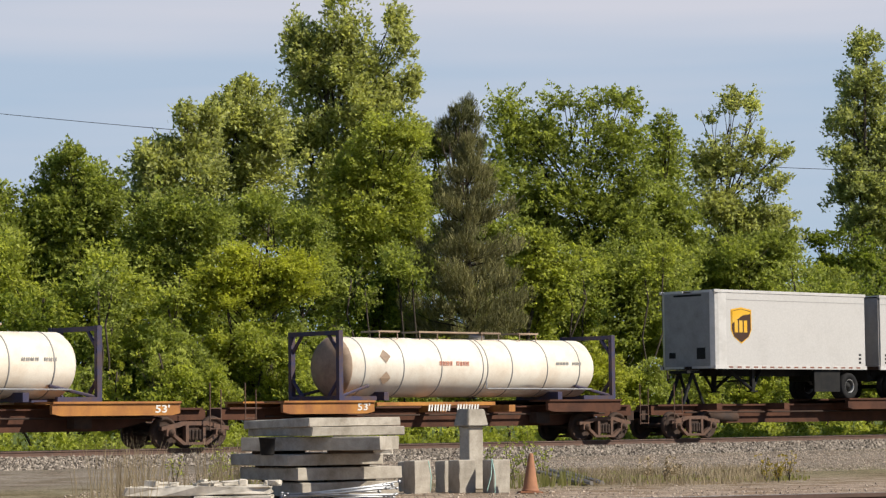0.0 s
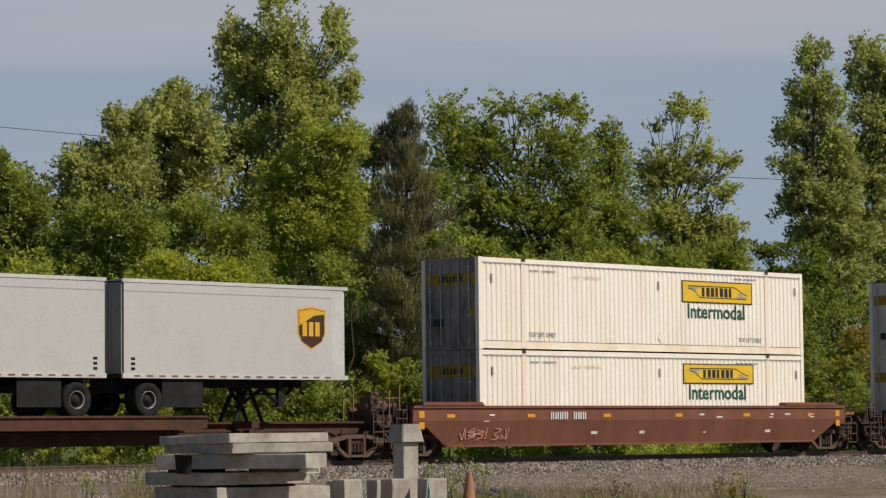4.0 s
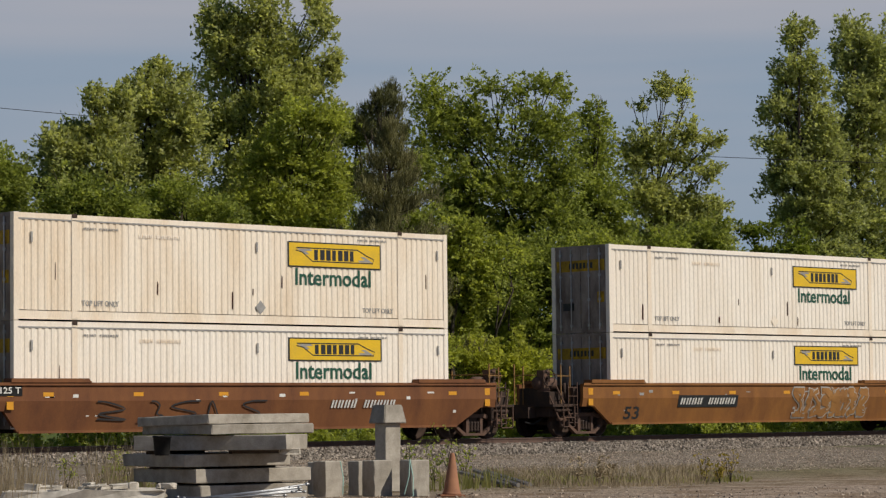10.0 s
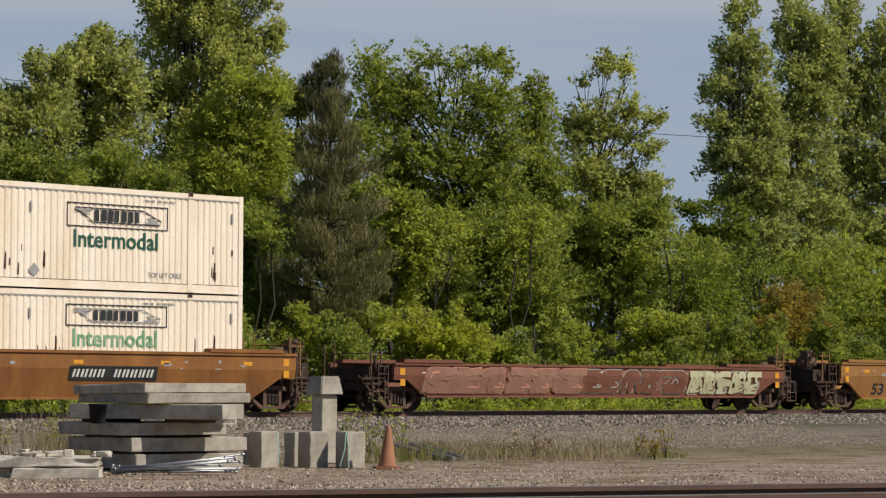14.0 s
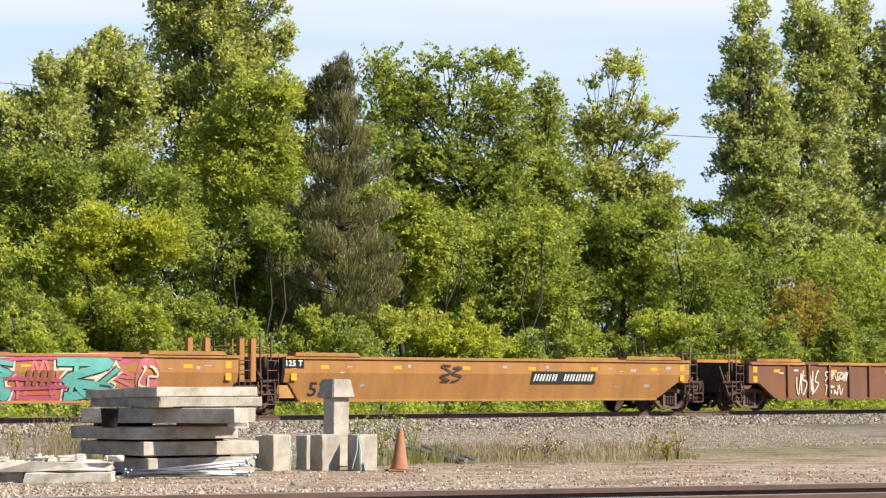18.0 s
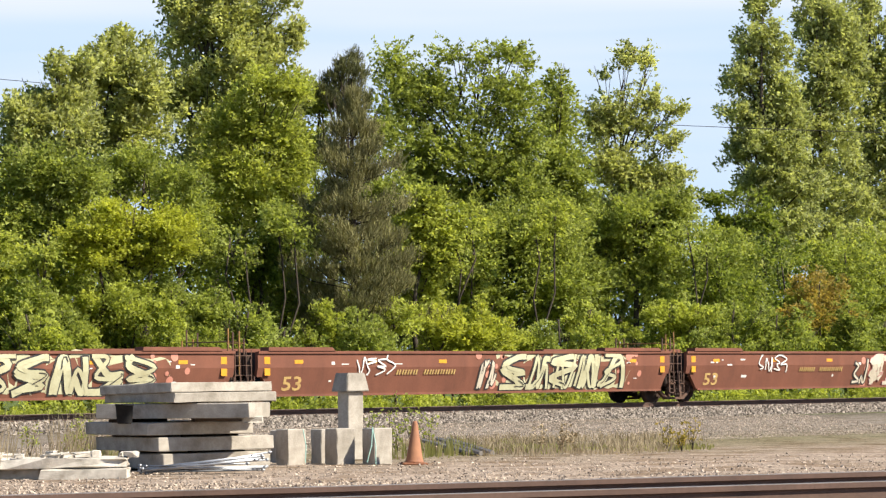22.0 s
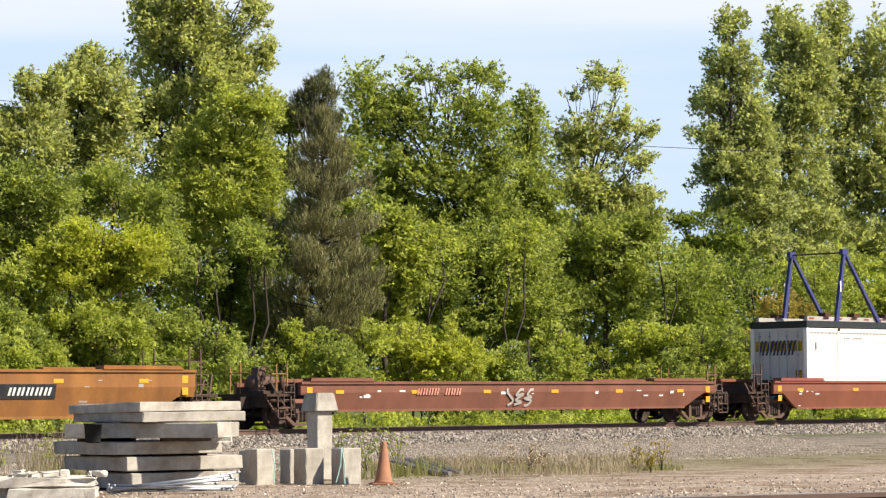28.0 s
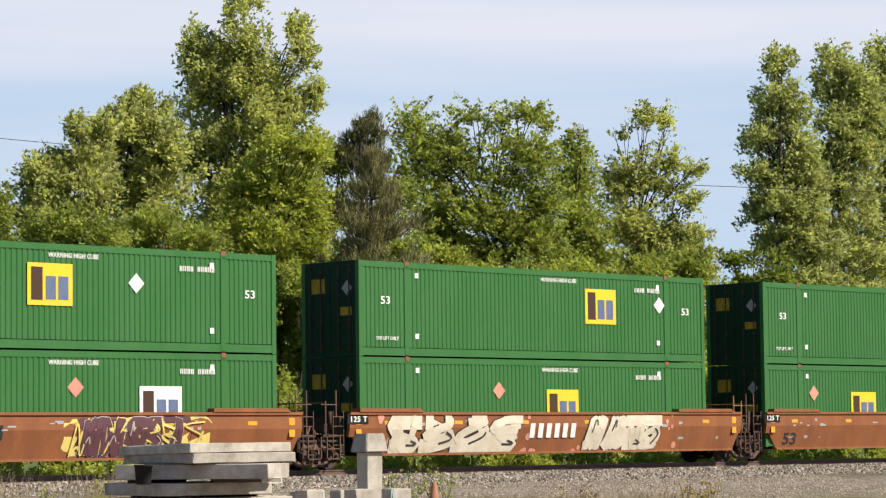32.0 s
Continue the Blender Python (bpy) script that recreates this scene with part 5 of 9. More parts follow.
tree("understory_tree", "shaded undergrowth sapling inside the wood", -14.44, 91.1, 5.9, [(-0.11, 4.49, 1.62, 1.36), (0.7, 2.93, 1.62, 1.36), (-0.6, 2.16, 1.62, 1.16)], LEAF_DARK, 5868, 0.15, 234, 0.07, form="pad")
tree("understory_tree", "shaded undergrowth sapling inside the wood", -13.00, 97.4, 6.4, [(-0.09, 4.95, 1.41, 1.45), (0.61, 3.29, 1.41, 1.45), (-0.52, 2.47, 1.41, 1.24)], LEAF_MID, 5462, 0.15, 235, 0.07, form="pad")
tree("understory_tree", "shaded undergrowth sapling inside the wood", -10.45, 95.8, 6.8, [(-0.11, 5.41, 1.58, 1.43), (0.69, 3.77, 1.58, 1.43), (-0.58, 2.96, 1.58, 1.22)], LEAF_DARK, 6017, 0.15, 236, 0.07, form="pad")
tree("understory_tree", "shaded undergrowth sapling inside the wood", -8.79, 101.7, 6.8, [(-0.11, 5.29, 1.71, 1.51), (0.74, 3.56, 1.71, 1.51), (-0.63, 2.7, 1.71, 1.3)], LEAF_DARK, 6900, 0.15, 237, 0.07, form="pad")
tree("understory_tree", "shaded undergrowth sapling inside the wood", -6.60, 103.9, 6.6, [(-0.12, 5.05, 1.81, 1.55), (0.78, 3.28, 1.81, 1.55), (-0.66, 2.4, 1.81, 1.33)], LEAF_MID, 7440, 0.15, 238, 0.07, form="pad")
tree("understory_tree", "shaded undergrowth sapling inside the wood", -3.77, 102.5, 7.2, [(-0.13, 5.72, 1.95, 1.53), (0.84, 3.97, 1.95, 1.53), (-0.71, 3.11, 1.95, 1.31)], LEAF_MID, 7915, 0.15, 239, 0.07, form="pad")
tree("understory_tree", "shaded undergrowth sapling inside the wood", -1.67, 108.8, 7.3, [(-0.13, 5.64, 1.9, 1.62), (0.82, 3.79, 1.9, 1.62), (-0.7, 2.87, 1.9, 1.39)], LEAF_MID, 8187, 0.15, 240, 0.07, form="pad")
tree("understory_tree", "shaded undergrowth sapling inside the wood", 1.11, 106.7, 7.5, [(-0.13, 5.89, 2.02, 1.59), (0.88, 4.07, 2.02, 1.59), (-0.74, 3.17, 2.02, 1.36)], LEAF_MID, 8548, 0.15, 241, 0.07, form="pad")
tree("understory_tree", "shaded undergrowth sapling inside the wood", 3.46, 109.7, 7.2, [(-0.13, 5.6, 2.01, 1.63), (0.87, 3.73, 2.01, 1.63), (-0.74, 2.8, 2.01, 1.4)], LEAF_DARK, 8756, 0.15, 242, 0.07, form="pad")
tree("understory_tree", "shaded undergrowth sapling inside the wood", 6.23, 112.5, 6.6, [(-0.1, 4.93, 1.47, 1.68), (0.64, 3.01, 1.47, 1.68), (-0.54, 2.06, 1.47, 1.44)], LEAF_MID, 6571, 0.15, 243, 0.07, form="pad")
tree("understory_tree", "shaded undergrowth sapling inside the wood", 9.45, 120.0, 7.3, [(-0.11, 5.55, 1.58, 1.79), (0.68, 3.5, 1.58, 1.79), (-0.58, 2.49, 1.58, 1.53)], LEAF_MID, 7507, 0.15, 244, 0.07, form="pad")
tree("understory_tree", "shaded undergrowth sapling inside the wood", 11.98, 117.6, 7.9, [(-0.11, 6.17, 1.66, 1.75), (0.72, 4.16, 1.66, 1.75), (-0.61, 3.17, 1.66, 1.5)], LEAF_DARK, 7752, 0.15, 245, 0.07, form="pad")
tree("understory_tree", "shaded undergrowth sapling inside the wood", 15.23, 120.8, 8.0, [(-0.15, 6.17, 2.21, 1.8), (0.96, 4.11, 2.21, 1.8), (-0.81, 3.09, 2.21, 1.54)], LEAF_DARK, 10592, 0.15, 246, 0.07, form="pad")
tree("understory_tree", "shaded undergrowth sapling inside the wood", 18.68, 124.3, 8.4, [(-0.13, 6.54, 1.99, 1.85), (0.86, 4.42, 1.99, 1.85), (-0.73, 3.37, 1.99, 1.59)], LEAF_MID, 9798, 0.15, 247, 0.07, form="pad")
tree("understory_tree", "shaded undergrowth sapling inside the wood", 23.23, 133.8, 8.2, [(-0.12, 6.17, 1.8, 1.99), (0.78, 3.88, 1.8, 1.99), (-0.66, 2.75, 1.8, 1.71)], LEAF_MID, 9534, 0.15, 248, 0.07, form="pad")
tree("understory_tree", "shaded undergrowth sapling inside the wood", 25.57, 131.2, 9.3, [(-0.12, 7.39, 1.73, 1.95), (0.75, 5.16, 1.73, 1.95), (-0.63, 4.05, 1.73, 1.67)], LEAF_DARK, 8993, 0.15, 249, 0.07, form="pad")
# Far trees, their leaf colour kept dark to put in the wood's inner shade.
tree("understory_tree", "shade-darkened tree far inside the wood", -24.17, 103.2, 7.8, [(-0.29, 6.3, 2.42, 1.54), (1.02, 4.32, 2.42, 1.54), (-0.73, 3.01, 2.63, 1.54)], LEAF_DARK, 6190, 0.26, 350, 0.1, form="pad", scale=1.6)
tree("understory_tree", "shade-darkened tree far inside the wood", -21.44, 106.0, 8.0, [(-0.3, 6.42, 2.48, 1.58), (1.05, 4.39, 2.48, 1.58), (-0.75, 3.04, 2.71, 1.58)], LEAF_DARK, 6529, 0.26, 351, 0.1, form="pad", scale=1.6)
tree("understory_tree", "shade-darkened tree far inside the wood", -18.55, 108.9, 8.2, [(-0.31, 6.55, 2.55, 1.62), (1.08, 4.46, 2.55, 1.62), (-0.77, 3.07, 2.78, 1.62)], LEAF_DARK, 6891, 0.26, 352, 0.1, form="pad", scale=1.6)
tree("understory_tree", "shade-darkened tree far inside the wood", -15.49, 111.9, 8.3, [(-0.32, 6.68, 2.62, 1.67), (1.11, 4.53, 2.62, 1.67), (-0.79, 3.11, 2.86, 1.67)], LEAF_DARK, 7278, 0.26, 353, 0.1, form="pad", scale=1.6)
tree("understory_tree", "shade-darkened tree far inside the wood", -12.27, 115.2, 8.5, [(-0.33, 6.82, 2.7, 1.72), (1.14, 4.61, 2.7, 1.72), (-0.82, 3.15, 2.94, 1.72)], LEAF_DARK, 7712, 0.26, 354, 0.1, form="pad", scale=1.6)
tree("understory_tree", "shade-darkened tree far inside the wood", -8.85, 118.6, 8.7, [(-0.34, 6.97, 2.78, 1.77), (1.18, 4.69, 2.78, 1.77), (-0.84, 3.18, 3.03, 1.77)], LEAF_DARK, 8175, 0.26, 355, 0.1, form="pad", scale=1.6)
tree("understory_tree", "shade-darkened tree far inside the wood", -5.22, 122.3, 8.9, [(-0.35, 7.13, 2.86, 1.82), (1.21, 4.78, 2.86, 1.82), (-0.87, 3.23, 3.12, 1.82)], LEAF_DARK, 8692, 0.26, 356, 0.1, form="pad", scale=1.6)
tree("understory_tree", "shade-darkened tree far inside the wood", -1.36, 126.1, 9.2, [(-0.36, 7.29, 2.95, 1.88), (1.25, 4.87, 2.95, 1.88), (-0.89, 3.27, 3.22, 1.88)], LEAF_DARK, 9242, 0.26, 357, 0.1, form="pad", scale=1.6)
tree("understory_tree", "shade-darkened tree far inside the wood", 2.75, 130.3, 9.4, [(-0.37, 7.47, 3.05, 1.94), (1.29, 4.97, 3.05, 1.94), (-0.92, 3.32, 3.33, 1.94)], LEAF_DARK, 9868, 0.26, 358, 0.1, form="pad", scale=1.6)
tree("understory_tree", "shade-darkened tree far inside the wood", 7.15, 134.7, 9.7, [(-0.38, 7.66, 3.15, 2.01), (1.34, 5.07, 3.15, 2.01), (-0.96, 3.36, 3.44, 2.01)], LEAF_DARK, 10545, 0.26, 359, 0.1, form="pad", scale=1.6)
tree("understory_tree", "shade-darkened tree far inside the wood", 11.84, 139.4, 9.9, [(-0.4, 7.86, 3.26, 2.08), (1.38, 5.18, 3.26, 2.08), (-0.99, 3.42, 3.56, 2.08)], LEAF_DARK, 11293, 0.26, 360, 0.1, form="pad", scale=1.6)
tree("understory_tree", "shade-darkened tree far inside the wood", 16.88, 144.4, 10.2, [(-0.41, 8.08, 3.38, 2.15), (1.43, 5.3, 3.38, 2.15), (-1.02, 3.47, 3.69, 2.15)], LEAF_DARK, 12120, 0.26, 361, 0.1, form="pad", scale=1.6)
tree("understory_tree", "shade-darkened tree far inside the wood", 22.30, 149.9, 10.6, [(-0.43, 8.32, 3.51, 2.23), (1.49, 5.44, 3.51, 2.23), (-1.06, 3.54, 3.83, 2.23)], LEAF_DARK, 13059, 0.26, 362, 0.1, form="pad", scale=1.6)
tree("understory_tree", "shade-darkened tree far inside the wood", 28.14, 155.7, 10.9, [(-0.44, 8.57, 3.64, 2.32), (1.55, 5.57, 3.64, 2.32), (-1.1, 3.6, 3.98, 2.32)], LEAF_DARK, 14090, 0.26, 363, 0.1, form="pad", scale=1.6)

thicket = random.Random(61)
for a, d, h in ((-15.4, 86.6, 5.0), (-13.9, 87.4, 5.4), (-12.5, 86.2, 4.7), (-11.2, 87.8, 5.1), (-9.9, 86.8, 4.6), (-8.5, 88.4, 4.9)):
    lumps = [(thicket.uniform(-1.0, 1.0), h * f, thicket.uniform(0.55, 0.85), thicket.uniform(0.45, 0.7)) for f in (0.9, 0.8, 0.78, 0.66, 0.6, 0.5, 0.42)]
    tree("bush", "tall tangled green shrub at the foot of the wood", a, d, h, lumps, thicket.choice((LEAF_LIGHT, LEAF_MID, LEAF_LIGHT)), 11000, 0.115, thicket.randrange(1000, 9999), 0.05, category="bush", form="low")

# ---- the train ----
MOVERS = []          # (thing, place along the train)


def rider(root, u):
    """A thing of the train: u is its place along the train, x = u when the clip starts."""
    root.matrix_basis = pose(u, TRACK_Y, RAIL_Z)
    MOVERS.append((root, u))
    return root


def truck_parts(root, x, seed=0):
    """A freight truck under a car: side frames with springs and bearing caps, a bolster and two wheelsets."""
    if not TRUCK:
        side = B()
        bars_of_frame = (
            [(-1.22, 0.52), (-0.62, 0.60), (-0.42, 0.66), (0.42, 0.66), (0.62, 0.60), (1.22, 0.52), (1.22, 0.63), (0.66, 0.72), (0.44, 0.78), (-0.44, 0.78), (-0.66, 0.72), (-1.22, 0.63)],
            [(-1.08, 0.56), (-0.96, 0.56), (-0.38, 0.18), (0.38, 0.18), (0.96, 0.56), (1.08, 0.56), (0.46, 0.10), (-0.46, 0.10)],
            [(-0.36, 0.15), (-0.25, 0.15), (-0.25, 0.70), (-0.36, 0.70)],
            [(0.25, 0.15), (0.36, 0.15), (0.36, 0.70), (0.25, 0.70)])
        for k, pts in enumerate(bars_of_frame):
            prism(side, pts, -0.07 - 0.003 * k, 0.07 + 0.003 * k)
        for k in (-0.89, 0.89):
            prism(side, [(k - 0.17, 0.36), (k - 0.10, 0.36), (k - 0.08, 0.50), (k + 0.08, 0.50), (k + 0.10, 0.36), (k + 0.17, 0.36), (k + 0.15, 0.58), (k - 0.15, 0.58)], -0.085, 0.085)
        TRUCK["truck_side_frame"] = mesh_of("truck_side_frame", side, TRUCK_RUST)
        spring = lathe(B(), [(0.058, 0.22), (0.062, 0.29), (0.05, 0.33), (0.062, 0.38), (0.05, 0.43), (0.062, 0.48), (0.055, 0.54)], 8, "z")
        TRUCK["spring"] = mesh_of("spring", spring, STEEL)
        cap = lathe(B(), [(0.02, -0.15), (0.045, -0.15), (0.045, -0.135), (0.085, -0.135), (0.1, -0.09), (0.1, 0.02)], 12, "y")
        TRUCK["bearing_cap"] = mesh_of("bearing_cap", cap, STEEL)
        TRUCK["bolster"] = mesh_of("bolster", box(B(), -0.2, 0.2, -1.0, 1.0, 0.42, 0.72), STEEL)
        w = B()
        for s in (-1, 1):
            lathe(w, [(0.10, 0.69 * s), (0.16, 0.67 * s), (0.16, 0.71 * s), (0.36, 0.715 * s), (0.37, 0.665 * s), (0.488, 0.66 * s), (0.457, 0.70 * s), (0.45, 0.80 * s), (0.38, 0.80 * s), (0.36, 0.745 * s), (0.18, 0.75 * s), (0.16, 0.81 * s), (0.09, 0.82 * s)], 24, "y")
        tube(w, (0, -0.98, 0), (0, 0.98, 0), 0.085, 10)
        TRUCK["wheelset"] = mesh_of("wheelset", w, STEEL)
    t = new("truck")
    t.parent, t.location = root, (x, 0, 0)
    for s in (-1, 1):
        for name, k in (("truck_side_frame", 0), ("spring", -0.2), ("spring", -0.07), ("spring", 0.07), ("spring", 0.2), ("bearing_cap", -0.89), ("bearing_cap", 0.89)):
            ob = part(name, TRUCK[name], None, t)
            ob.location = (k, s * 1.0, 0.457 if name == "bearing_cap" else 0)
            if s > 0:
                ob.rotation_euler = (0, 0, math.pi)
    part("bolster", TRUCK["bolster"], None, t)
    for k in (-0.89, 0.89):
        ws = part("wheelset", TRUCK["wheelset"], None, t)
        ws.location = (k, 0, 0.457)
        WHEELS.append((ws, root))
    return t


TRUCK, WHEELS = {}, []


def ladder(x, y, z0, z1, w=0.4, n=4):
    bm = B()
    for s in (0, w):
        tube(bm, (x + s, y, z0), (x + s, y, z1), 0.018, 6)
    for k in range(n):
        z = z0 + (z1 - z0) * (k + 0.4) / n
        tube(bm, (x, y, z), (x + w, y, z), 0.014, 6)
    return bm


def end_gear(root, x, way, top, paint_mat, posts=2, brake=False, seed=0):
    """What stands at a car's end: walkway, ladder, grab posts, brake rigging, coupler. way: +1 when the end faces +x."""
    rng = random.Random(seed)
    part("end_platform", box(B(), min(x, x + way * 1.1), max(x, x + way * 1.1), -1.2, 1.2, 0.98, 1.06), STEEL, root, "dark steel end platform")
    sill = B()
    box(sill, min(x - way * 0.6, x + way * 1.35), max(x - way * 0.6, x + way * 1.35), -0.32, 0.32, 0.62, 0.98)
    part("draft_sill", sill, STEEL, root)
    part("ladder", ladder(x + way * 0.35 - 0.2, -1.36, 0.35, top + 0.05, 0.42, 5), TRUCK_RUST, root)
    rail = B()
    for k in range(posts):
        px = x + way * (0.15 + 0.42 * k)
        tube(rail, (px, -1.05, 1.0), (px, -1.05, top + rng.uniform(0.35, 0.7)), 0.03, 6)
        tube(rail, (px, 1.05, 1.0), (px, 1.05, top + rng.uniform(0.35, 0.7)), 0.03, 6)
    tube(rail, (x + way * 0.1, -1.05, top + 0.25), (x + way * 0.75, -1.05, top + 0.25), 0.016, 6)
    tube(rail, (x + way * 0.57, -1.05, top + 0.3), (x + way * 0.57, 1.05, top + 0.3), 0.016, 6)
    part("grab_rail", rail, RAIL_YELLOW if brake or seed % 3 == 0 else TRUCK_RUST, root)
    part("end_bulkhead", box(B(), min(x + way * 0.05, x + way * 0.16), max(x + way * 0.05, x + way * 0.16), -1.22, 1.22, 0.55, top - 0.12), STEEL, root)
    under = B()
    box(under, min(x - way * 0.1, x + way * 1.0), max(x - way * 0.1, x + way * 1.0), -0.95, 0.95, 0.66, 0.975)
    part("draft_gear_box", under, STEEL, root)
    for k in range(2):
        part("brake_rod", tube(B(), (x + way * (0.2 + 0.5 * k), -1.2, rng.uniform(0.35, 0.6)), (x + way * (0.75 + 0.3 * k), -1.0, rng.uniform(1.0, top)), 0.035, 6), TRUCK_RUST, root)
    step_bm = B()
    for z in (0.32, 0.62):
        box(step_bm, min(x + way * 0.3, x + way * 0.85), max(x + way * 0.3, x + way * 0.85), -1.42, -1.25, z, z + 0.03)
    for k in (0.3, 0.82):
        box(step_bm, min(x + way * k, x + way * (k + 0.03)), max(x + way * k, x + way * (k + 0.03)), -1.42, -1.38, 0.32, 1.0)
    part("side_step", step_bm, TRUCK_RUST, root)
    hose = B()
    pts = [(x + way * 0.6, -0.5, 0.9), (x + way * 1.0, -0.5, 0.55), (x + way * 1.3, -0.45, 0.42), (x + way * 1.6, -0.4, 0.5)]
    for a, b in zip(pts, pts[1:]):
        tube(hose, a, b, 0.025, 6)
    part("air_hose", hose, RUBBER, root)
    gear = B()
    box(gear, min(x, x + way * 0.5), max(x, x + way * 0.5), -0.9, -0.45, 1.06, 1.38)
    tube(gear, (x + way * 0.3, -0.95, 1.2), (x + way * 0.3, -0.95, 1.75), 0.05, 8)
    tube(gear, (x + way * 0.1, -1.1, 0.85), (x + way * 0.9, -1.1, 0.85), 0.06, 8)
    part("brake_rigging", gear, STEEL, root)
    if brake:
        tank = lathe(B(), [(0.05, -0.45), (0.2, -0.4), (0.22, -0.3), (0.22, 0.3), (0.2, 0.4), (0.05, 0.45)], 14, "x", (x + way * 0.55, -0.3, top + 0.02))
        part("air_reservoir", tank, TRUCK_RUST, root)
        part("valve_box", box(B(), min(x + way * 0.2, x + way * 1.0), max(x + way * 0.2, x + way * 1.0), -0.95, -0.1, 1.06, top - 0.25), STEEL, root)
        w = B()
        bx = x + way * 0.75
        for k in range(12):
            a, b = k * math.tau / 12, (k + 1) * math.tau / 12
            tube(w, (bx + 0.28 * math.cos(a), -0.7, top + 0.2 + 0.28 * math.sin(a)), (bx + 0.28 * math.cos(b), -0.7, top + 0.2 + 0.28 * math.sin(b)), 0.022, 5)
        for k in range(3):
            a = k * math.tau / 3
            tube(w, (bx, -0.7, top + 0.2), (bx + 0.28 * math.cos(a), -0.7, top + 0.2 + 0.28 * math.sin(a)), 0.018, 5)
        tube(w, (bx, -0.72, top + 0.2), (bx, -0.4, top + 0.2), 0.05, 8)
        part("hand_brake_wheel", w, STEEL, root)
        part("brake_stand", box(B(), min(bx - 0.15, bx + 0.15), max(bx - 0.15, bx + 0.15), -0.6, -0.3, 1.0, top + 0.45), TRUCK_RUST, root)


def coupler(root, x, way):
    c = B()
    box(c, min(x, x + way * 0.75), max(x, x + way * 0.75), -0.12, 0.12, 0.72, 0.92)
    prism(c, [(x + way * 0.7, -0.2), (x + way * 1.0, -0.16), (x + way * 1.02, 0.02), (x + way * 0.85, 0.05), (x + way * 0.9, 0.2), (x + way * 0.68, 0.2)], 0.66, 0.98, "z")
    part("coupler", c, STEEL, root)


SIDE_Y, LEAN = -1.50, 0.25     # the cars' sides, and how their lower half leans in


def blob_letter(rng, x, z, w, h):
    """The outline of one fat sprayed letter."""
    kind, n = rng.randrange(4), 18
    pts = []
    for k in range(n):
        a = k * math.tau / n
        r = 1 + 0.16 * math.sin((2 + kind) * a + rng.uniform(0, 6)) + rng.uniform(-0.1, 0.1)
        ex = math.copysign(abs(math.cos(a)) ** 0.55, math.cos(a))
        ez = math.copysign(abs(math.sin(a)) ** 0.55, math.sin(a))
        pts.append((x + w * (0.5 + 0.5 * ex * r), z + h * (0.5 + 0.5 * ez * min(r, 1.02))))
    return pts


def flat(bm, pts, y):
    f = bm.faces.new([bm.verts.new((x, y, z)) for x, z in pts])
    f.normal_update()
    if f.normal.y > 0:
        f.normal_flip()


def ribbon(bm, pts, w, y):
    """A brush stroke of even width along points (x, z), in one strip with mitred bends."""
    n, left, right = len(pts), [], []
    for i in range(n):
        ax, az = pts[max(i - 1, 0)]
        bx, bz = pts[min(i + 1, n - 1)]
        d = math.hypot(bx - ax, bz - az) or 1
        nx, nz = -(bz - az) / d * w / 2, (bx - ax) / d * w / 2
        ex, ez = ((bx - ax) / d * w * 0.4, (bz - az) / d * w * 0.4) if i == n - 1 else ((ax - bx) / d * w * 0.4, (az - bz) / d * w * 0.4) if i == 0 else (0, 0)
        px, pz = pts[i]
        yy = y - 0.0002 * i
        left.append(bm.verts.new((px + nx + ex, yy, pz + nz + ez)))
        right.append(bm.verts.new((px - nx + ex, yy, pz - nz + ez)))
    for i in range(n - 1):
        f = bm.faces.new((left[i], left[i + 1], right[i + 1], right[i]))
        f.normal_update()
        if f.normal.y > 0:
            f.normal_flip()


def swirl(rng):
    """A wild bending stroke in a unit box: an abstract sprayed form, no letter."""
    n = rng.randint(4, 6)
    k = [(0.08 + 0.84 * (i % 2 if rng.random() < 0.75 else rng.random()) + rng.uniform(-0.08, 0.08), (i / (n - 1)) * 0.9 + 0.05 + rng.uniform(-0.16, 0.16)) for i in range(n)]
    if rng.random() < 0.4:
        k = [(z, x) for x, z in k]
    k = [k[0]] + k + [k[-1]]
    pts = []
    for p0, p1, p2, p3 in zip(k, k[1:], k[2:], k[3:]):
        for j in range(6):
            f = j / 6
            pts.append(tuple(0.5 * (2 * p1[c] + (p2[c] - p0[c]) * f + (2 * p0[c] - 5 * p1[c] + 4 * p2[c] - p3[c]) * f * f + (3 * p1[c] - p0[c] - 3 * p2[c] + p3[c]) * f ** 3) for c in (0, 1)))
    pts.append(k[-1])
    return [(min(1, max(0, x)), min(1, max(0, z))) for x, z in pts]


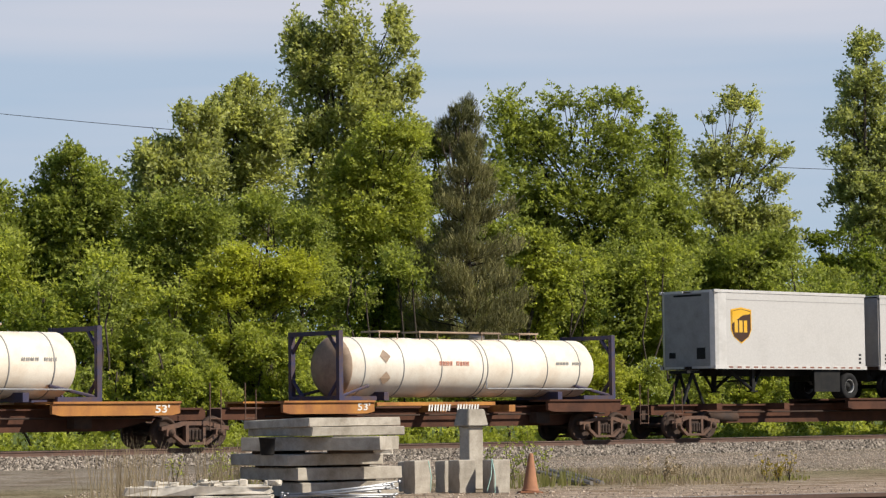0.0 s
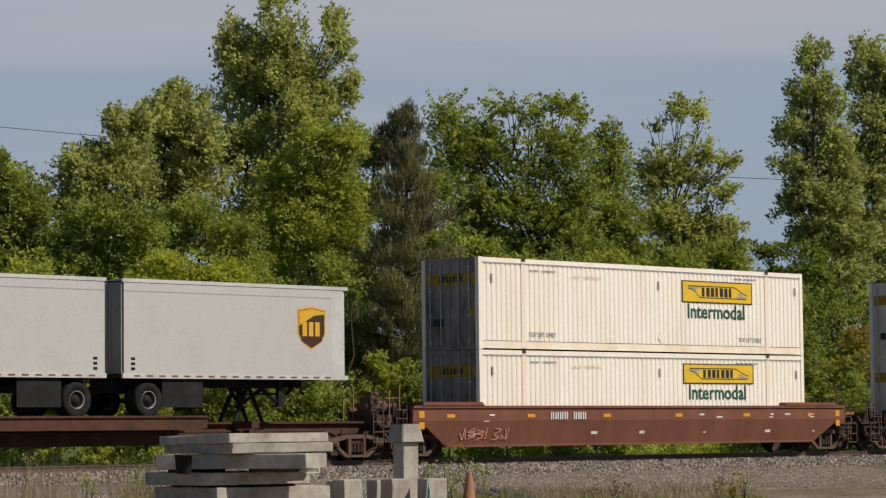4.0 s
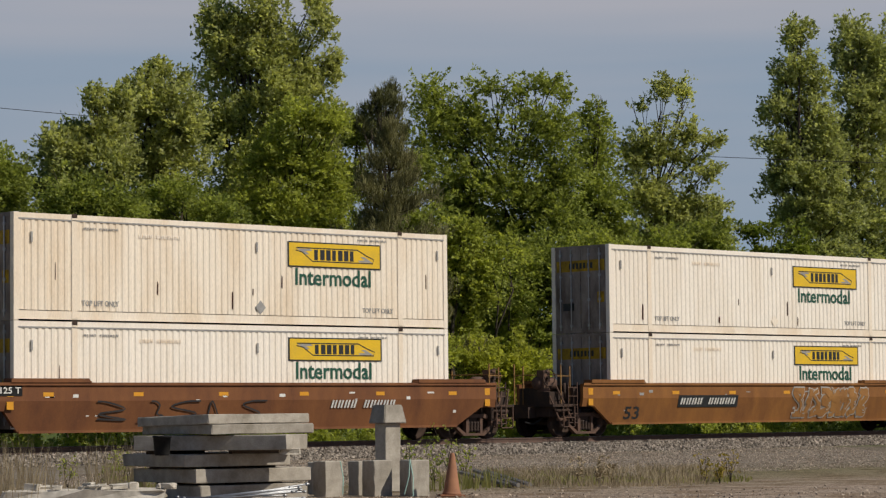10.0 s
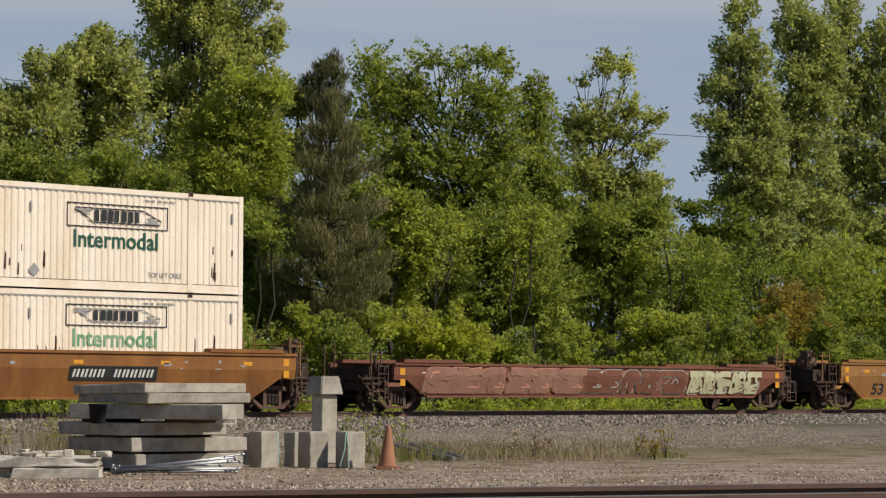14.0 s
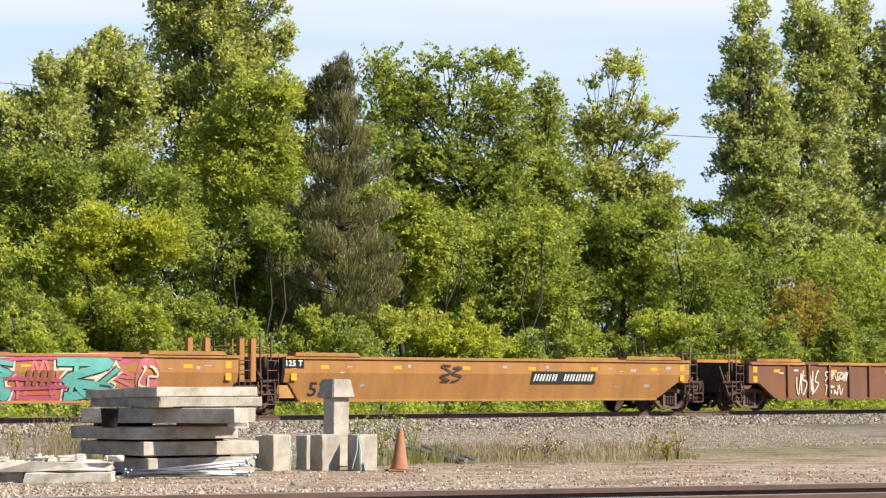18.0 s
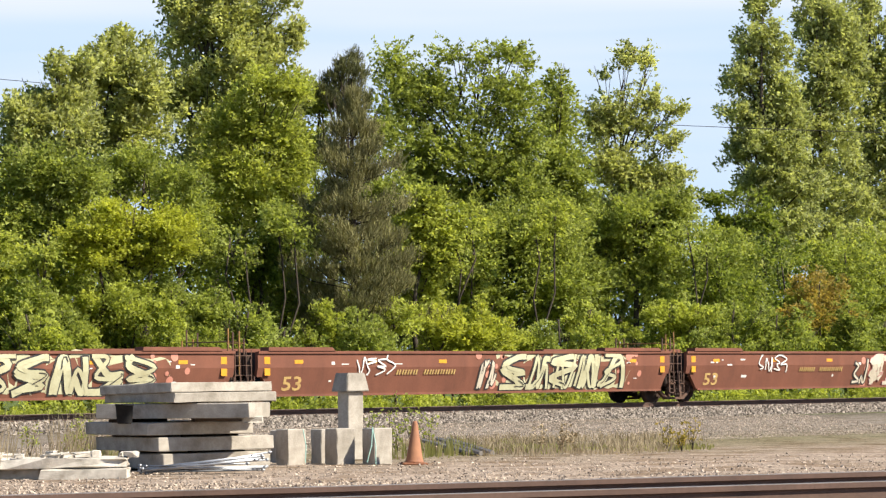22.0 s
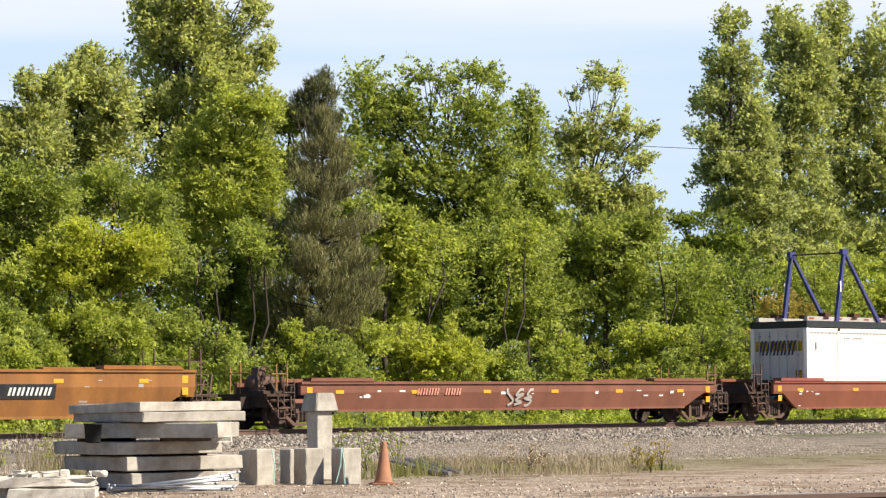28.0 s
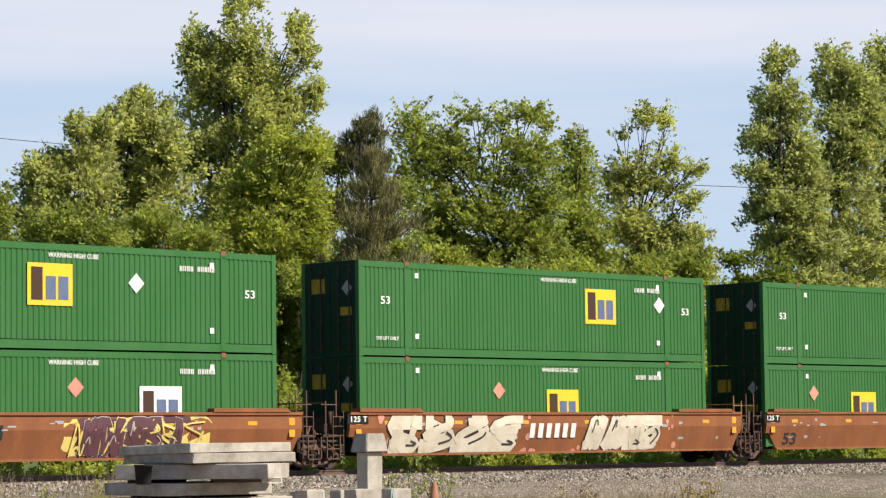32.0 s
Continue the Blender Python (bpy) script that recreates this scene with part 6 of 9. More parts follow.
def graffiti(root, x0, x1, z0, z1, n, fill, edge, seed, back=None, back_grow=0.1, dots=None, y=None, thick=0.34, line=False, edge_w=0.10, halo=None):
    """A sprayed piece: a cloud behind, fat letter strokes with an outline, loose dots round them. line: thin strokes alone."""
    rng = random.Random(seed)
    y = SIDE_Y if y is None else y
    if back:
        k = max(4, int((x1 - x0) / 0.6))
        for i in range(k):
            w = (x1 - x0) / k
            bm = B()
            flat(bm, blob_letter(rng, x0 + (i - 0.3) * w, z0 - back_grow + rng.uniform(0, 0.1), w * 1.6, (z1 - z0) + 2 * back_grow - rng.uniform(0, 0.2)), y - 0.003 - 0.0015 * (i % 3))
            part("graffiti_cloud", bm, back, root)
    if dots:
        for i in range(int((x1 - x0) * 3)):
            cx, cz, r = rng.choice((x0 - 0.3, x1 + 0.2)) + rng.uniform(-0.7, 0.7), rng.uniform(z0, z1), rng.uniform(0.05, 0.17)
            bm = B()
            flat(bm, [(cx + r * math.cos(a * math.tau / 10), min(z1, max(z0, cz + r * math.sin(a * math.tau / 10)))) for a in range(10)], y - 0.008 - 0.001 * (i % 7))
            part("graffiti_dot", bm, dots, root)
    w = (x1 - x0) / n
    for i in range(n):
        sx, lean = w * rng.uniform(0.85, 1.05), rng.uniform(-0.12, 0.16)
        outline, body, shine = B(), B(), B()
        for j in range(2 if not line else 1):
            pts = swirl(rng)
            t = (w * thick if not line else thick) * (1 if j == 0 else 0.6)
            lim = 0.5 * t + (0.05 if edge else 0)
            pts = [(x0 + i * w + (px + lean * pz) * sx, min(z1 - lim, max(z0 + lim, z0 + (z1 - z0) * pz))) for px, pz in pts]
            if halo:
                bm = B()
                ribbon(bm, pts, t + edge_w + 0.16, y - 0.010 - 0.003 * j)
                part("graffiti_halo", bm, halo, root)
            if edge:
                ribbon(outline, pts, t + edge_w, y - 0.016 - 0.008 * j)
            ribbon(body, pts, t, y - 0.034 - 0.008 * j)
            if edge and j == 0:
                ribbon(shine, [(px + 0.03, pz + 0.02) for px, pz in pts[3:9]], t * 0.16, y - 0.052)
        if edge:
            part("graffiti_outline", outline, edge, root)
            part("graffiti_shine", shine, edge, root)
        else:
            outline.free()
            shine.free()
        part("graffiti_letter", body, fill, root)


def bar_row(root, x, z, width, height, n, material, seed=0, y=None, slant=0.0, label=""):
    """A name or mark as a row of plain bars, each a part of its own."""
    w = width / n
    y = SIDE_Y - 0.006 if y is None else y
    for i in range(n):
        a, b, s = x + i * w, x + (i + 0.58) * w, slant * height
        part("brand_bar", prism(B(), [(a, z), (b, z), (b + s, z + height), (a + s, z + height)], y, y - 0.005), material, root, label)


def well_car(u0, u1, paint_mat, label, top=1.72, bottom=0.40, left="joint", right="joint", ribs=0, seed=0, group="intermodal well cars", walkway=None, loaded=True, mark=True, number="53", tag125=True):
    """One unit of a well car between u0 and u1: deep side sills with raised ends, floor, bulkheads, end gear and a truck at each end."""
    L = u1 - u0
    rng = random.Random(seed)
    root = rider(thing("well_car", label, "rail car", group), u0)
    zb = max(0.98, bottom + 0.5)
    la, lb = (0.2, 0.75) if left == "joint" else (0.6, 1.55)
    ra, rb = (0.1, 0.3) if right == "joint" else (0.6, 1.55)
    mid = top - 0.36 * (top - bottom)
    lean = 0.0 if ribs else LEAN
    root["crease"], root["lean"] = mid, lean
    shape = [(0, mid), (L, mid), (L, zb), (L - ra, zb), (L - rb, bottom), (lb, bottom), (la, zb), (0, zb)]
    for s in (-1, 1):
        side = part("side_sill", prism(B(), [(0, top), (L, top), (L, mid), (0, mid)], s * 1.50, s * 1.38), paint_mat, root)
        bm = prism(B(), shape, s * 1.50, s * 1.38)
        for v in bm.verts:
            v.co.y -= s * lean * (mid - v.co.z)
        part("lower_panel", bm, paint_mat, side)
        lip = B()
        box(lip, 0, L, min(s * 1.50, s * 1.55), max(s * 1.50, s * 1.55), top - 0.06, top + 0.02)
        part("sill_flange", lip, paint_mat, side)
        low = s * (1.50 - lean * (mid - bottom))
        part("bottom_flange", box(B(), lb, L - rb, min(low, low + s * 0.04), max(low, low + s * 0.04), bottom - 0.02, bottom + 0.05), paint_mat, side)
        for a, b in ((0.35, 3.0), (L - 3.4, L - 0.5)):
            guides = B()
            prism(guides, [(a, top + 0.021), (b, top + 0.021), (b - 0.12, top + 0.13), (a + 0.02, top + 0.13)], s * 1.58, s * 1.20)
            part("loading_guide", guides, walkway or paint_mat, side)
        if ribs:
            for k in range(ribs):
                x = 2.2 + (L - 4.4) * k / (ribs - 1)
                bm = B()
                prism(bm, [(x - 0.04, bottom + 0.05), (x + 0.04, bottom + 0.05), (x + 0.06, top - 0.06), (x - 0.06, top - 0.06)], s * 1.50, s * 1.58)
                part("rib", bm, paint_mat, side)
    floor_bm = B()
    for k in range(7):
        x = 1.8 + (L - 3.6) * k / 6
        box(floor_bm, x - 0.18, x + 0.18, -1.3, 1.3, bottom, bottom + 0.09)
    part("floor_beam", floor_bm, STEEL, root)
    for x in (1.0, L - 1.1):
        part("bulkhead", box(B(), x, x + 0.1, -1.3, 1.3, 0.9, top - 0.02), STEEL, root)
    step = (L - 3.5) / 5
    if "reflector" not in TRUCK:
        TRUCK["reflector"] = mesh_of("reflector", box(B(), -0.17, 0.17, -0.005, 0, -0.055, 0.055), REFLECT)
    for k in range(6):
        part("reflector", TRUCK["reflector"], None, root).location = (1.6 + k * step, SIDE_Y, top - 0.3)
    for x in (0.25, L - 0.5):
        for z in (top - 0.36, top - 0.70):
            part("end_reflector", box(B(), x, x + 0.22, SIDE_Y - 0.006, SIDE_Y, z, z + 0.21), REFLECT, root)
    if mark:
        for k in range(14):
            x = rng.choice((rng.uniform(1.2, 3.4), rng.uniform(L - 4.5, L - 1.2), rng.uniform(4, L - 4)))
            w = rng.uniform(0.08, 0.3)
            zz = top - 0.3 - rng.choice((0, 0.09, 0.18, 0.6))
            part("stencil_mark", box(B(), x, x + w, SIDE_Y - 0.005, SIDE_Y, zz, zz + rng.choice((0.03, 0.05, 0.09))), GREY_MARK if paint_mat in (ORANGE, ORANGE_RED, ORANGE_PALE, YELLOW_CAR) else MARK, root)
    if number:
        words("size_number", number, 0.42, INK if paint_mat in (ORANGE, ORANGE_RED, ORANGE_PALE) else NUMBER_TAN, root, 1.0 if left == "joint" else 2.05, SIDE_Y - 0.005, bottom + 0.16, 0.75)
    if tag125 and left == "joint" and paint_mat is not BROWN:
        plate = part("load_plate", box(B(), -0.1, 0.75, SIDE_Y - 0.012, SIDE_Y - 0.001, top - 0.34, top - 0.05), BLACK, root)
        words("load_mark", "125 T", 0.17, MARK, root, -0.02, SIDE_Y - 0.018, top - 0.27, 0.66)
    for x, way, how in ((0, -1, left), (L, 1, right)):
        end_gear(root, x, way, top, paint_mat, 2, how == "brake", seed + way)
        if how == "joint" and way > 0 and paint_mat is ORANGE_PALE:
            for k in (-1.6, -0.95, 0.35, 0.8):
                part("guide_post", box(B(), x + k - 0.09, x + k + 0.09, -1.25, -1.1, top + 0.02 if k < 0 else 1.0, top + 0.52), paint_mat, root)
        if how == "joint":
            if way > 0:
                truck_parts(root, L + 0.75)
        else:
            truck_parts(root, x - way * 0.55)
            coupler(root, x, way)
    return root


def lean_decals():
    """Markings follow the lower half of a car's side, which leans inwards."""
    for ob in list(bpy.data.objects):
        car = ob.parent
        if car and ob.type == "MESH" and "crease" in car and ob.name.startswith(("graffiti", "size_number", "car_number", "number_patch", "brand_bar", "stencil")):
            me = ob.data = ob.data.copy()
            proud = 0.022 if ob.name.startswith(("car_number", "brand_bar")) else 0.018 if ob.name.startswith("number_patch") else 0.0
            for v in me.vertices:
                v.co.y += car["lean"] * max(0.0, car["crease"] - v.co.z - ob.location.z) - proud


def number_plate(root, x, z, w, dark=True, h=0.26, n=9, seed=0, mat=None):
    """A car's number, as plain slanted bars on a dark patch."""
    if dark:
        part("number_patch", box(B(), x - 0.1, x + w + 0.12, SIDE_Y - 0.004, SIDE_Y, z - 0.07, z + h + 0.07), INK, root, "black patch behind the car number")
    part("car_number", bars(random.Random(seed), x, SIDE_Y - 0.006, z + 0.02, w, h - 0.04, n, 0.36, 0.2), mat or MARK, root)


# ---- containers ----
CL, CW, CH = 16.15, 2.6, 2.9
CONTAINERS = {}


def corrugated(x0, x1, z0, z1, y, s, pitch=0.20, depth=0.022):
    """A side wall folded into upright corrugations. s: the side it faces."""
    bm = B()
    n = max(2, round((x1 - x0) / pitch))
    p = (x1 - x0) / n
    xs = []
    for k in range(n):
        a = x0 + k * p
        xs += [(a, 0), (a + p * 0.46, 0), (a + p * 0.60, depth), (a + p * 0.86, depth)]
    xs.append((x1, 0))
    lo = [bm.verts.new((x, y - s * d, z0)) for x, d in xs]
    hi = [bm.verts.new((x, y - s * d, z1)) for x, d in xs]
    for i in range(len(xs) - 1):
        f = bm.faces.new((lo[i], lo[i + 1], hi[i + 1], hi[i]))
        if s > 0:
            f.normal_flip()
    return bm


def container_shell(kind):
    """A 53-foot container: two corrugated walls, rails, corner and lifting posts, doors with lock rods at the -x end."""
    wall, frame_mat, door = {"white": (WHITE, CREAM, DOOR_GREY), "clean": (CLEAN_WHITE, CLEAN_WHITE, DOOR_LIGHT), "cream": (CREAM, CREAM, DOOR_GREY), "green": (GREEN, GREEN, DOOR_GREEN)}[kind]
    root = thing("shipping_container", "", "container")
    h, posts = CW / 2, (2.0, CL - 2.0)
    for s in (-1, 1):
        y = s * (h - 0.012)
        for a, b in ((0.16, posts[0] - 0.09), (posts[0] + 0.09, posts[1] - 0.09), (posts[1] + 0.09, CL - 0.16)):
            part("side_panel", corrugated(a, b, 0.28, CH - 0.16, y, s, 0.18 if kind == "green" else 0.22), wall, root)
        top = part("top_rail", box(B(), 0.13, CL - 0.13, min(y, y - s * 0.1), max(y, y - s * 0.1), CH - 0.16, CH - 0.01), wall, root)
        part("rail_lip", box(B(), 0.13, CL - 0.13, min(y, y + s * 0.012), max(y, y + s * 0.012), CH - 0.19, CH - 0.15), GREY_MARK if kind != "green" else GREEN, top)
        low = B()
        box(low, 0.13, CL - 0.13, min(y, y - s * 0.12), max(y, y - s * 0.12), 0.03, 0.26)
        box(low, 0.13, CL - 0.13, min(y + s * 0.012, y), max(y + s * 0.012, y), 0.03, 0.07)
        part("bottom_rail", low, frame_mat, root)
        for x in (0.0, CL - 0.16):
            part("corner_post", box(B(), x, x + 0.16, min(s * h, s * (h - 0.16)), max(s * h, s * (h - 0.16)), 0.0, CH), wall, root)
        for x in posts:
            p = part("lifting_post", box(B(), x - 0.09, x + 0.09, min(s * h, s * (h - 0.1)), max(s * h, s * (h - 0.1)), 0.03, CH), frame_mat, root)
            cast = B()
            box(cast, x - 0.085, x + 0.085, min(s * (h + 0.006), s * (h - 0.15)), max(s * (h + 0.006), s * (h - 0.15)), CH - 0.1, CH + 0.02)
            part("corner_casting", cast, STEEL if kind != "green" else RED, p)
    part("roof_panel", box(B(), 0.1, CL - 0.1, -h + 0.1, h - 0.1, CH - 0.05, CH - 0.02), wall, root)
    part("floor_panel", box(B(), 0.1, CL - 0.1, -h + 0.1, h - 0.1, 0.1, 0.16), STEEL, root)
    part("front_wall", box(B(), CL - 0.1, CL - 0.03, -h + 0.16, h - 0.16, 0.03, CH - 0.02), wall, root)
    for s in (-1, 1):
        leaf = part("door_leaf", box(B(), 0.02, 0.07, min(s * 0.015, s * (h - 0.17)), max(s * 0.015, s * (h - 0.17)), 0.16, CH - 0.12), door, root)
        for k in (0.35, 0.78):
            rod = B()
            tube(rod, (-0.02, s * k * (h - 0.17), 0.1), (-0.02, s * k * (h - 0.17), CH - 0.1), 0.022, 6)
            for z in (0.25, 1.1, 1.9, CH - 0.3):
                box(rod, -0.03, 0.02, s * k * (h - 0.17) - 0.05, s * k * (h - 0.17) + 0.05, z - 0.04, z + 0.04)
            part("lock_rod", rod, STEEL if kind == "green" else GALV, leaf)
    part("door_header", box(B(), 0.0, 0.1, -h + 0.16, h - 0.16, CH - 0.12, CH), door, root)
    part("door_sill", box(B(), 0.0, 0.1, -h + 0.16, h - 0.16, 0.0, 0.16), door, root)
    if kind != "green":
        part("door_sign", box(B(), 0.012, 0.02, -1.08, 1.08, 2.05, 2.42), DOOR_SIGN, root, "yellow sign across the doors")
        for k in range(7):
            part("door_sign_bar", box(B(), 0.006, 0.012, -0.55 + k * 0.16, -0.45 + k * 0.16, 2.14, 2.33), INK, root)
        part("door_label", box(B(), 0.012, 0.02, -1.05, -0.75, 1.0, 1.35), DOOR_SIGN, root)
        part("door_plate", box(B(), 0.012, 0.02, 0.3, 0.8, 0.75, 1.0), INK, root)
    else:
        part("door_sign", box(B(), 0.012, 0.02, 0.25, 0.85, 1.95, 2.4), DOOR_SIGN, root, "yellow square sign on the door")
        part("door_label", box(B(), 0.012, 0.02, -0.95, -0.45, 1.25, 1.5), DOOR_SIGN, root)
        dm = B()
        prism(dm, [(-0.75, 1.85), (-0.52, 2.08), (-0.75, 2.31), (-0.98, 2.08)], 0.012, 0.02, "x")
        part("hazard_diamond", dm, GREY_MARK, root)
    return root


def diamond(root, x, z, r, mat, y=None, name="hazard_diamond"):
    y = -CW / 2 - 0.004 if y is None else y
    bm = B()
    prism(bm, [(x, z - r), (x + r, z), (x, z + r), (x - r, z)], y, y + 0.004)
    part(name, bm, mat, root)


def container(kind, u, z, label, sign="yellow", seed=0, group="stacked containers", rust=0, word=None):
    """A container at u along the train with its floor at z above the rail; sign: the panel near its +x end."""
    if kind not in CONTAINERS:
        CONTAINERS[kind] = container_shell(kind)
        root = CONTAINERS[kind]
    else:
        root = copy_thing(CONTAINERS[kind], Matrix())
        for ch in list(root.children):
            if ch.get("decal"):
                for g in list(ch.children_recursive):
                    bpy.data.objects.remove(g)
                bpy.data.objects.remove(ch)
    root["label"], root["group"] = label, group
    rider(root, u)
    root.matrix_basis = pose(u, TRACK_Y, RAIL_Z + z)
    MOVERS[-1] = (root, u, z)
    before = set(root.children)
    rng = random.Random(seed)
    y = -CW / 2
    if kind != "green" and sign != "none":
        a, b, z0, z1 = (9.65, 13.3, 1.50, 2.42) if kind == "clean" else (9.7, 13.3, 1.76, 2.43)
        rise = 0.16 if z < 1 and kind != "clean" else 0.0
        z0, z1 = z0 + rise, z1 + rise * 0.6
        if sign == "yellow":
            part("sign_border", box(B(), a - 0.05, b + 0.05, y - 0.004, y + 0.01, z0 - 0.04, z1 + 0.04), INK, root)
            part("sign_panel", box(B(), a, b, y - 0.008, y - 0.004, z0, z1), SIGN_YELLOW, root, "yellow sign panel")
        else:
            edge = B()
            for c in ((a, b, z0, z0 + 0.03), (a, b, z1 - 0.03, z1), (a, a + 0.03, z0 + 0.03, z1 - 0.03), (b - 0.03, b, z0 + 0.03, z1 - 0.03)):
                box(edge, c[0], c[1], y - 0.006, y + 0.01, c[2], c[3])
            part("sign_outline", edge, INK, root, "thin dark outline of a white sign")
        zc, hw, hh = (z0 + z1) / 2, (b - a) / 2, (z1 - z0) / 2
        bar_w = hw * 0.92 / 7
        for k in range(7):
            x = (a + b) / 2 - hw * 0.46 + k * bar_w
            part("brand_bar", box(B(), x, x + bar_w * (0.74 if k % 3 else 0.6), y - 0.012, y - 0.0085, zc - hh * 0.46, zc + hh * 0.46), INK, root, "plain black bar")
        scroll = [(-0.84, 0.58), (0.5, 0.58), (0.72, 0.05), (0.86, -0.2), (0.84, -0.58), (-0.5, -0.58), (-0.72, 0.2), (-0.86, 0.35)]
        scroll = [((a + b) / 2 + px * hw, zc + pz * hh) for px, pz in scroll]
        line = B()
        ribbon(line, scroll + scroll[:2], 0.035, y - 0.0095)
        part("sign_scroll", line, INK if sign != "pale" else GREY_MARK, root, "thin scroll drawn round the bars")
        for s_x in (-1, 1):
            flour = B()
            prism(flour, [((a + b) / 2 + s_x * hw * p, zc + s_x * hh * q) for p, q in ((-0.84, 0.5), (-0.55, 0.5), (-0.5, 0.36), (-0.66, 0.3), (-0.56, 0.02), (-0.66, 0.0), (-0.76, 0.3))], y - 0.010, y - 0.0085)
            part("sign_flourish", flour, GREY_MARK, root)
        words("wordmark", "Intermodal", 0.54 if kind == "clean" else 0.5, {"yellow": INK_GREEN, "white": INK_GREEN, "pale": INK_PALE}[sign], root, a + (0.55 if kind == "clean" else 0.2), y + 0.006, 1.20 + rise if kind != "clean" else 0.98, 2.5 if kind == "clean" else 3.0)
    last = 60 <= seed < 70
    if kind == "green":
        sx = 10.3 + rng.uniform(-0.2, 0.2) if not isinstance(sign, float) else sign
        part("sign_panel", box(B(), sx, sx + 1.5, y - 0.006, y + 0.012, 1.2 if z > 1 else 0.78, 2.35 if z > 1 else 1.95), MARK if word == "white" else SIGN_YELLOW, root, "square sign panel")
        zb = (1.2 if z > 1 else 0.78)
        for c, d, lo, hi, mat in ((0.12, 0.50, 0.14, 1.04, SHIELD_BROWN), (0.60, 0.94, 0.16, 0.80, LOGO_BLUE), (1.02, 1.36, 0.16, 0.80, LOGO_BLUE)):
            part("brand_block", box(B(), sx + c, sx + d, y - 0.011, y - 0.006, zb + lo, zb + hi), mat, root)
        diamond(root, sx + ((3.7 if z > 1 else -2.2) if last else 2.1), 1.9 if z > 1 or last else 1.0, 0.28, SPRAY_PINK if last and z < 1 else MARK)
        words("clearance_mark", "WARNING HIGH CUBE", 0.13, MARK, root, 8.0, y + 0.006, 2.52, 1.7)
        words("size_number", "53", 0.24, MARK, root, 0.9, y + 0.006, 1.6 if z > 1 else 0.55, 0.38)
        words("size_number", "53", 0.24, MARK, root, CL - 1.2, y + 0.006, 1.6 if z > 1 else 0.55, 0.38)
        part("container_number", bars(rng, CL - 3.6 if last else CL - 1.7, y - 0.004, 2.3, 1.3, 0.15, 10), MARK, root)
        words("lift_mark", "TOP LIFT ONLY", 0.11, MARK, root, 0.7, y + 0.006, 0.5, 0.95)
        for x in (2.35, CL - 2.5):
            for zz in (0.55, 2.42):
                part("stencil", box(B(), x, x + 0.15, y - 0.004, y + 0.012, zz, zz + 0.16), MARK, root)
    else:
        tone = INK if kind == "clean" else GREY_MARK
        words("lift_mark", "TOP LIFT ONLY", 0.15, tone, root, 2.25, y + 0.006, 0.42, 1.25)
        words("lift_mark", "TOP LIFT ONLY", 0.15, tone, root, 12.6, y + 0.006, 0.42, 1.25)
        part("container_number", bars(rng, 2.3, y - 0.004, 2.50, 1.2, 0.06, 11, 0.5), GREY_MARK, root)
        part("container_number", bars(rng, 12.4, y - 0.004, 2.56, 1.2, 0.06, 11, 0.5), GREY_MARK, root)
        part("faint_lettering", bars(rng, 4.2, y - 0.003, 2.35, 1.5, 0.1, 12), CREAM if kind != "cream" else WHITE, root)
        diamond(root, 8.6, 0.5, 0.2, GREY_MARK if kind == "cream" else CREAM)
        vents = B()
        for x in (0.55, CL - 0.45, 8.45):
            box(vents, x, x + 0.06, y - 0.012, y + 0.012, 2.1, 2.38)
        part("vent_cover", vents, GREY_MARK, root)
        if rust:
            bm = B()
            for k in range(rust):
                x = rng.choice((rng.uniform(0.4, 1.8), rng.uniform(3.5, 9.8), rng.uniform(7.5, 10), rng.uniform(14.3, 15.8)))
                zz, w, hh = rng.uniform(0.3, 1.3), rng.uniform(0.012, 0.05), rng.uniform(0.12, 0.5)
                prism(bm, [(x, zz), (x + w, zz - 0.04), (x + w * 1.2, zz + hh * 0.8), (x + w * 0.4, zz + hh)], y - 0.002, y + 0.03)
            part("rust_streak", bm, RUST, root)
    for ch in root.children:
        if ch not in before:
            ch["decal"] = 1
    return root


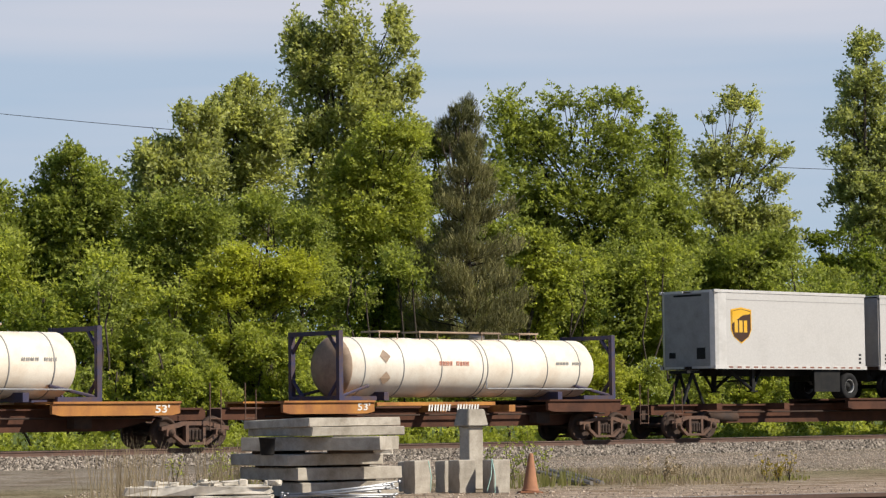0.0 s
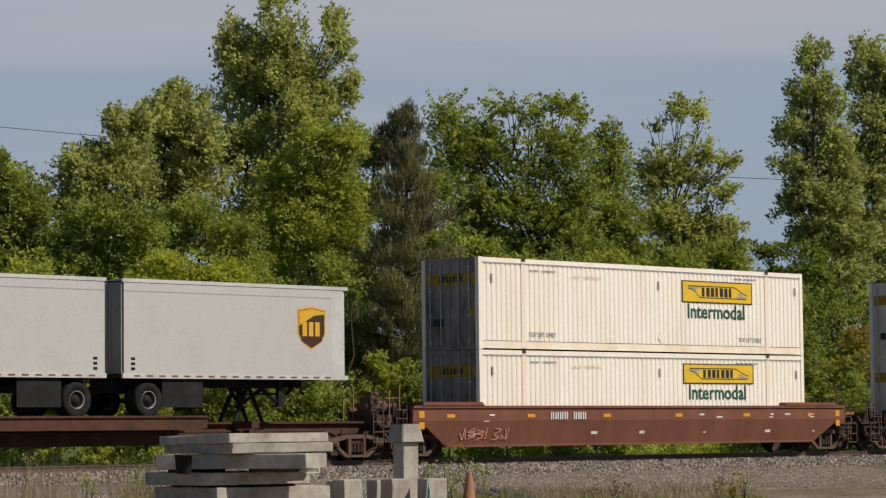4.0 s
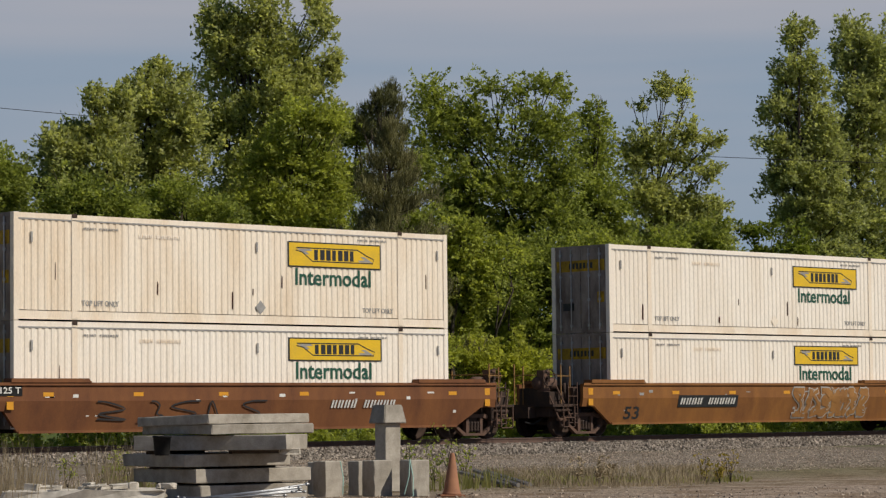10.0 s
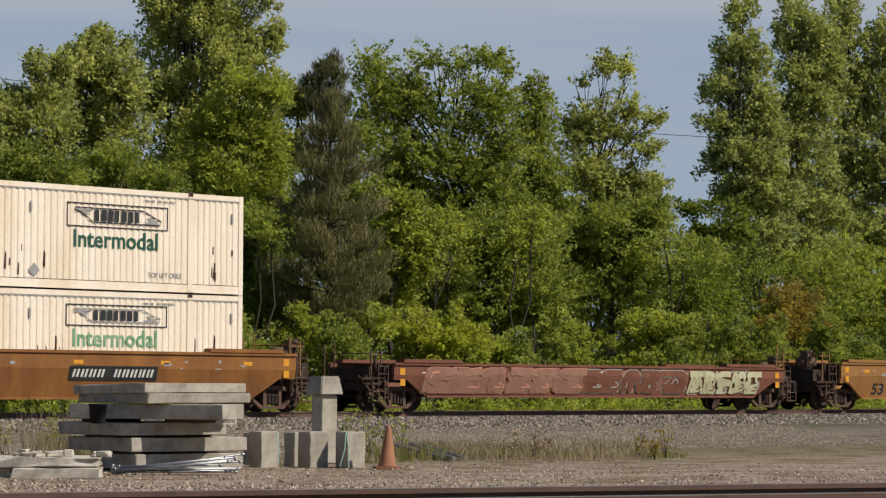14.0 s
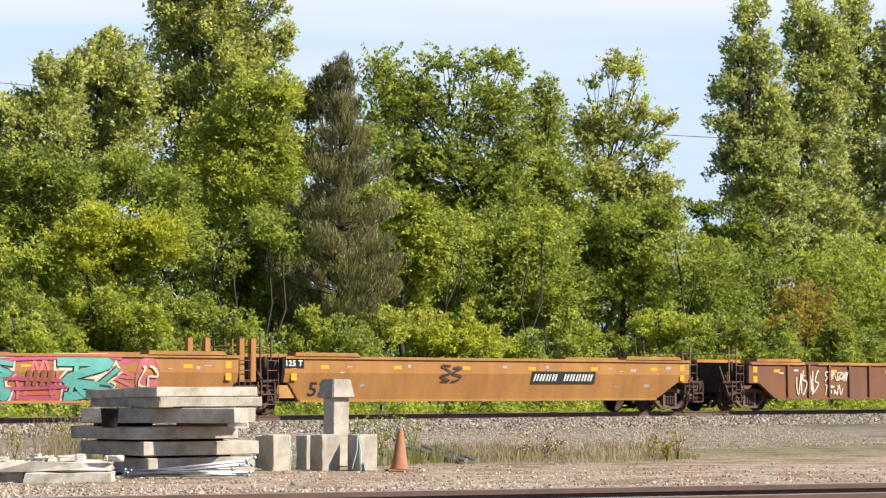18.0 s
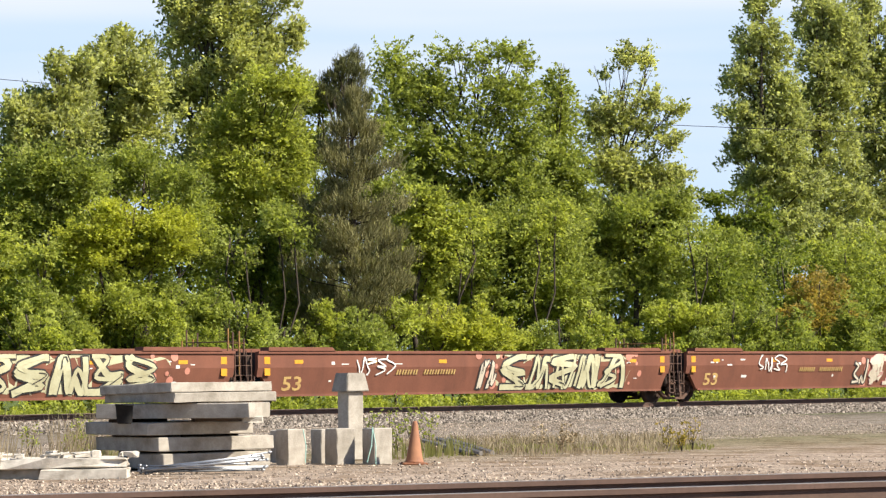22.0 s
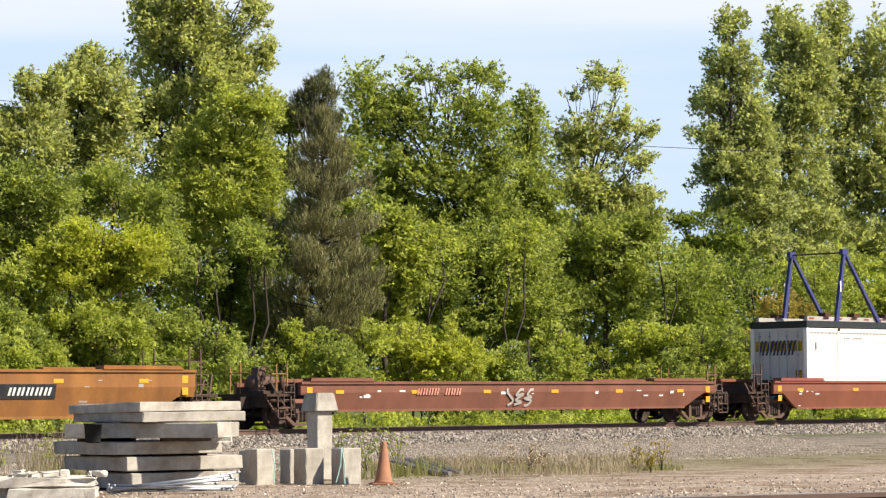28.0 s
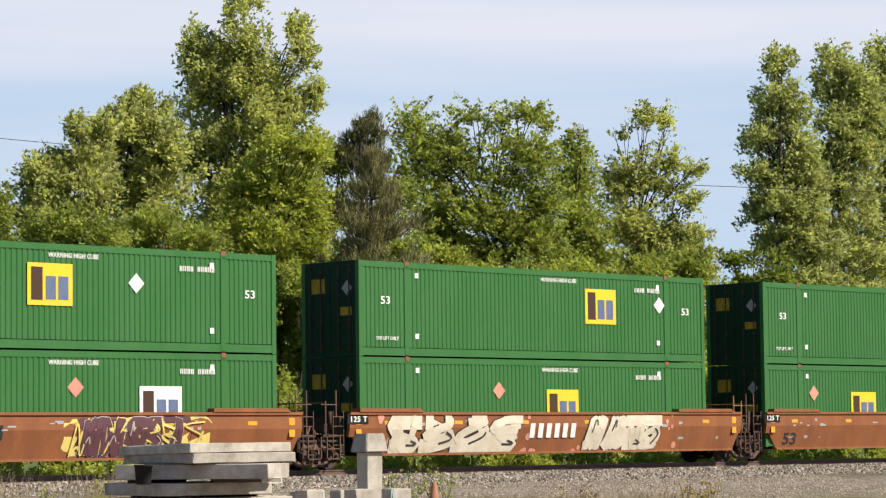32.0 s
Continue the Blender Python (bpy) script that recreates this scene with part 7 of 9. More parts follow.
# ---- spine cars, tanks and road trailers at the head ----
def spine_car(u0, u1, paint_mat, label, pads, trucks, seed=0, arms=()):
    """A spine car unit: a narrow centre sill with cross arms and side platforms (from, to, height)."""
    L = u1 - u0
    root = rider(thing("spine_car", label, "rail car", "spine cars"), u0)
    sill = B()
    prism(sill, [(0, 1.12), (L, 1.12), (L, 0.82), (L - 2.2, 0.78), (L - 3.4, 0.52), (3.4, 0.52), (2.2, 0.78), (0, 0.82)], -0.36, 0.36)
    part("centre_sill", sill, RUST, root)
    flange = B()
    box(flange, 0.2, L - 0.2, -0.5, 0.5, 1.12, 1.18)
    part("top_plate", flange, RUST, root)
    for a in arms:
        part("cross_arm", box(B(), a - 0.14, a + 0.14, -1.36, 1.36, 0.98, 1.20), paint_mat, root)
    for a, b, mat in pads:
        for s in (-1, 1):
            pad = B()
            prism(pad, [(a, 1.30), (b, 1.30), (b, 1.02), (b - 0.3, 0.96), (a + 0.3, 0.96), (a, 1.02)], s * 1.40, s * 1.28)
            p = part("side_beam", pad, mat, root)
            part("deck_plate", box(B(), a, b, min(s * 1.46, s * 0.5), max(s * 1.46, s * 0.5), 1.301, 1.36), RUST if mat is not YELLOW_CAR else YELLOW_CAR, p)
    for x in trucks:
        truck_parts(root, x)
    pipes = B()
    tube(pipes, (1.5, -0.55, 0.9), (L - 1.5, -0.55, 0.9), 0.03, 6)
    tube(pipes, (2.5, -0.7, 0.72), (4.0, -0.7, 0.72), 0.16, 10)
    box(pipes, L - 5.0, L - 4.4, -0.85, -0.5, 0.6, 0.95)
    part("air_pipe", pipes, STEEL, root)
    for x, way in ((0, -1), (L, 1)):
        coupler(root, x, way)
    for x in (0.15, L - 0.55):
        rails = B()
        tube(rails, (x, -1.3, 0.5), (x, -1.3, 1.9), 0.02, 6)
        tube(rails, (x + 0.4, -1.3, 0.5), (x + 0.4, -1.3, 1.7), 0.02, 6)
        for z in (0.55, 0.85, 1.15):
            tube(rails, (x, -1.3, z), (x + 0.4, -1.3, z), 0.016, 6)
        part("ladder", rails, TRUCK_RUST, root)
    return root


def hitch(root, x):
    """A folding stand that holds a trailer's kingpin."""
    bm = B()
    for s in (-1, 1):
        tube(bm, (x - 0.55, s * 0.35, 1.18), (x, s * 0.3, 2.28), 0.07, 6)
        tube(bm, (x + 0.5, s * 0.35, 1.18), (x, s * 0.3, 2.28), 0.06, 6)
    box(bm, x - 0.4, x + 0.4, -0.42, 0.42, 2.26, 2.36)
    part("trailer_hitch", bm, BLACK, root)


c = spine_car(22.5, 45.0, YELLOW_CAR, "worn yellow spine car carrying a tank container", [(2.0, 6.0, YELLOW_CAR), (16.4, 20.8, YELLOW_CAR)], (2.0, 21.6), 1, (4, 9, 13.5, 18.5))
words("size_number", "53'", 0.22, MARK, c, 19.9, -1.408, 1.04, 0.5)
c = spine_car(45.6, 63.2, YELLOW_CAR, "yellow and rust spine car carrying a tank container", [(1.5, 5.1, YELLOW_CAR), (12.6, 16.0, RUST)], (15.6,), 2, (3.3, 8, 11, 14.3))
words("size_number", "53'", 0.22, MARK, c, 4.4, -1.408, 1.06, 0.5)
edge = B()
box(edge, 5.2, 10.2, -1.42, -1.30, 1.19, 1.30)
part("yellow_beam", edge, YELLOW_CAR, c)
part("car_number", bars(random.Random(1), 7.3, -1.426, 1.02, 2.2, 0.2, 9, 0.3, 0.15), MARK, c)
for u0, u1, pads, trucks, hitches in ((64.2, 84.0, ((9.4, 18.9, RUST),), (1.5, 19.9), (2.2, 15.0)), (84.6, 102.6, ((7.6, 17.2, RUST),), (18.4,), (1.9, 14.0)), (103.2, 122.4, ((1.4, 12.2, RUST),), (18.2,), (1.7, 14.6))):
    c = spine_car(u0, u1, RUST, "rusty brown spine car carrying road trailers", pads, trucks, int(u0), (2.4, 6, 10, 14))
    for x in hitches:
        hitch(c, x)


def tank_container(u, label, number_side):
    """A 40-foot tank: a clad barrel with dished ends and bands in an open blue frame."""
    root = rider(thing("tank_container", label, "tank container", "tank containers"), u)
    z0, L, R, zc = 1.36, 12.1, 0.94, 2.40
    barrel = B()
    lathe(barrel, [(0.02, 0.42), (0.45, 0.46), (0.78, 0.58), (R, 0.80), (R, L - 0.80), (0.78, L - 0.58), (0.45, L - 0.46), (0.02, L - 0.42)], 40, "x", (0, 0, zc))
    tank = part("tank_barrel", barrel, TANK, root, "off-white insulated tank barrel")
    dish = B()
    lathe(dish, [(0.02, 0.38), (0.45, 0.42), (0.80, 0.55), (R + 0.008, 0.74), (R + 0.008, 0.77)], 40, "x", (0, 0, zc))
    part("tank_end", dish, TANK_BROWN, tank, "brown stained tank end")
    for x in (1.3, 2.9, 4.5, 6.3, 6.5, 7.6, 9.2, 10.7):
        part("band", lathe(B(), [(R - 0.01, x - 0.02), (R + 0.014, x - 0.02), (R + 0.014, x + 0.02), (R - 0.01, x + 0.02)], 40, "x", (0, 0, zc)), GREY_MARK, tank)
    for x, w in ((0.0, 1), (L, -1)):
        for s in (-1, 1):
            part("corner_post", box(B(), min(x, x + w * 0.16), max(x, x + w * 0.16), min(s * 1.22, s * 1.07), max(s * 1.22, s * 1.07), z0, 3.50), TANK_FRAME, root)
            for a, b in (((s * 1.1, z0 + 0.65), (s * 0.62, z0 + 0.12)), ((s * 1.1, 2.85), (s * 0.62, 3.40))):
                part("corner_brace", tube(B(), (x + w * 0.08, *a), (x + w * 0.08, *b), 0.06, 6), TANK_FRAME, root)
            part("corner_brace", tube(B(), (x + w * 0.1, s * 1.12, z0 + 0.12), (x + w * 1.5, s * 0.8, z0 + 0.45), 0.05, 6), TANK_FRAME, root)
            part("bottom_rail", box(B(), min(x + w * 0.16, x + w * 1.5), max(x + w * 0.16, x + w * 1.5), min(s * 1.22, s * 1.1), max(s * 1.22, s * 1.1), z0, z0 + 0.13), TANK_FRAME, root)
        for z in (z0 + 0.02, 3.36):
            part("cross_member", box(B(), min(x, x + w * 0.14), max(x, x + w * 0.14), -1.07, 1.07, z, z + 0.13), TANK_FRAME, root)
    for x in (2.1, 9.7):
        part("saddle", box(B(), x - 0.1, x + 0.1, -1.0, 1.0, z0, 1.62), TANK_FRAME, root)
    pipe = B()
    tube(pipe, (6.4, -0.97, 1.95), (6.4, -0.97, 1.72), 0.025, 6)
    tube(pipe, (6.4, -1.0, 1.72), (11.2, -1.0, 1.70), 0.025, 6)
    part("drain_pipe", pipe, GALV, root)
    for x in (2.3, 4.0, 6.7, 8.4):
        walk_bm = B()
        box(walk_bm, x, x + (2.6 if x == 4.0 else 0.9), -0.42, 0.42, 3.50, 3.55)
        tube(walk_bm, (x + 0.05, -0.4, 3.28), (x + 0.05, -0.4, 3.5), 0.02, 6)
        tube(walk_bm, (x + 0.8, -0.4, 3.28), (x + 0.8, -0.4, 3.5), 0.02, 6)
        part("walkway", walk_bm, TANK_BROWN, root)
    hatch = B()
    lathe(hatch, [(0.26, 3.3), (0.26, 3.46), (0.2, 3.5), (0.02, 3.52)], 16, "z", (6.9, 0, 0))
    part("manhole", hatch, GALV, root)
    for x, z in ((2.15, 0.36), (2.15, -0.38)):
        bm = B()
        ring = [bm.verts.new((x + dx, -(R + 0.02) * math.cos(t), zc + (R + 0.02) * math.sin(t))) for dx, t in ((0, z), (0.22, z), (0, z + 0.24), (-0.22, z), (0, z - 0.24))]
        for k in range(4):
            bm.faces.new((ring[0], ring[1 + k], ring[1 + (k + 1) % 4]))
        part("hazard_diamond", bm, TANK_BROWN, tank)
    part("faded_lettering", bars(random.Random(3), 4.4, -R - 0.005, 2.45, 1.3, 0.14, 9), SPRAY_PINK, tank)
    part("tank_number", bars(random.Random(4), 9.6, -R - 0.005, 2.5, 1.2, 0.1, 8), GREY_MARK, tank)
    return root


tank_container(28.6, "off-white tank container in a blue frame on a yellow car", 0)
tank_container(49.45, "off-white tank container with brown end in a blue frame", 0)


def road_trailer(u, nose_left, label, skirt=False, seed=0):
    """A 28-foot box trailer: panel sides, bright rails, rounded nose, rear doors, one axle, landing legs and a shield sign."""
    root = rider(thing("road_trailer", label, "trailer", "road trailers on the train"), u)
    L, z0, z1, h = 8.35, 2.40, 5.17, 1.28
    fx = (lambda x: x) if nose_left else (lambda x: L - x)

    def bx(a, b, y0, y1, lo, hi):
        return box(B(), min(fx(a), fx(b)), max(fx(a), fx(b)), y0, y1, lo, hi)

    for s in (-1, 1):
        side = part("side_panel", bx(0.62, L - 0.06, min(s * h, s * (h - 0.05)), max(s * h, s * (h - 0.05)), z0 + 0.13, z1 - 0.10), TRAILER, root)
        part("top_rail", bx(0.0, L, min(s * (h + 0.02), s * (h - 0.06)), max(s * (h + 0.02), s * (h - 0.06)), z1 - 0.10, z1), TRAILER_RIM, root)
        part("seam", bx(0.62, L - 0.06, min(s * (h + 0.004), s * h), max(s * (h + 0.004), s * h), z1 - 0.36, z1 - 0.335), GREY_MARK, side)
        part("bottom_rail", bx(0.0, L, min(s * (h + 0.02), s * (h - 0.06)), max(s * (h + 0.02), s * (h - 0.06)), z0, z0 + 0.13), TRAILER_RIM, root)
        tape = B()
        for k in range(17):
            a = 0.7 + k * 0.44
            box(tape, min(fx(a), fx(a + 0.22)), max(fx(a), fx(a + 0.22)), min(s * (h + 0.024), s * (h + 0.02)), max(s * (h + 0.024), s * (h + 0.02)), z0 + 0.04, z0 + 0.09)
        part("reflective_tape", tape, RED, root)
        nose = B()
        pts = [(0.62, s * h), (0.22, s * h), (0.08, s * (h - 0.05)), (0.0, s * (h - 0.2)), (0.0, s * 0.2), (0.62, s * 0.2)]
        prism(nose, [(fx(x), y) for x, y in pts], z0 + 0.02, z1 - 0.02, "z")
        part("nose_panel", nose, TRAILER_RIM, root, "bright rounded nose panel")
    part("front_wall", bx(-0.012, 0.0, -h + 0.22, h - 0.22, z0 + 0.1, z1 - 0.1), TRAILER_END, root, "dark grey front wall")
    vent = B()
    for y0, y1, a, b in ((-0.85, -0.45, 0.35, 0.75), (0.55, 0.85, 0.4, 0.6), (-0.7, 0.6, 2.55, 2.62)):
        box(vent, min(fx(-0.02), fx(-0.012)), max(fx(-0.02), fx(-0.012)), y0, y1, z0 + a, z0 + b)
    part("connector_box", vent, BLACK, root)
    part("roof_panel", bx(0.05, L - 0.05, -h + 0.05, h - 0.05, z1 - 0.05, z1 - 0.01), TRAILER_RIM, root)
    part("floor_panel", bx(0.05, L - 0.05, -h + 0.05, h - 0.05, z0 + 0.02, z0 + 0.12), STEEL, root)
    for s in (-1, 1):
        leaf = part("rear_door", bx(L - 0.03, L, min(s * 0.01, s * (h - 0.05)), max(s * 0.01, s * (h - 0.05)), z0 + 0.13, z1 - 0.10), TRAILER_END, root, "dark rear door leaf")
        rod = B()
        tube(rod, (fx(L + 0.02), s * 0.6, z0 + 0.1), (fx(L + 0.02), s * 0.6, z1 - 0.1), 0.02, 6)
        part("lock_rod", rod, GALV, leaf)
    for k, s in ((0, -1), (1, -1), (0, 1), (1, 1)):
        y = s * (1.12 - 0.30 * k)
        wheel = new("wheel")
        wheel.parent, wheel.location = root, (fx(L - 0.95), y, 1.80)
        tyre = lathe(B(), [(0.25, -0.12), (0.45, -0.135), (0.48, -0.10), (0.485, 0.0), (0.48, 0.10), (0.45, 0.135), (0.25, 0.12)], 28, "y", ring_only=True)
        part("tyre", tyre, RUBBER, wheel)
        rim = part("rim", lathe(B(), [(0.225, -0.10), (0.25, -0.125), (0.25, 0.1), (0.225, 0.06)], 24, "y", ring_only=True), HUB, wheel)
        part("hub", lathe(B(), [(0.02, -0.10), (0.07, -0.10), (0.09, -0.04), (0.215, -0.02), (0.215, 0.08), (0.05, 0.08)], 20, "y"), BLACK, wheel)
    sub = B()
    box(sub, min(fx(L - 2.3), fx(L - 0.2)), max(fx(L - 2.3), fx(L - 0.2)), -0.5, 0.5, 2.0, 2.42)
    tube(sub, (fx(L - 0.95), -1.1, 1.8), (fx(L - 0.95), 1.1, 1.8), 0.07, 8)
    part("axle_subframe", sub, BLACK, root)
    part("mud_flap", bx(L - 2.9, L - 1.45, -1.2, -1.16, 1.6, 2.40), BLACK, root)
    part("underframe_rail", bx(1.2, L - 0.4, -0.55, -0.35, 2.18, 2.42), BLACK, root)
    part("underframe_rail", bx(1.2, L - 0.4, 0.35, 0.55, 2.18, 2.42), BLACK, root)
    legs = B()
    for s in (-1, 1):
        box(legs, min(fx(2.3), fx(2.44)), max(fx(2.3), fx(2.44)), s * 0.9 - 0.07, s * 0.9 + 0.07, 1.65, 2.4)
        tube(legs, (fx(2.4), s * 0.9, 1.72), (fx(3.2), s * 0.6, 2.4), 0.06, 6)
        tube(legs, (fx(2.3), s * 0.9, 1.72), (fx(1.4), s * 0.6, 2.4), 0.06, 6)
        box(legs, min(fx(2.2), fx(2.54)), max(fx(2.2), fx(2.54)), s * 0.9 - 0.12, s * 0.9 + 0.12, 1.60, 1.65)
    tube(legs, (fx(2.37), -0.9, 2.0), (fx(2.37), 0.9, 2.0), 0.03, 6)
    part("landing_leg", legs, BLACK, root)
    if skirt:
        part("side_skirt", bx(L - 1.6, L - 4.6, -h - 0.01, -h + 0.02, 1.62, 2.40), TRAILER, root, "white aerodynamic side skirt")
    cx = 1.40 if nose_left else L - 1.42
    zc = 3.93

    def shield(grow, cut):
        w, top, bot = 0.50 + grow, zc + 0.58 + grow, zc - 0.60 - grow
        pts = [(-w, top - 0.08), (0, top), (w, top - 0.08), (w, zc - 0.16), (w * 0.75, zc - 0.40), (0, bot), (-w * 0.75, zc - 0.40), (-w, zc - 0.16)]
        return [(cx + x, z) for x, z in pts]

    bm = B()
    prism(bm, shield(0.05, 0), -h - 0.006, -h - 0.001)
    part("shield_border", bm, SHIELD_GOLD, root)
    bm = B()
    prism(bm, shield(0, 0), -h - 0.011, -h - 0.006)
    part("shield", bm, SHIELD_BROWN, root, "dark brown shield sign")
    bm = B()
    w, top = 0.48, zc + 0.56
    prism(bm, [(cx - w, top - 0.08), (cx, top), (cx + w, top - 0.08), (cx + w, top - 0.16), (cx + 0.1, top - 0.2), (cx - w, top - 0.5)], -h - 0.016, -h - 0.011)
    part("shield_swoosh", bm, SHIELD_GOLD, root)
    part("shield_bars", bars(random.Random(1), cx - 0.36, -h - 0.012, zc - 0.25, 0.74, 0.42, 3, 0.35), SHIELD_GOLD, root)
    small = B()
    for k in range(3):
        a = L - 0.3
        box(small, min(fx(a), fx(a - 0.14)), max(fx(a), fx(a - 0.14)), -h - 0.004, -h, z0 + 0.22 + 0.14 * k, z0 + 0.3 + 0.14 * k)
    part("small_plate", small, BLACK, root)
    return root


for k, (u, left) in enumerate(((66.5, True), (75.65, False), (85.15, True), (94.1, False), (103.6, True), (112.5, False))):
    road_trailer(u, left, "grey box trailer with a brown and gold shield" + (" and white skirt" if k == 3 else " on the train"), k == 3, k)

# ---- the train's make-up, from its head ----
def stack(u, kinds, labels, signs, floor=0.50, **kw):
    for k, (kind, label, sign) in enumerate(zip(kinds, labels, signs)):
        z = floor + 2.915 * k
        container(kind, u, z, label, sign, seed=int(u) + k, **kw)


# an older car with red-brown sides under two white containers
c = well_car(123.3, 144.5, BROWN, "red-brown well car with faded graffiti under white containers", 1.62, 0.38, "brake", "plain", seed=1, number="")
part("car_number", bars(random.Random(5), 6.0, SIDE_Y - 0.005, 1.2, 1.7, 0.24, 8), MARK, c)
graffiti(c, 2.0, 4.2, 0.55, 0.95, 6, SPRAY_PINK, None, 3, line=True, thick=0.04)
stack(126.35, ("white", "white"), ("white corrugated container in a rail well", "white corrugated container stacked on another"), ("yellow", "yellow"))

c = well_car(147.0, 168.4, YELLOW_CAR, "worn yellow-orange ribbed well car under white containers", 1.32, 0.32, "plain", "brake", ribs=13, seed=2, number="")
number_plate(c, 6.6, 0.62, 1.2, False, 0.22, 5, 1)
stack(149.8, ("clean", "clean"), ("clean white container in a rail well", "clean white container stacked on another"), ("yellow", "yellow"))

c = well_car(171.6, 190.6, RUSTY_ORANGE, "brown well car covered in bright graffiti under green containers", left="brake", seed=3, number="", tag125=False)
graffiti(c, 3.6, 6.4, 0.62, 1.55, 4, SPRAY_WHITE, None, 11, line=True, thick=0.05)
graffiti(c, 6.4, 11.0, 0.5, 1.64, 5, SPRAY_LILAC, None, 16, back=SPRAY_LILAC, back_grow=0.0, thick=0.1)
graffiti(c, 6.6, 10.2, 0.42, 1.46, 3, SPRAY_ORANGE, SPRAY_BLACK, 12, back=SPRAY_MAROON, back_grow=0.0, thick=0.34, edge_w=0.12, y=SIDE_Y - 0.006)
graffiti(c, 10.1, 11.2, 0.45, 1.1, 2, TEAL, SPRAY_BLACK, 17, thick=0.4, edge_w=0.06)
graffiti(c, 10.9, 13.4, 0.6, 1.6, 3, RUSTY_ORANGE, SPRAY_YELLOW, 13, thick=0.4, edge_w=0.06)
graffiti(c, 13.2, 16.9, 0.6, 1.62, 4, SPRAY_GREY, SPRAY_WHITE, 14, thick=0.2)
stack(173.3, ("green", "green"), ("green corrugated container in a rail well", "green corrugated container stacked on another"), (7.2, 10.1))

c = well_car(191.9, 209.75, RUSTY_ORANGE, "brown well car covered in turquoise graffiti", seed=4, number="")
graffiti(c, 0.7, 7.5, 0.44, 1.64, 6, TEAL, DARK_TEAL, 21, back=TEAL, back_grow=0.02, thick=0.46, edge_w=0.05)
bar_row(c, 8.3, 1.12, 2.0, 0.34, 6, MARK)
graffiti(c, 10.4, 17.3, 0.44, 1.64, 5, TEAL, RUSTY_ORANGE, 22, back=TEAL, back_grow=0.02, thick=0.5, edge_w=0.07)
stack(192.7, ("green", "white"), ("green corrugated container in a rail well", "white container stacked on a green one"), (7.3, "yellow"))

c = well_car(211.45, 230.1, RUSTY_ORANGE, "red-brown well car with black scrawl under white containers", right="brake", seed=5, number="")
graffiti(c, 3.3, 9.3, 0.62, 1.25, 5, SPRAY_BLACK, None, 31, line=True, thick=0.05)
number_plate(c, 11.75, 0.98, 2.6, False, 0.27, 10, 3)
stack(212.07, ("white", "cream"), ("white corrugated container in a rail well", "stained white container stacked on another"), ("yellow", "yellow"), rust=6)

c = well_car(234.1, 252.4, ORANGE, "orange well car with a grey graffiti piece under white containers", left="brake", seed=6)
number_plate(c, 4.8, 1.0, 2.9, True, 0.26, 10, 4)
graffiti(c, 10.9, 15.1, 0.5, 1.62, 8, ORANGE_PALE, SPRAY_GREY, 41, thick=0.4)
stack(235.65, ("white", "white"), ("white corrugated container in a rail well", "stained white container stacked on another"), ("yellow", "yellow"), rust=5)

c = well_car(253.9, 271.5, ORANGE, "orange well car with green and white graffiti under white containers", seed=7)
graffiti(c, 2.4, 7.3, 0.42, 1.66, 5, DEEP_GREEN, SPRAY_WHITE, 51, back=SPRAY_BLACK, back_grow=-0.05, thick=0.24, edge_w=0.09, halo=SPRAY_RED)
bar_row(c, 9.9, 0.82, 2.2, 0.5, 6, RED)
graffiti(c, 11.3, 15.4, 0.5, 1.6, 5, ORANGE, SPRAY_WHITE, 52, thick=0.36)
stack(255.05, ("white", "cream"), ("white corrugated container in a rail well", "rust-streaked white container stacked on another"), ("yellow", "pale"), rust=8)

c = well_car(273.5, 292.5, ORANGE, "orange well car with two painted faces under white containers", right="brake", seed=8)
oval = B()
for k in (3.0, 3.85):
    flat(oval, [(k + 0.36 * math.cos(a * math.tau / 16), 1.02 + 0.46 * math.sin(a * math.tau / 16)) for a in range(16)], SIDE_Y - 0.006)
part("graffiti_ovals", oval, SPRAY_BLACK, c, "two dark sprayed ovals")
star = B()
flat(star, [(6.9, 1.6), (7.5, 1.42), (8.1, 1.5), (7.75, 1.05), (7.95, 0.48), (7.45, 0.82), (6.7, 0.7), (7.1, 1.1)], SIDE_Y - 0.006)
part("graffiti_star", star, SPRAY_GREY, c, "pale sprayed four-pointed star")
number_plate(c, 10.7, 0.98, 2.9, True, 0.26, 10, 6)
stack(274.4, ("cream", "cream"), ("white container with a plain outlined sign in a rail well", "rusty streaked white container stacked on another"), ("pale", "white"), rust=14)

# empty cars
c = well_car(296.6, 316.3, BROWN, "empty rust-coloured well car with orange and green graffiti", 1.50, 0.46, "plain", "brake", seed=9, number="")
graffiti(c, 1.4, 8.8, 0.52, 1.44, 6, SPRAY_FADED, SPRAY_PINK, 71, back=ORANGE, back_grow=0.0, thick=0.3, edge_w=0.05)
graffiti(c, 8.6, 14.2, 0.55, 1.42, 5, BROWN, SPRAY_GREY, 72, back=SPRAY_FADED, back_grow=0.0, thick=0.3, edge_w=0.06)
graffiti(c, 14.3, 18.2, 0.52, 1.42, 5, SPRAY_OLIVE, BROWN, 73, back=SPRAY_GREY, back_grow=0.0, thick=0.26, edge_w=0.05)
number_plate(c, 8.6, 1.16, 1.9, False, 0.2, 10, 7)

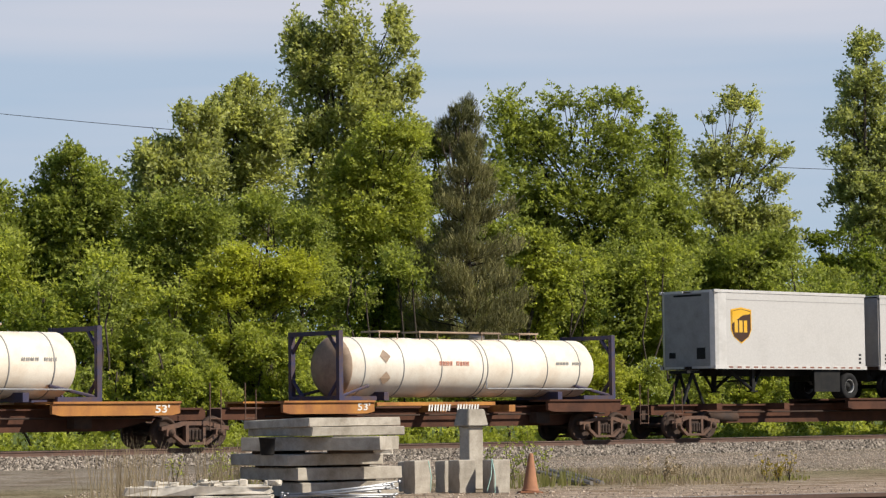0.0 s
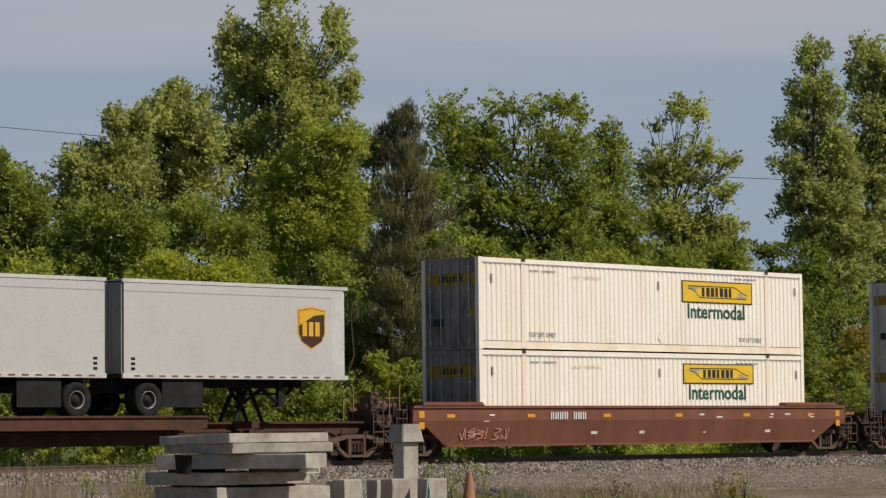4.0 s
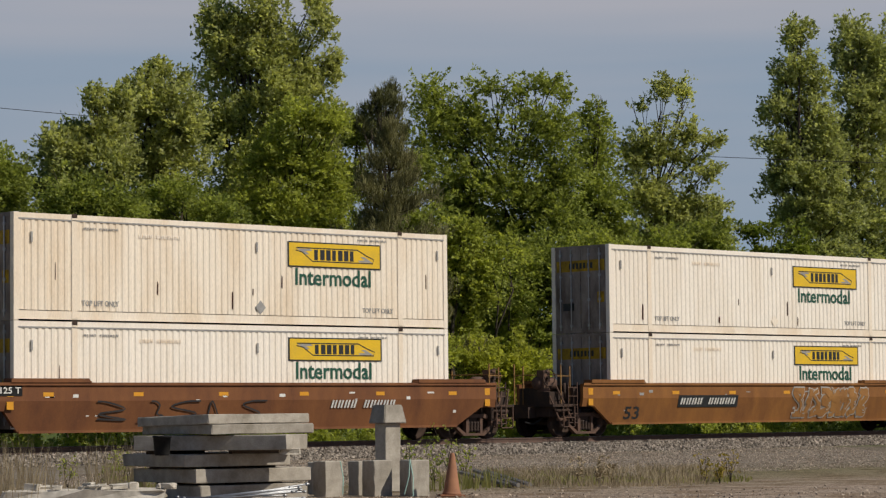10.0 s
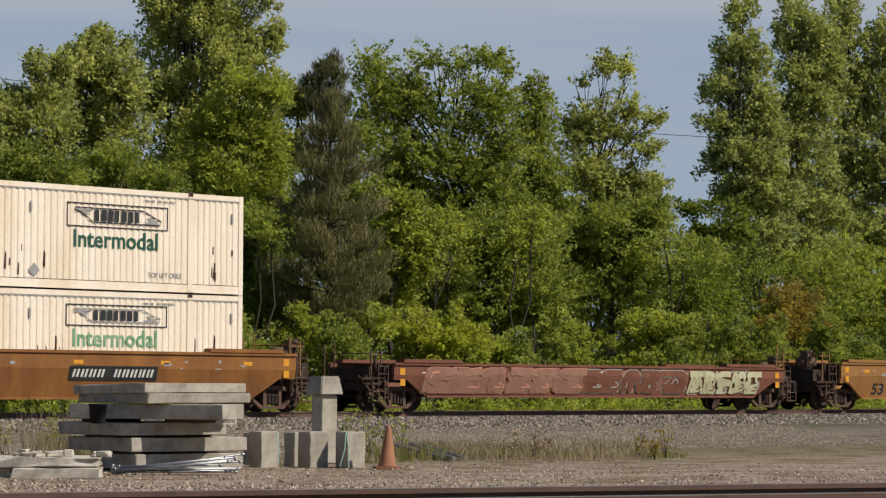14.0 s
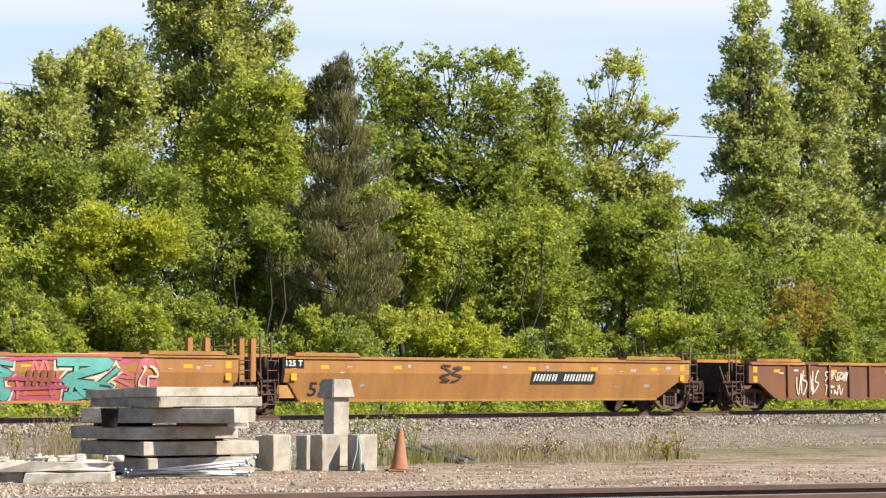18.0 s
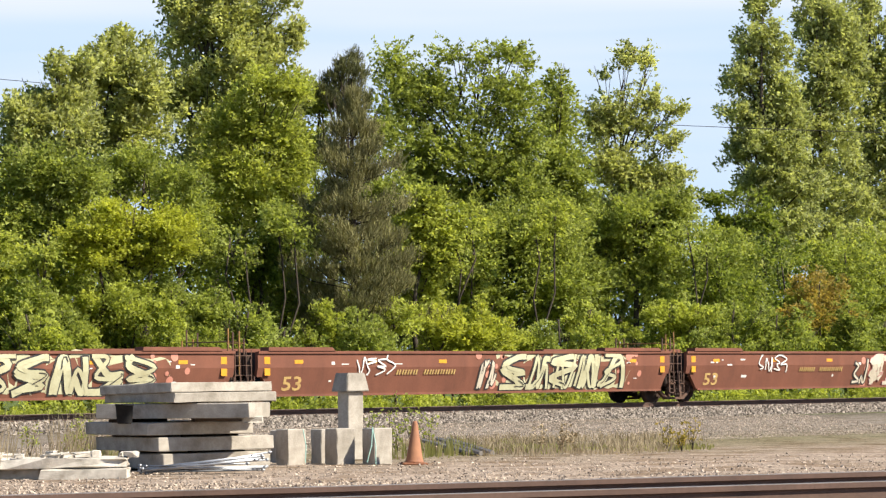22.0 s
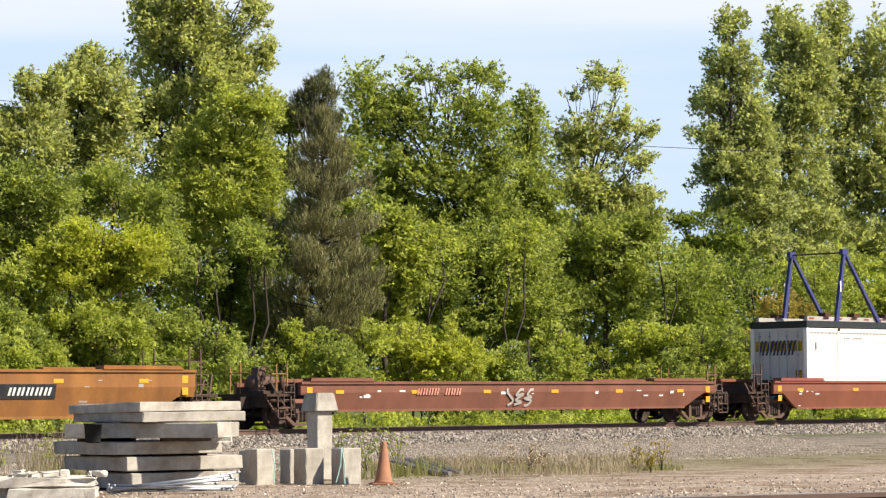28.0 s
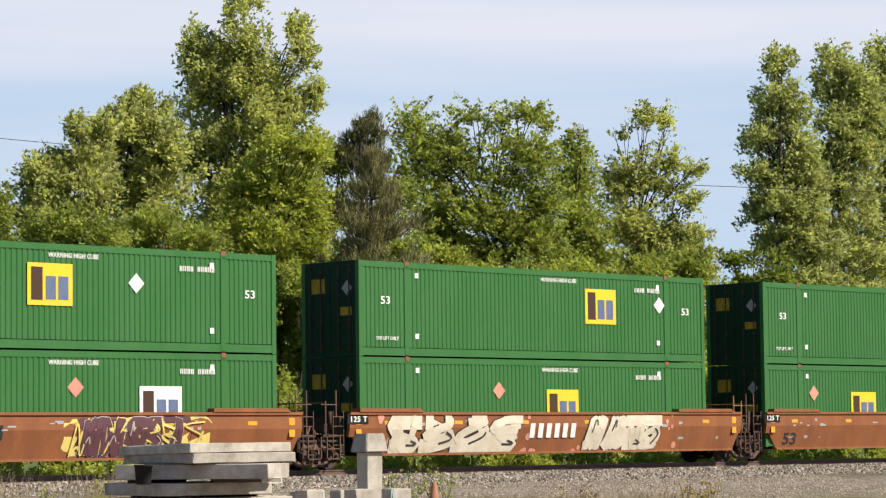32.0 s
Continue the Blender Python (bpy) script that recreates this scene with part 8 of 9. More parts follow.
c = well_car(319.8, 338.6, ORANGE_PALE, "empty orange well car with a white scrawl", 1.74, 0.42, "brake", "joint", seed=10)
number_plate(c, 5.0, 1.02, 2.9, True, 0.26, 10, 8)
graffiti(c, 11.2, 15.4, 0.72, 1.62, 6, SPRAY_WHITE, None, 81, line=True, thick=0.07)
flat_bm = B()
flat(flat_bm, [(9.8, 1.62), (10.9, 1.66), (10.8, 0.9), (10.5, 0.7), (10.1, 0.95)], SIDE_Y - 0.006)
part("graffiti_patch", flat_bm, SPRAY_WHITE, c)
c = well_car(340.25, 357.9, ORANGE_PALE, "empty orange well car with turquoise and crimson graffiti", 1.74, 0.42, "joint", "joint", seed=11)
graffiti(c, 2.7, 14.0, 0.42, 1.70, 1, SPRAY_MAGENTA, None, 90, back=SPRAY_MAGENTA, back_grow=0.02, line=True, thick=0.1, y=SIDE_Y + 0.002)
graffiti(c, 2.7, 13.8, 0.45, 1.68, 9, SPRAY_FLUSH, None, 89, line=True, thick=0.09, y=SIDE_Y + 0.02)
graffiti(c, 3.1, 9.8, 0.42, 1.70, 4, TEAL, SPRAY_BLACK, 91, thick=0.125, edge_w=0.09, halo=SPRAY_WHITE)
graffiti(c, 11.3, 13.4, 0.42, 1.70, 1, TEAL, SPRAY_BLACK, 94, thick=0.11, edge_w=0.09, halo=SPRAY_WHITE)
part("graffiti_patch", box(B(), 9.95, 11.2, SIDE_Y - 0.012, SIDE_Y, 0.62, 1.5), SPRAY_ORANGE, c)
bar_row(c, 10.1, 0.85, 0.95, 0.45, 4, RED, y=SIDE_Y - 0.012)
for gx, rx, rz in ((2.05, 0.36, 0.36), (14.3, 0.44, 0.58)):
    disc = B()
    flat(disc, [(gx + rx * math.cos(a * math.tau / 16), 1.15 + rz * math.sin(a * math.tau / 16)) for a in range(16)], SIDE_Y - 0.02)
    part("graffiti_disc", disc, SPRAY_FLUSH, c)
    graffiti(c, gx - 0.35, gx + 0.35, 0.75, 1.45, 2, SPRAY_WHITE, None, int(gx) + 7, line=True, thick=0.06, y=SIDE_Y - 0.012)
c = well_car(359.7, 378.4, ORANGE_PALE, "empty orange well car with a small dark scribble", 1.74, 0.42, "joint", "plain", seed=12)
number_plate(c, 10.8, 1.02, 2.9, True, 0.26, 10, 9)
graffiti(c, 6.5, 7.5, 1.0, 1.6, 2, SPRAY_BLACK, None, 95, line=True, thick=0.05)

c = well_car(381.7, 402.2, RUST_YELLOW, "empty old ribbed well car in rust and faded yellow", 1.72, 0.42, "plain", "brake", ribs=14, seed=13, number="", walkway=YELLOW_CAR)
for a, b in ((0.1, 3.2), (4.0, 11.5), (12.5, 20.4)):
    part("yellow_edge", box(B(), a, b, -1.558, -1.551, 1.64, 1.74), YELLOW_CAR, c, "faded yellow top edge")
for a, b in ((13.6, 14.55), (14.65, 15.6), (15.7, 16.4)):
    part("yellow_patch", box(B(), a, b, SIDE_Y - 0.004, SIDE_Y, 0.5, 1.6), PATCH_YELLOW, c, "square patch of yellow paint")
graffiti(c, 2.7, 4.1, 0.55, 1.45, 4, SPRAY_WHITE, None, 97, line=True, thick=0.06)
graffiti(c, 4.4, 6.0, 1.05, 1.42, 6, SPRAY_WHITE, None, 98, line=True, thick=0.045)
graffiti(c, 4.4, 5.5, 0.55, 0.95, 4, SPRAY_WHITE, None, 96, line=True, thick=0.045)
graffiti(c, 12.6, 13.9, 0.5, 1.55, 2, SPRAY_WHITE, SPRAY_BLACK, 99, thick=0.26, edge_w=0.04)

for u0, u1, seed, l, r, spots in ((405.6, 425.2, 14, "brake", "joint", (6.8, 10.6, 17.0)), (426.1, 444.6, 15, "joint", "joint", (6.2, 10.2, 16.2)), (445.5, 465.2, 16, "joint", "brake", (6.9, 10.6, 15.8))):
    c = well_car(u0, u1, BROWN, "empty red-brown well car with large pale graffiti letters", 1.72, 0.42, l, r, seed=seed)
    number_plate(c, spots[0] - 0.6, 1.0, 2.6, False, 0.19, 11, seed, NUMBER_TAN)
    if seed < 16:
        graffiti(c, spots[1], spots[2], 0.45, 1.70, 5, SPRAY_OLIVE, SPRAY_BLACK, 100 + seed, dots=SPRAY_PINK, thick=0.15, back=SPRAY_OLIVE, back_grow=0.0)
    else:
        graffiti(c, spots[1], spots[2], 0.45, 1.70, 6, SPRAY_WHITE, SPRAY_FLUSH, 100 + seed, dots=SPRAY_PINK, thick=0.24, edge_w=0.05)
    graffiti(c, spots[1] - 1.0, spots[1] - 0.2, 0.5, 1.5, 2, SPRAY_WHITE, SPRAY_BLACK, 120 + seed, line=True, thick=0.08)
    graffiti(c, 3.9, 5.6, 1.0, 1.62, 4, MARK, None, 140 + seed, line=True, thick=0.05)

c = well_car(468.3, 486.7, ORANGE, "empty orange well car with grey and pink graffiti", 1.74, 0.42, "brake", "joint", seed=17)
number_plate(c, 4.8, 1.02, 2.9, True, 0.26, 10, 17)
graffiti(c, 7.7, 10.5, 0.45, 1.65, 4, ORANGE, SPRAY_GREY, 171, thick=0.3)
graffiti(c, 10.7, 14.0, 0.55, 1.5, 5, ORANGE_PALE, SPRAY_PINK, 172, thick=0.3)
c = well_car(488.5, 507.1, ORANGE, "empty orange well car with white graffiti", 1.74, 0.42, "joint", "joint", seed=18)
graffiti(c, 3.6, 7.6, 0.45, 1.68, 5, SPRAY_WHITE, SPRAY_GREY, 181, thick=0.2)
part("graffiti_patch", box(B(), 8.2, 10.9, SIDE_Y - 0.004, SIDE_Y, 0.72, 1.48), PATCH_YELLOW, c, "square patch of yellow paint")
bar_row(c, 8.4, 0.85, 2.2, 0.48, 5, RED, y=SIDE_Y - 0.006)
graffiti(c, 10.4, 16.6, 0.45, 1.68, 5, ORANGE, SPRAY_WHITE, 182, thick=0.2, edge_w=0.16)
c = well_car(508.2, 526.7, ORANGE, "empty orange well car with dark outlined graffiti", 1.74, 0.42, "joint", "plain", seed=19)
graffiti(c, 1.6, 7.8, 0.45, 1.68, 6, ORANGE, SPRAY_BLACK, 191, back=SPRAY_WHITE, back_grow=0.0, thick=0.24)
number_plate(c, 10.4, 1.02, 3.0, True, 0.26, 10, 19)

c = well_car(530.8, 550.5, BROWN, "empty red-brown well car with a small white scribble", 1.40, 0.52, "brake", "plain", seed=20, number="")
number_plate(c, 4.9, 0.98, 2.0, False, 0.25, 8, 20, SPRAY_PINK)
graffiti(c, 9.0, 10.3, 0.6, 1.2, 3, SPRAY_GREY, None, 201, line=True, thick=0.08)

c = well_car(553.9, 574.5, RED, "red-brown well car with teal graffiti carrying one white container", 1.42, 0.44, "plain", "plain", seed=21, number="")
graffiti(c, 10.7, 12.3, 0.46, 1.38, 2, SPRAY_LILAC, SPRAY_BLACK, 213, thick=0.22, back=SPRAY_BLACK, back_grow=0.0, edge_w=0.07)
graffiti(c, 12.2, 14.4, 0.46, 1.38, 2, TEAL, SPRAY_BLACK, 211, thick=0.26, back=SPRAY_BLACK, back_grow=0.0, edge_w=0.09)
graffiti(c, 14.3, 16.4, 0.46, 1.38, 2, SPRAY_MAROON, SPRAY_LILAC, 214, thick=0.28, back=SPRAY_MAROON, back_grow=0.0, edge_w=0.06)
graffiti(c, 8.4, 10.5, 0.6, 0.95, 8, SPRAY_PINK, None, 212, line=True, thick=0.035)
sw = container("clean", 556.2, 0.50, "white container with slanted blue markings carrying a folded chassis", "none", 5, rust=0)
bar_row(sw, 6.2, 1.55, 3.4, 0.92, 5, INK_BLUE, y=-CW / 2 - 0.006, slant=0.35, label="large slanted navy bar")
words("wordmark", "INTERMODAL", 0.34, GREY_MARK, sw, 7.6, -CW / 2 + 0.006, 1.0, 2.7)
part("roof_edge", box(B(), 0, CL, -CW / 2 - 0.004, CW / 2, CH + 0.021, CH + 0.26), INK, sw, "black deck edge under the chassis")
part("door_bars", bars(random.Random(10), 0, 0, 0, 1.7, 0.55, 5, 0.3, 0.3), INK_BLUE, sw).matrix_basis = pose(0.004, 0.95, 1.9, 0, 0, -90)

E3 = ((577.7, 596.6, "brake", "joint"), (598.5, 616.9, "joint", "joint"), (618.3, 637.5, "joint", "plain"))
for k, (u0, u1, l, r) in enumerate(E3):
    c = well_car(u0, u1, ORANGE_RED, ("orange well car with multicoloured graffiti under green containers", "orange well car with two large cream graffiti words under green containers", "orange well car under green containers")[k], 1.70, 0.42, l, r, seed=22 + k, number="53" if k == 2 else "")
    if k == 0:
        number_plate(c, 5.6, 1.05, 2.6, True, 0.25, 10, 22)
        graffiti(c, 10.5, 15.2, 0.5, 1.58, 6, SPRAY_YELLOW, None, 223, back=SPRAY_YELLOW, back_grow=0.0, thick=0.1)
        graffiti(c, 10.95, 14.5, 0.44, 1.64, 5, SPRAY_MAROON, SPRAY_GREY, 221, back=SPRAY_MAROON, back_grow=0.0, thick=0.34, edge_w=0.05, y=SIDE_Y - 0.006)
        graffiti(c, 3.4, 4.6, 0.8, 1.5, 2, SPRAY_WHITE, None, 222, line=True, thick=0.07)
    if k == 1:
        graffiti(c, 1.7, 7.2, 0.42, 1.66, 4, SPRAY_WHITE, SPRAY_BLACK, 231, thick=0.31, dots=SPRAY_PINK, edge_w=0.07)
        bar_row(c, 7.8, 0.9, 2.3, 0.46, 6, MARK)
        graffiti(c, 10.5, 14.1, 0.42, 1.66, 4, SPRAY_WHITE, SPRAY_BLACK, 232, thick=0.4, dots=SPRAY_PINK, edge_w=0.06)
    for j in range(2):
        container("green", (579.65, 599.1, 618.5)[k], 0.50 + 2.915 * j, ("green corrugated container in a rail well", "green corrugated container stacked on another")[j], ((11.1, 7.3), (8.2, 10.1), (5.0, 10.2))[k][j], 60 + 2 * k + j, word="white" if (k, j) == (0, 0) else None)

lean_decals()

# ---- folded frames on the white container ----
rack = rider(thing("chassis_rack", "folded chassis beams with blue A-shaped frames on a container roof", "chassis"), 556.2)
MOVERS[-1] = (rack, 556.2, 0.50 + CH + 0.27)
for s in (-1, 1):
    beam = part("beam", box(B(), 0.2, 15.9, s * 1.12 - 0.07, s * 1.12 + 0.07, 0.0, 0.16), SPRAY_GREY, rack, "pale steel beam with red and white stripes")
    stripe = B()
    for k in range(18):
        box(stripe, 0.3 + k * 0.86, 0.62 + k * 0.86, s * 1.12 - 0.075 if s < 0 else s * 1.12 + 0.07, s * 1.12 - 0.07 if s < 0 else s * 1.12 + 0.075, 0.05, 0.12)
    part("red_stripe", stripe, RED, beam)
    for x in (1.2, 3.0, 5.0, 8.0, 11.0, 13.2, 14.8):
        part("bracket", box(B(), x, x + 0.35, s * 1.12 - 0.16, s * 1.12 + 0.16, 0.16, 0.30), RUST, beam)
    for foot_a, apex, foot_b in ((1.9, 2.5, 4.9), (14.9, 14.2, 12.2)):
        fr = B()
        for f in (foot_a, foot_b):
            prism(fr, [(f - 0.10, -0.3), (f + 0.10, -0.3), (apex + 0.06, 2.61), (apex - 0.06, 2.61)], s * 1.22 - 0.06, s * 1.22 + 0.06)
        box(fr, apex - 0.18, apex + 0.18, s * 1.22 - 0.08, s * 1.22 + 0.08, 2.50, 2.71)
        part("blue_frame", fr, BLUE, rack, "blue painted steel A-frame")
        part("white_mark", box(B(), foot_a * 0.55 + apex * 0.45 - 0.04, foot_a * 0.55 + apex * 0.45 + 0.04, s * 1.29 if s > 0 else s * 1.295, s * 1.295 if s > 0 else s * 1.29, 1.1, 1.5), MARK, rack)
for x in (2.5, 14.2):
    bar = B()
    tube(bar, (x, -1.22, 2.58), (x, 1.22, 2.58), 0.03, 6)
    part("tie_bar", bar, STEEL, rack)

# ---- concrete stacked beside the siding ----
def chipped_block(lx, ly, lz, seed, rough=0.012, cuts=3):
    """A cast slab with uneven edges: a box cut up and nudged, its corner at the origin towards -y."""
    bm = B()
    box(bm, 0, lx, 0, ly, 0, lz)
    bmesh.ops.bevel(bm, geom=bm.edges[:], offset=min(0.012, lz * 0.1), segments=1, affect="EDGES")
    bmesh.ops.subdivide_edges(bm, edges=[e for e in bm.edges if e.calc_length() > 0.3], cuts=cuts, use_grid_fill=True)
    r = random.Random(seed)
    for v in bm.verts:
        v.co += Vector((r.uniform(-1, 1), r.uniform(-1, 1), r.uniform(-0.5, 0.5))) * rough
    return bm


def slab(a, d, z, lx, ly, lz, turn, seed, label, mat=CONCRETE, tilt=0.0, name="concrete_slab", group="stacked concrete slabs", rough=0.008):
    x, y = yard(a, d)
    return solid(name, chipped_block(lx, ly, lz, seed, rough), mat, label, "concrete slab" if "slab" in name else "concrete block", group, m=pose(x, y, GROUND_Z + z, tilt, 0, VIEW_TURN + turn))


slab(-4.42, 41.0, 0.045, 1.94, 1.35, 0.24, 36, 1, "grey concrete slab at the bottom of a stack", rough=0.01)
slab(-4.50, 41.0, 0.32, 2.1, 2.0, 0.215, 36, 2, "grey concrete slab near the bottom of a stack")
slab(-4.66, 40.95, 0.57, 1.89, 2.07, 0.20, 35, 3, "dark stained concrete slab in a stack")
slab(-5.52, 41.45, 0.825, 2.56, 0.9, 0.235, -17, 4, "thick concrete slab in a stack with a pale end")
slab(-4.22, 40.7, 1.075, 1.85, 2.2, 0.15, 36, 5, "pale concrete slab near the top of a stack")
slab(-4.27, 40.7, 1.235, 1.85, 2.2, 0.15, 37, 6, "pale concrete slab on top of a stack", tilt=-1.0)
for k, (a, d, z, h) in enumerate(((-4.6, 42.2, 0.0, 0.05), (-3.6, 42.0, 0.0, 0.05), (-4.8, 42.3, 0.285, 0.04), (-3.7, 42.1, 0.285, 0.04), (-4.9, 42.2, 0.535, 0.04), (-3.8, 42.0, 0.535, 0.04), (-4.9, 41.8, 0.77, 0.06), (-3.6, 41.7, 0.77, 0.06))):
    x, y = yard(a, d)
    solid("timber_spacer", box(B(), -0.5, 0.5, -0.05, 0.05, 0, h), TIE, "dark timber spacer between concrete slabs", "timber", "timber spacers", m=pose(x, y, GROUND_Z + z, 0, 0, VIEW_TURN + 36))
slab(-5.9, 38.2, 0.0, 1.25, 1.0, 0.15, 4, 7, "low pale concrete slab lying on gravel", CONCRETE_PALE, rough=0.02)
slab(-6.95, 38.6, 0.0, 1.0, 1.0, 0.16, -6, 8, "low pale concrete slab among dry weeds", CONCRETE_PALE, rough=0.025)
slab(-7.0, 38.3, 0.17, 2.3, 0.8, 0.13, 3, 9, "broken white crumbling concrete slab on others", CONCRETE_PALE, rough=0.055)
lump_rng = random.Random(21)
for k in range(16):
    la_, ld_ = -6.95 + 2.2 * lump_rng.random(), 38.5 + lump_rng.uniform(0.0, 0.4)
    s1, s2, s3 = lump_rng.uniform(0.08, 0.3), lump_rng.uniform(0.08, 0.2), lump_rng.uniform(0.04, 0.1)
    slab(la_, ld_, 0.305, s1, s2, s3, lump_rng.uniform(-30, 30), 60 + k, "crumbled lump of whitish concrete on a slab", CONCRETE_PALE, lump_rng.uniform(-6, 6), "concrete_block", "concrete rubble", 0.025)
for k, (a, d, s, h) in enumerate(((-2.66, 43.6, 0.36, 0.60), (-1.86, 43.7, 0.36, 0.60), (-1.24, 43.6, 0.36, 0.60), (-2.16, 44.4, 0.30, 0.58), (-2.85, 45.0, 0.36, 0.56))):
    slab(a, d, 0.0, s, s, h, 37, 20 + k, "upright grey concrete block on gravel" if k < 3 else "smaller concrete block behind a row of blocks", name="concrete_block", group="concrete blocks", rough=0.006)
rubble = slab(-3.18, 40.9, 0.765, 0.3, 0.2, 0.08, 10, 31, "broken lump of pale rubble on a slab", CONCRETE_PALE, name="concrete_block", group="", rough=0.03)
cap_x, cap_y = yard(-1.72, 46.0)
post = thing("concrete_pedestal", "grey concrete pedestal with a flared cap", "pedestal", m=pose(cap_x, cap_y, GROUND_Z + 0.02, 0, 0, VIEW_TURN + 38))
part("shaft", chipped_block(0.32, 0.32, 1.18, 3, 0.004), CONCRETE, post).location = (-0.16, -0.16, 0)
cap = B()
lo, hi = [cap.verts.new((x * 0.24, y * 0.24, 1.18)) for x, y in ((-1, -1), (1, -1), (1, 1), (-1, 1))], [cap.verts.new((x * 0.185, y * 0.185, 1.50)) for x, y in ((-1, -1), (1, -1), (1, 1), (-1, 1))]
cap.faces.new(lo[::-1])
cap.faces.new(hi)
for k in range(4):
    cap.faces.new((lo[k], lo[(k + 1) % 4], hi[(k + 1) % 4], hi[k]))
bmesh.ops.bevel(cap, geom=cap.edges[:], offset=0.015, segments=2, affect="EDGES")
part("cap", cap, CONCRETE, post)

bx_, by_ = yard(-4.95, 40.45)
bucket = solid("bucket", lathe(B(), [(0.02, 0.0), (0.10, 0.0), (0.115, 0.02), (0.135, 0.27), (0.145, 0.27), (0.145, 0.30), (0.13, 0.30), (0.11, 0.03), (0.02, 0.02)], 20), RUBBER, "small black plastic bucket between concrete slabs", "bucket", m=pose(bx_, by_, GROUND_Z + 0.765))

cone_x, cone_y = yard(-0.59, 43.4)
cone = thing("traffic_cone", "faded orange traffic cone on gravel", "traffic cone", m=pose(cone_x, cone_y, GROUND_Z + 0.005, 0, 1.5, VIEW_TURN + 8))
part("cone_body", lathe(B(), [(0.165, 0.035), (0.15, 0.06), (0.135, 0.10), (0.045, 0.66), (0.035, 0.70), (0.025, 0.71), (0.01, 0.70)], 28), CONE, cone)
foot = B()
box(foot, -0.21, 0.21, -0.21, 0.21, 0.0, 0.035)
bmesh.ops.bevel(foot, geom=foot.edges[:], offset=0.012, segments=2, affect="EDGES")
part("cone_base", foot, CONE, cone)

# a bundle of galvanised rods in front of the stack, each one a thing
rng = random.Random(12)
for k in range(13):
    a0, a1 = -4.62 + rng.uniform(-0.08, 0.08), -2.72 + rng.uniform(-0.3, 0.05)
    d = 40.0 + rng.uniform(-0.25, 0.3)
    z0, z1 = rng.uniform(0.02, 0.16), rng.uniform(0.05, 0.32)
    p, q = (*yard(a0, d), GROUND_Z + z0), (*yard(a1, d + rng.uniform(-0.2, 0.25)), GROUND_Z + z1)
    bm = B()
    tube(bm, p, q, 0.014, 7)
    v = (Vector(q) - Vector(p)).normalized()
    tube(bm, Vector(q) - v * 0.05, Vector(q) - v * 0.02, 0.026, 7)
    tube(bm, Vector(p) + v * 0.02, Vector(p) + v * 0.05, 0.026, 7)
    solid("steel_rod", bm, GALV, "galvanised steel rod in a loose bundle", "rod", "bundle of rods")
for k, (p, q) in enumerate((((-1.27, 43.5, 0.62), (-1.22, 43.4, 0.02)), ((-1.27, 43.5, 0.62), (-1.36, 43.4, 0.05)), ((-2.4, 43.4, 0.60), (-2.36, 43.3, 0.06)))):
    bm = B()
    mid = [(p[i] + q[i]) / 2 + (0.03 if i == 0 else 0) for i in range(3)]
    tube(bm, (*yard(*p[:2]), GROUND_Z + p[2]), (*yard(*mid[:2]), GROUND_Z + mid[2]), 0.009, 5)
    tube(bm, (*yard(*mid[:2]), GROUND_Z + mid[2]), (*yard(*q[:2]), GROUND_Z + q[2]), 0.009, 5)
    solid("strap", bm, STRAP, "pale green plastic strap hanging over a block", "strap")
for k, (a0, d0, a1, d1) in enumerate(((-0.25, 52, 0.55, 47.5), (-0.05, 51.5, 0.75, 47.8), (-0.5, 50.5, 0.35, 48.2))):
    p, q = yard(a0, d0), yard(a1, d1)
    bm = B()
    tube(bm, (*p, ground_at(p[1]) + 0.22), (*q, ground_at(q[1]) + 0.06), 0.045, 6)
    solid("fallen_stake", bm, WOOD_GREY, "weathered grey timber stake lying in grass", "stake", "fallen stakes")


# ---- weeds and grass ----
def blades(name, label, spots, count, height, material, seed, lean=0.3, width=0.012, kind="stuff", category="grass", bare=0.0):
    """Thin bent blades round the given spots (across, along, radius)."""
    r = np.random.RandomState(seed)
    S = np.array(spots, float)
    i = r.choice(len(S), count, p=S[:, 2] / S[:, 2].sum())
    a, d = S[i, 0] + r.normal(0, 1, count) * S[i, 2] * 0.5, S[i, 1] + r.normal(0, 1, count) * S[i, 2] * 1.2
    c, s = math.cos(radians(VIEW_TURN)), math.sin(radians(VIEW_TURN))
    x, y = a * c - d * s, a * s + d * c
    z = np.interp(y, [p[0] for p in lines], [p[1] for p in lines])
    h = height * r.uniform(0.35, 1.2, count)
    ang = r.uniform(0, math.tau, count)
    out = np.stack([np.cos(ang), np.sin(ang), np.zeros(count)], 1)
    base = np.stack([x, y, z], 1)
    k = r.uniform(0.3, 1.0, (count, 1)) * lean
    mid = base + np.stack([0 * h, 0 * h, h * 0.55], 1) + out * k * h[:, None] * 0.4
    tip = base + np.stack([0 * h, 0 * h, h], 1) + out * k * h[:, None]
    sd = np.stack([np.full(count, c), np.full(count, s), np.zeros(count)], 1) * width
    v = np.stack([base - sd, base + sd, mid + sd * 0.8, mid - sd * 0.8, tip], 1).reshape(-1, 3)
    o = 5 * np.arange(count)[:, None]
    faces = np.concatenate([o + (0, 1, 2, 3)]).tolist() + (o + (3, 2, 4)).tolist()
    me = bpy.data.meshes.new(name)
    me.from_pydata(v.tolist(), [], faces)
    me.materials.append(material)
    return tagged(new(name, me), label, category, kind=kind)


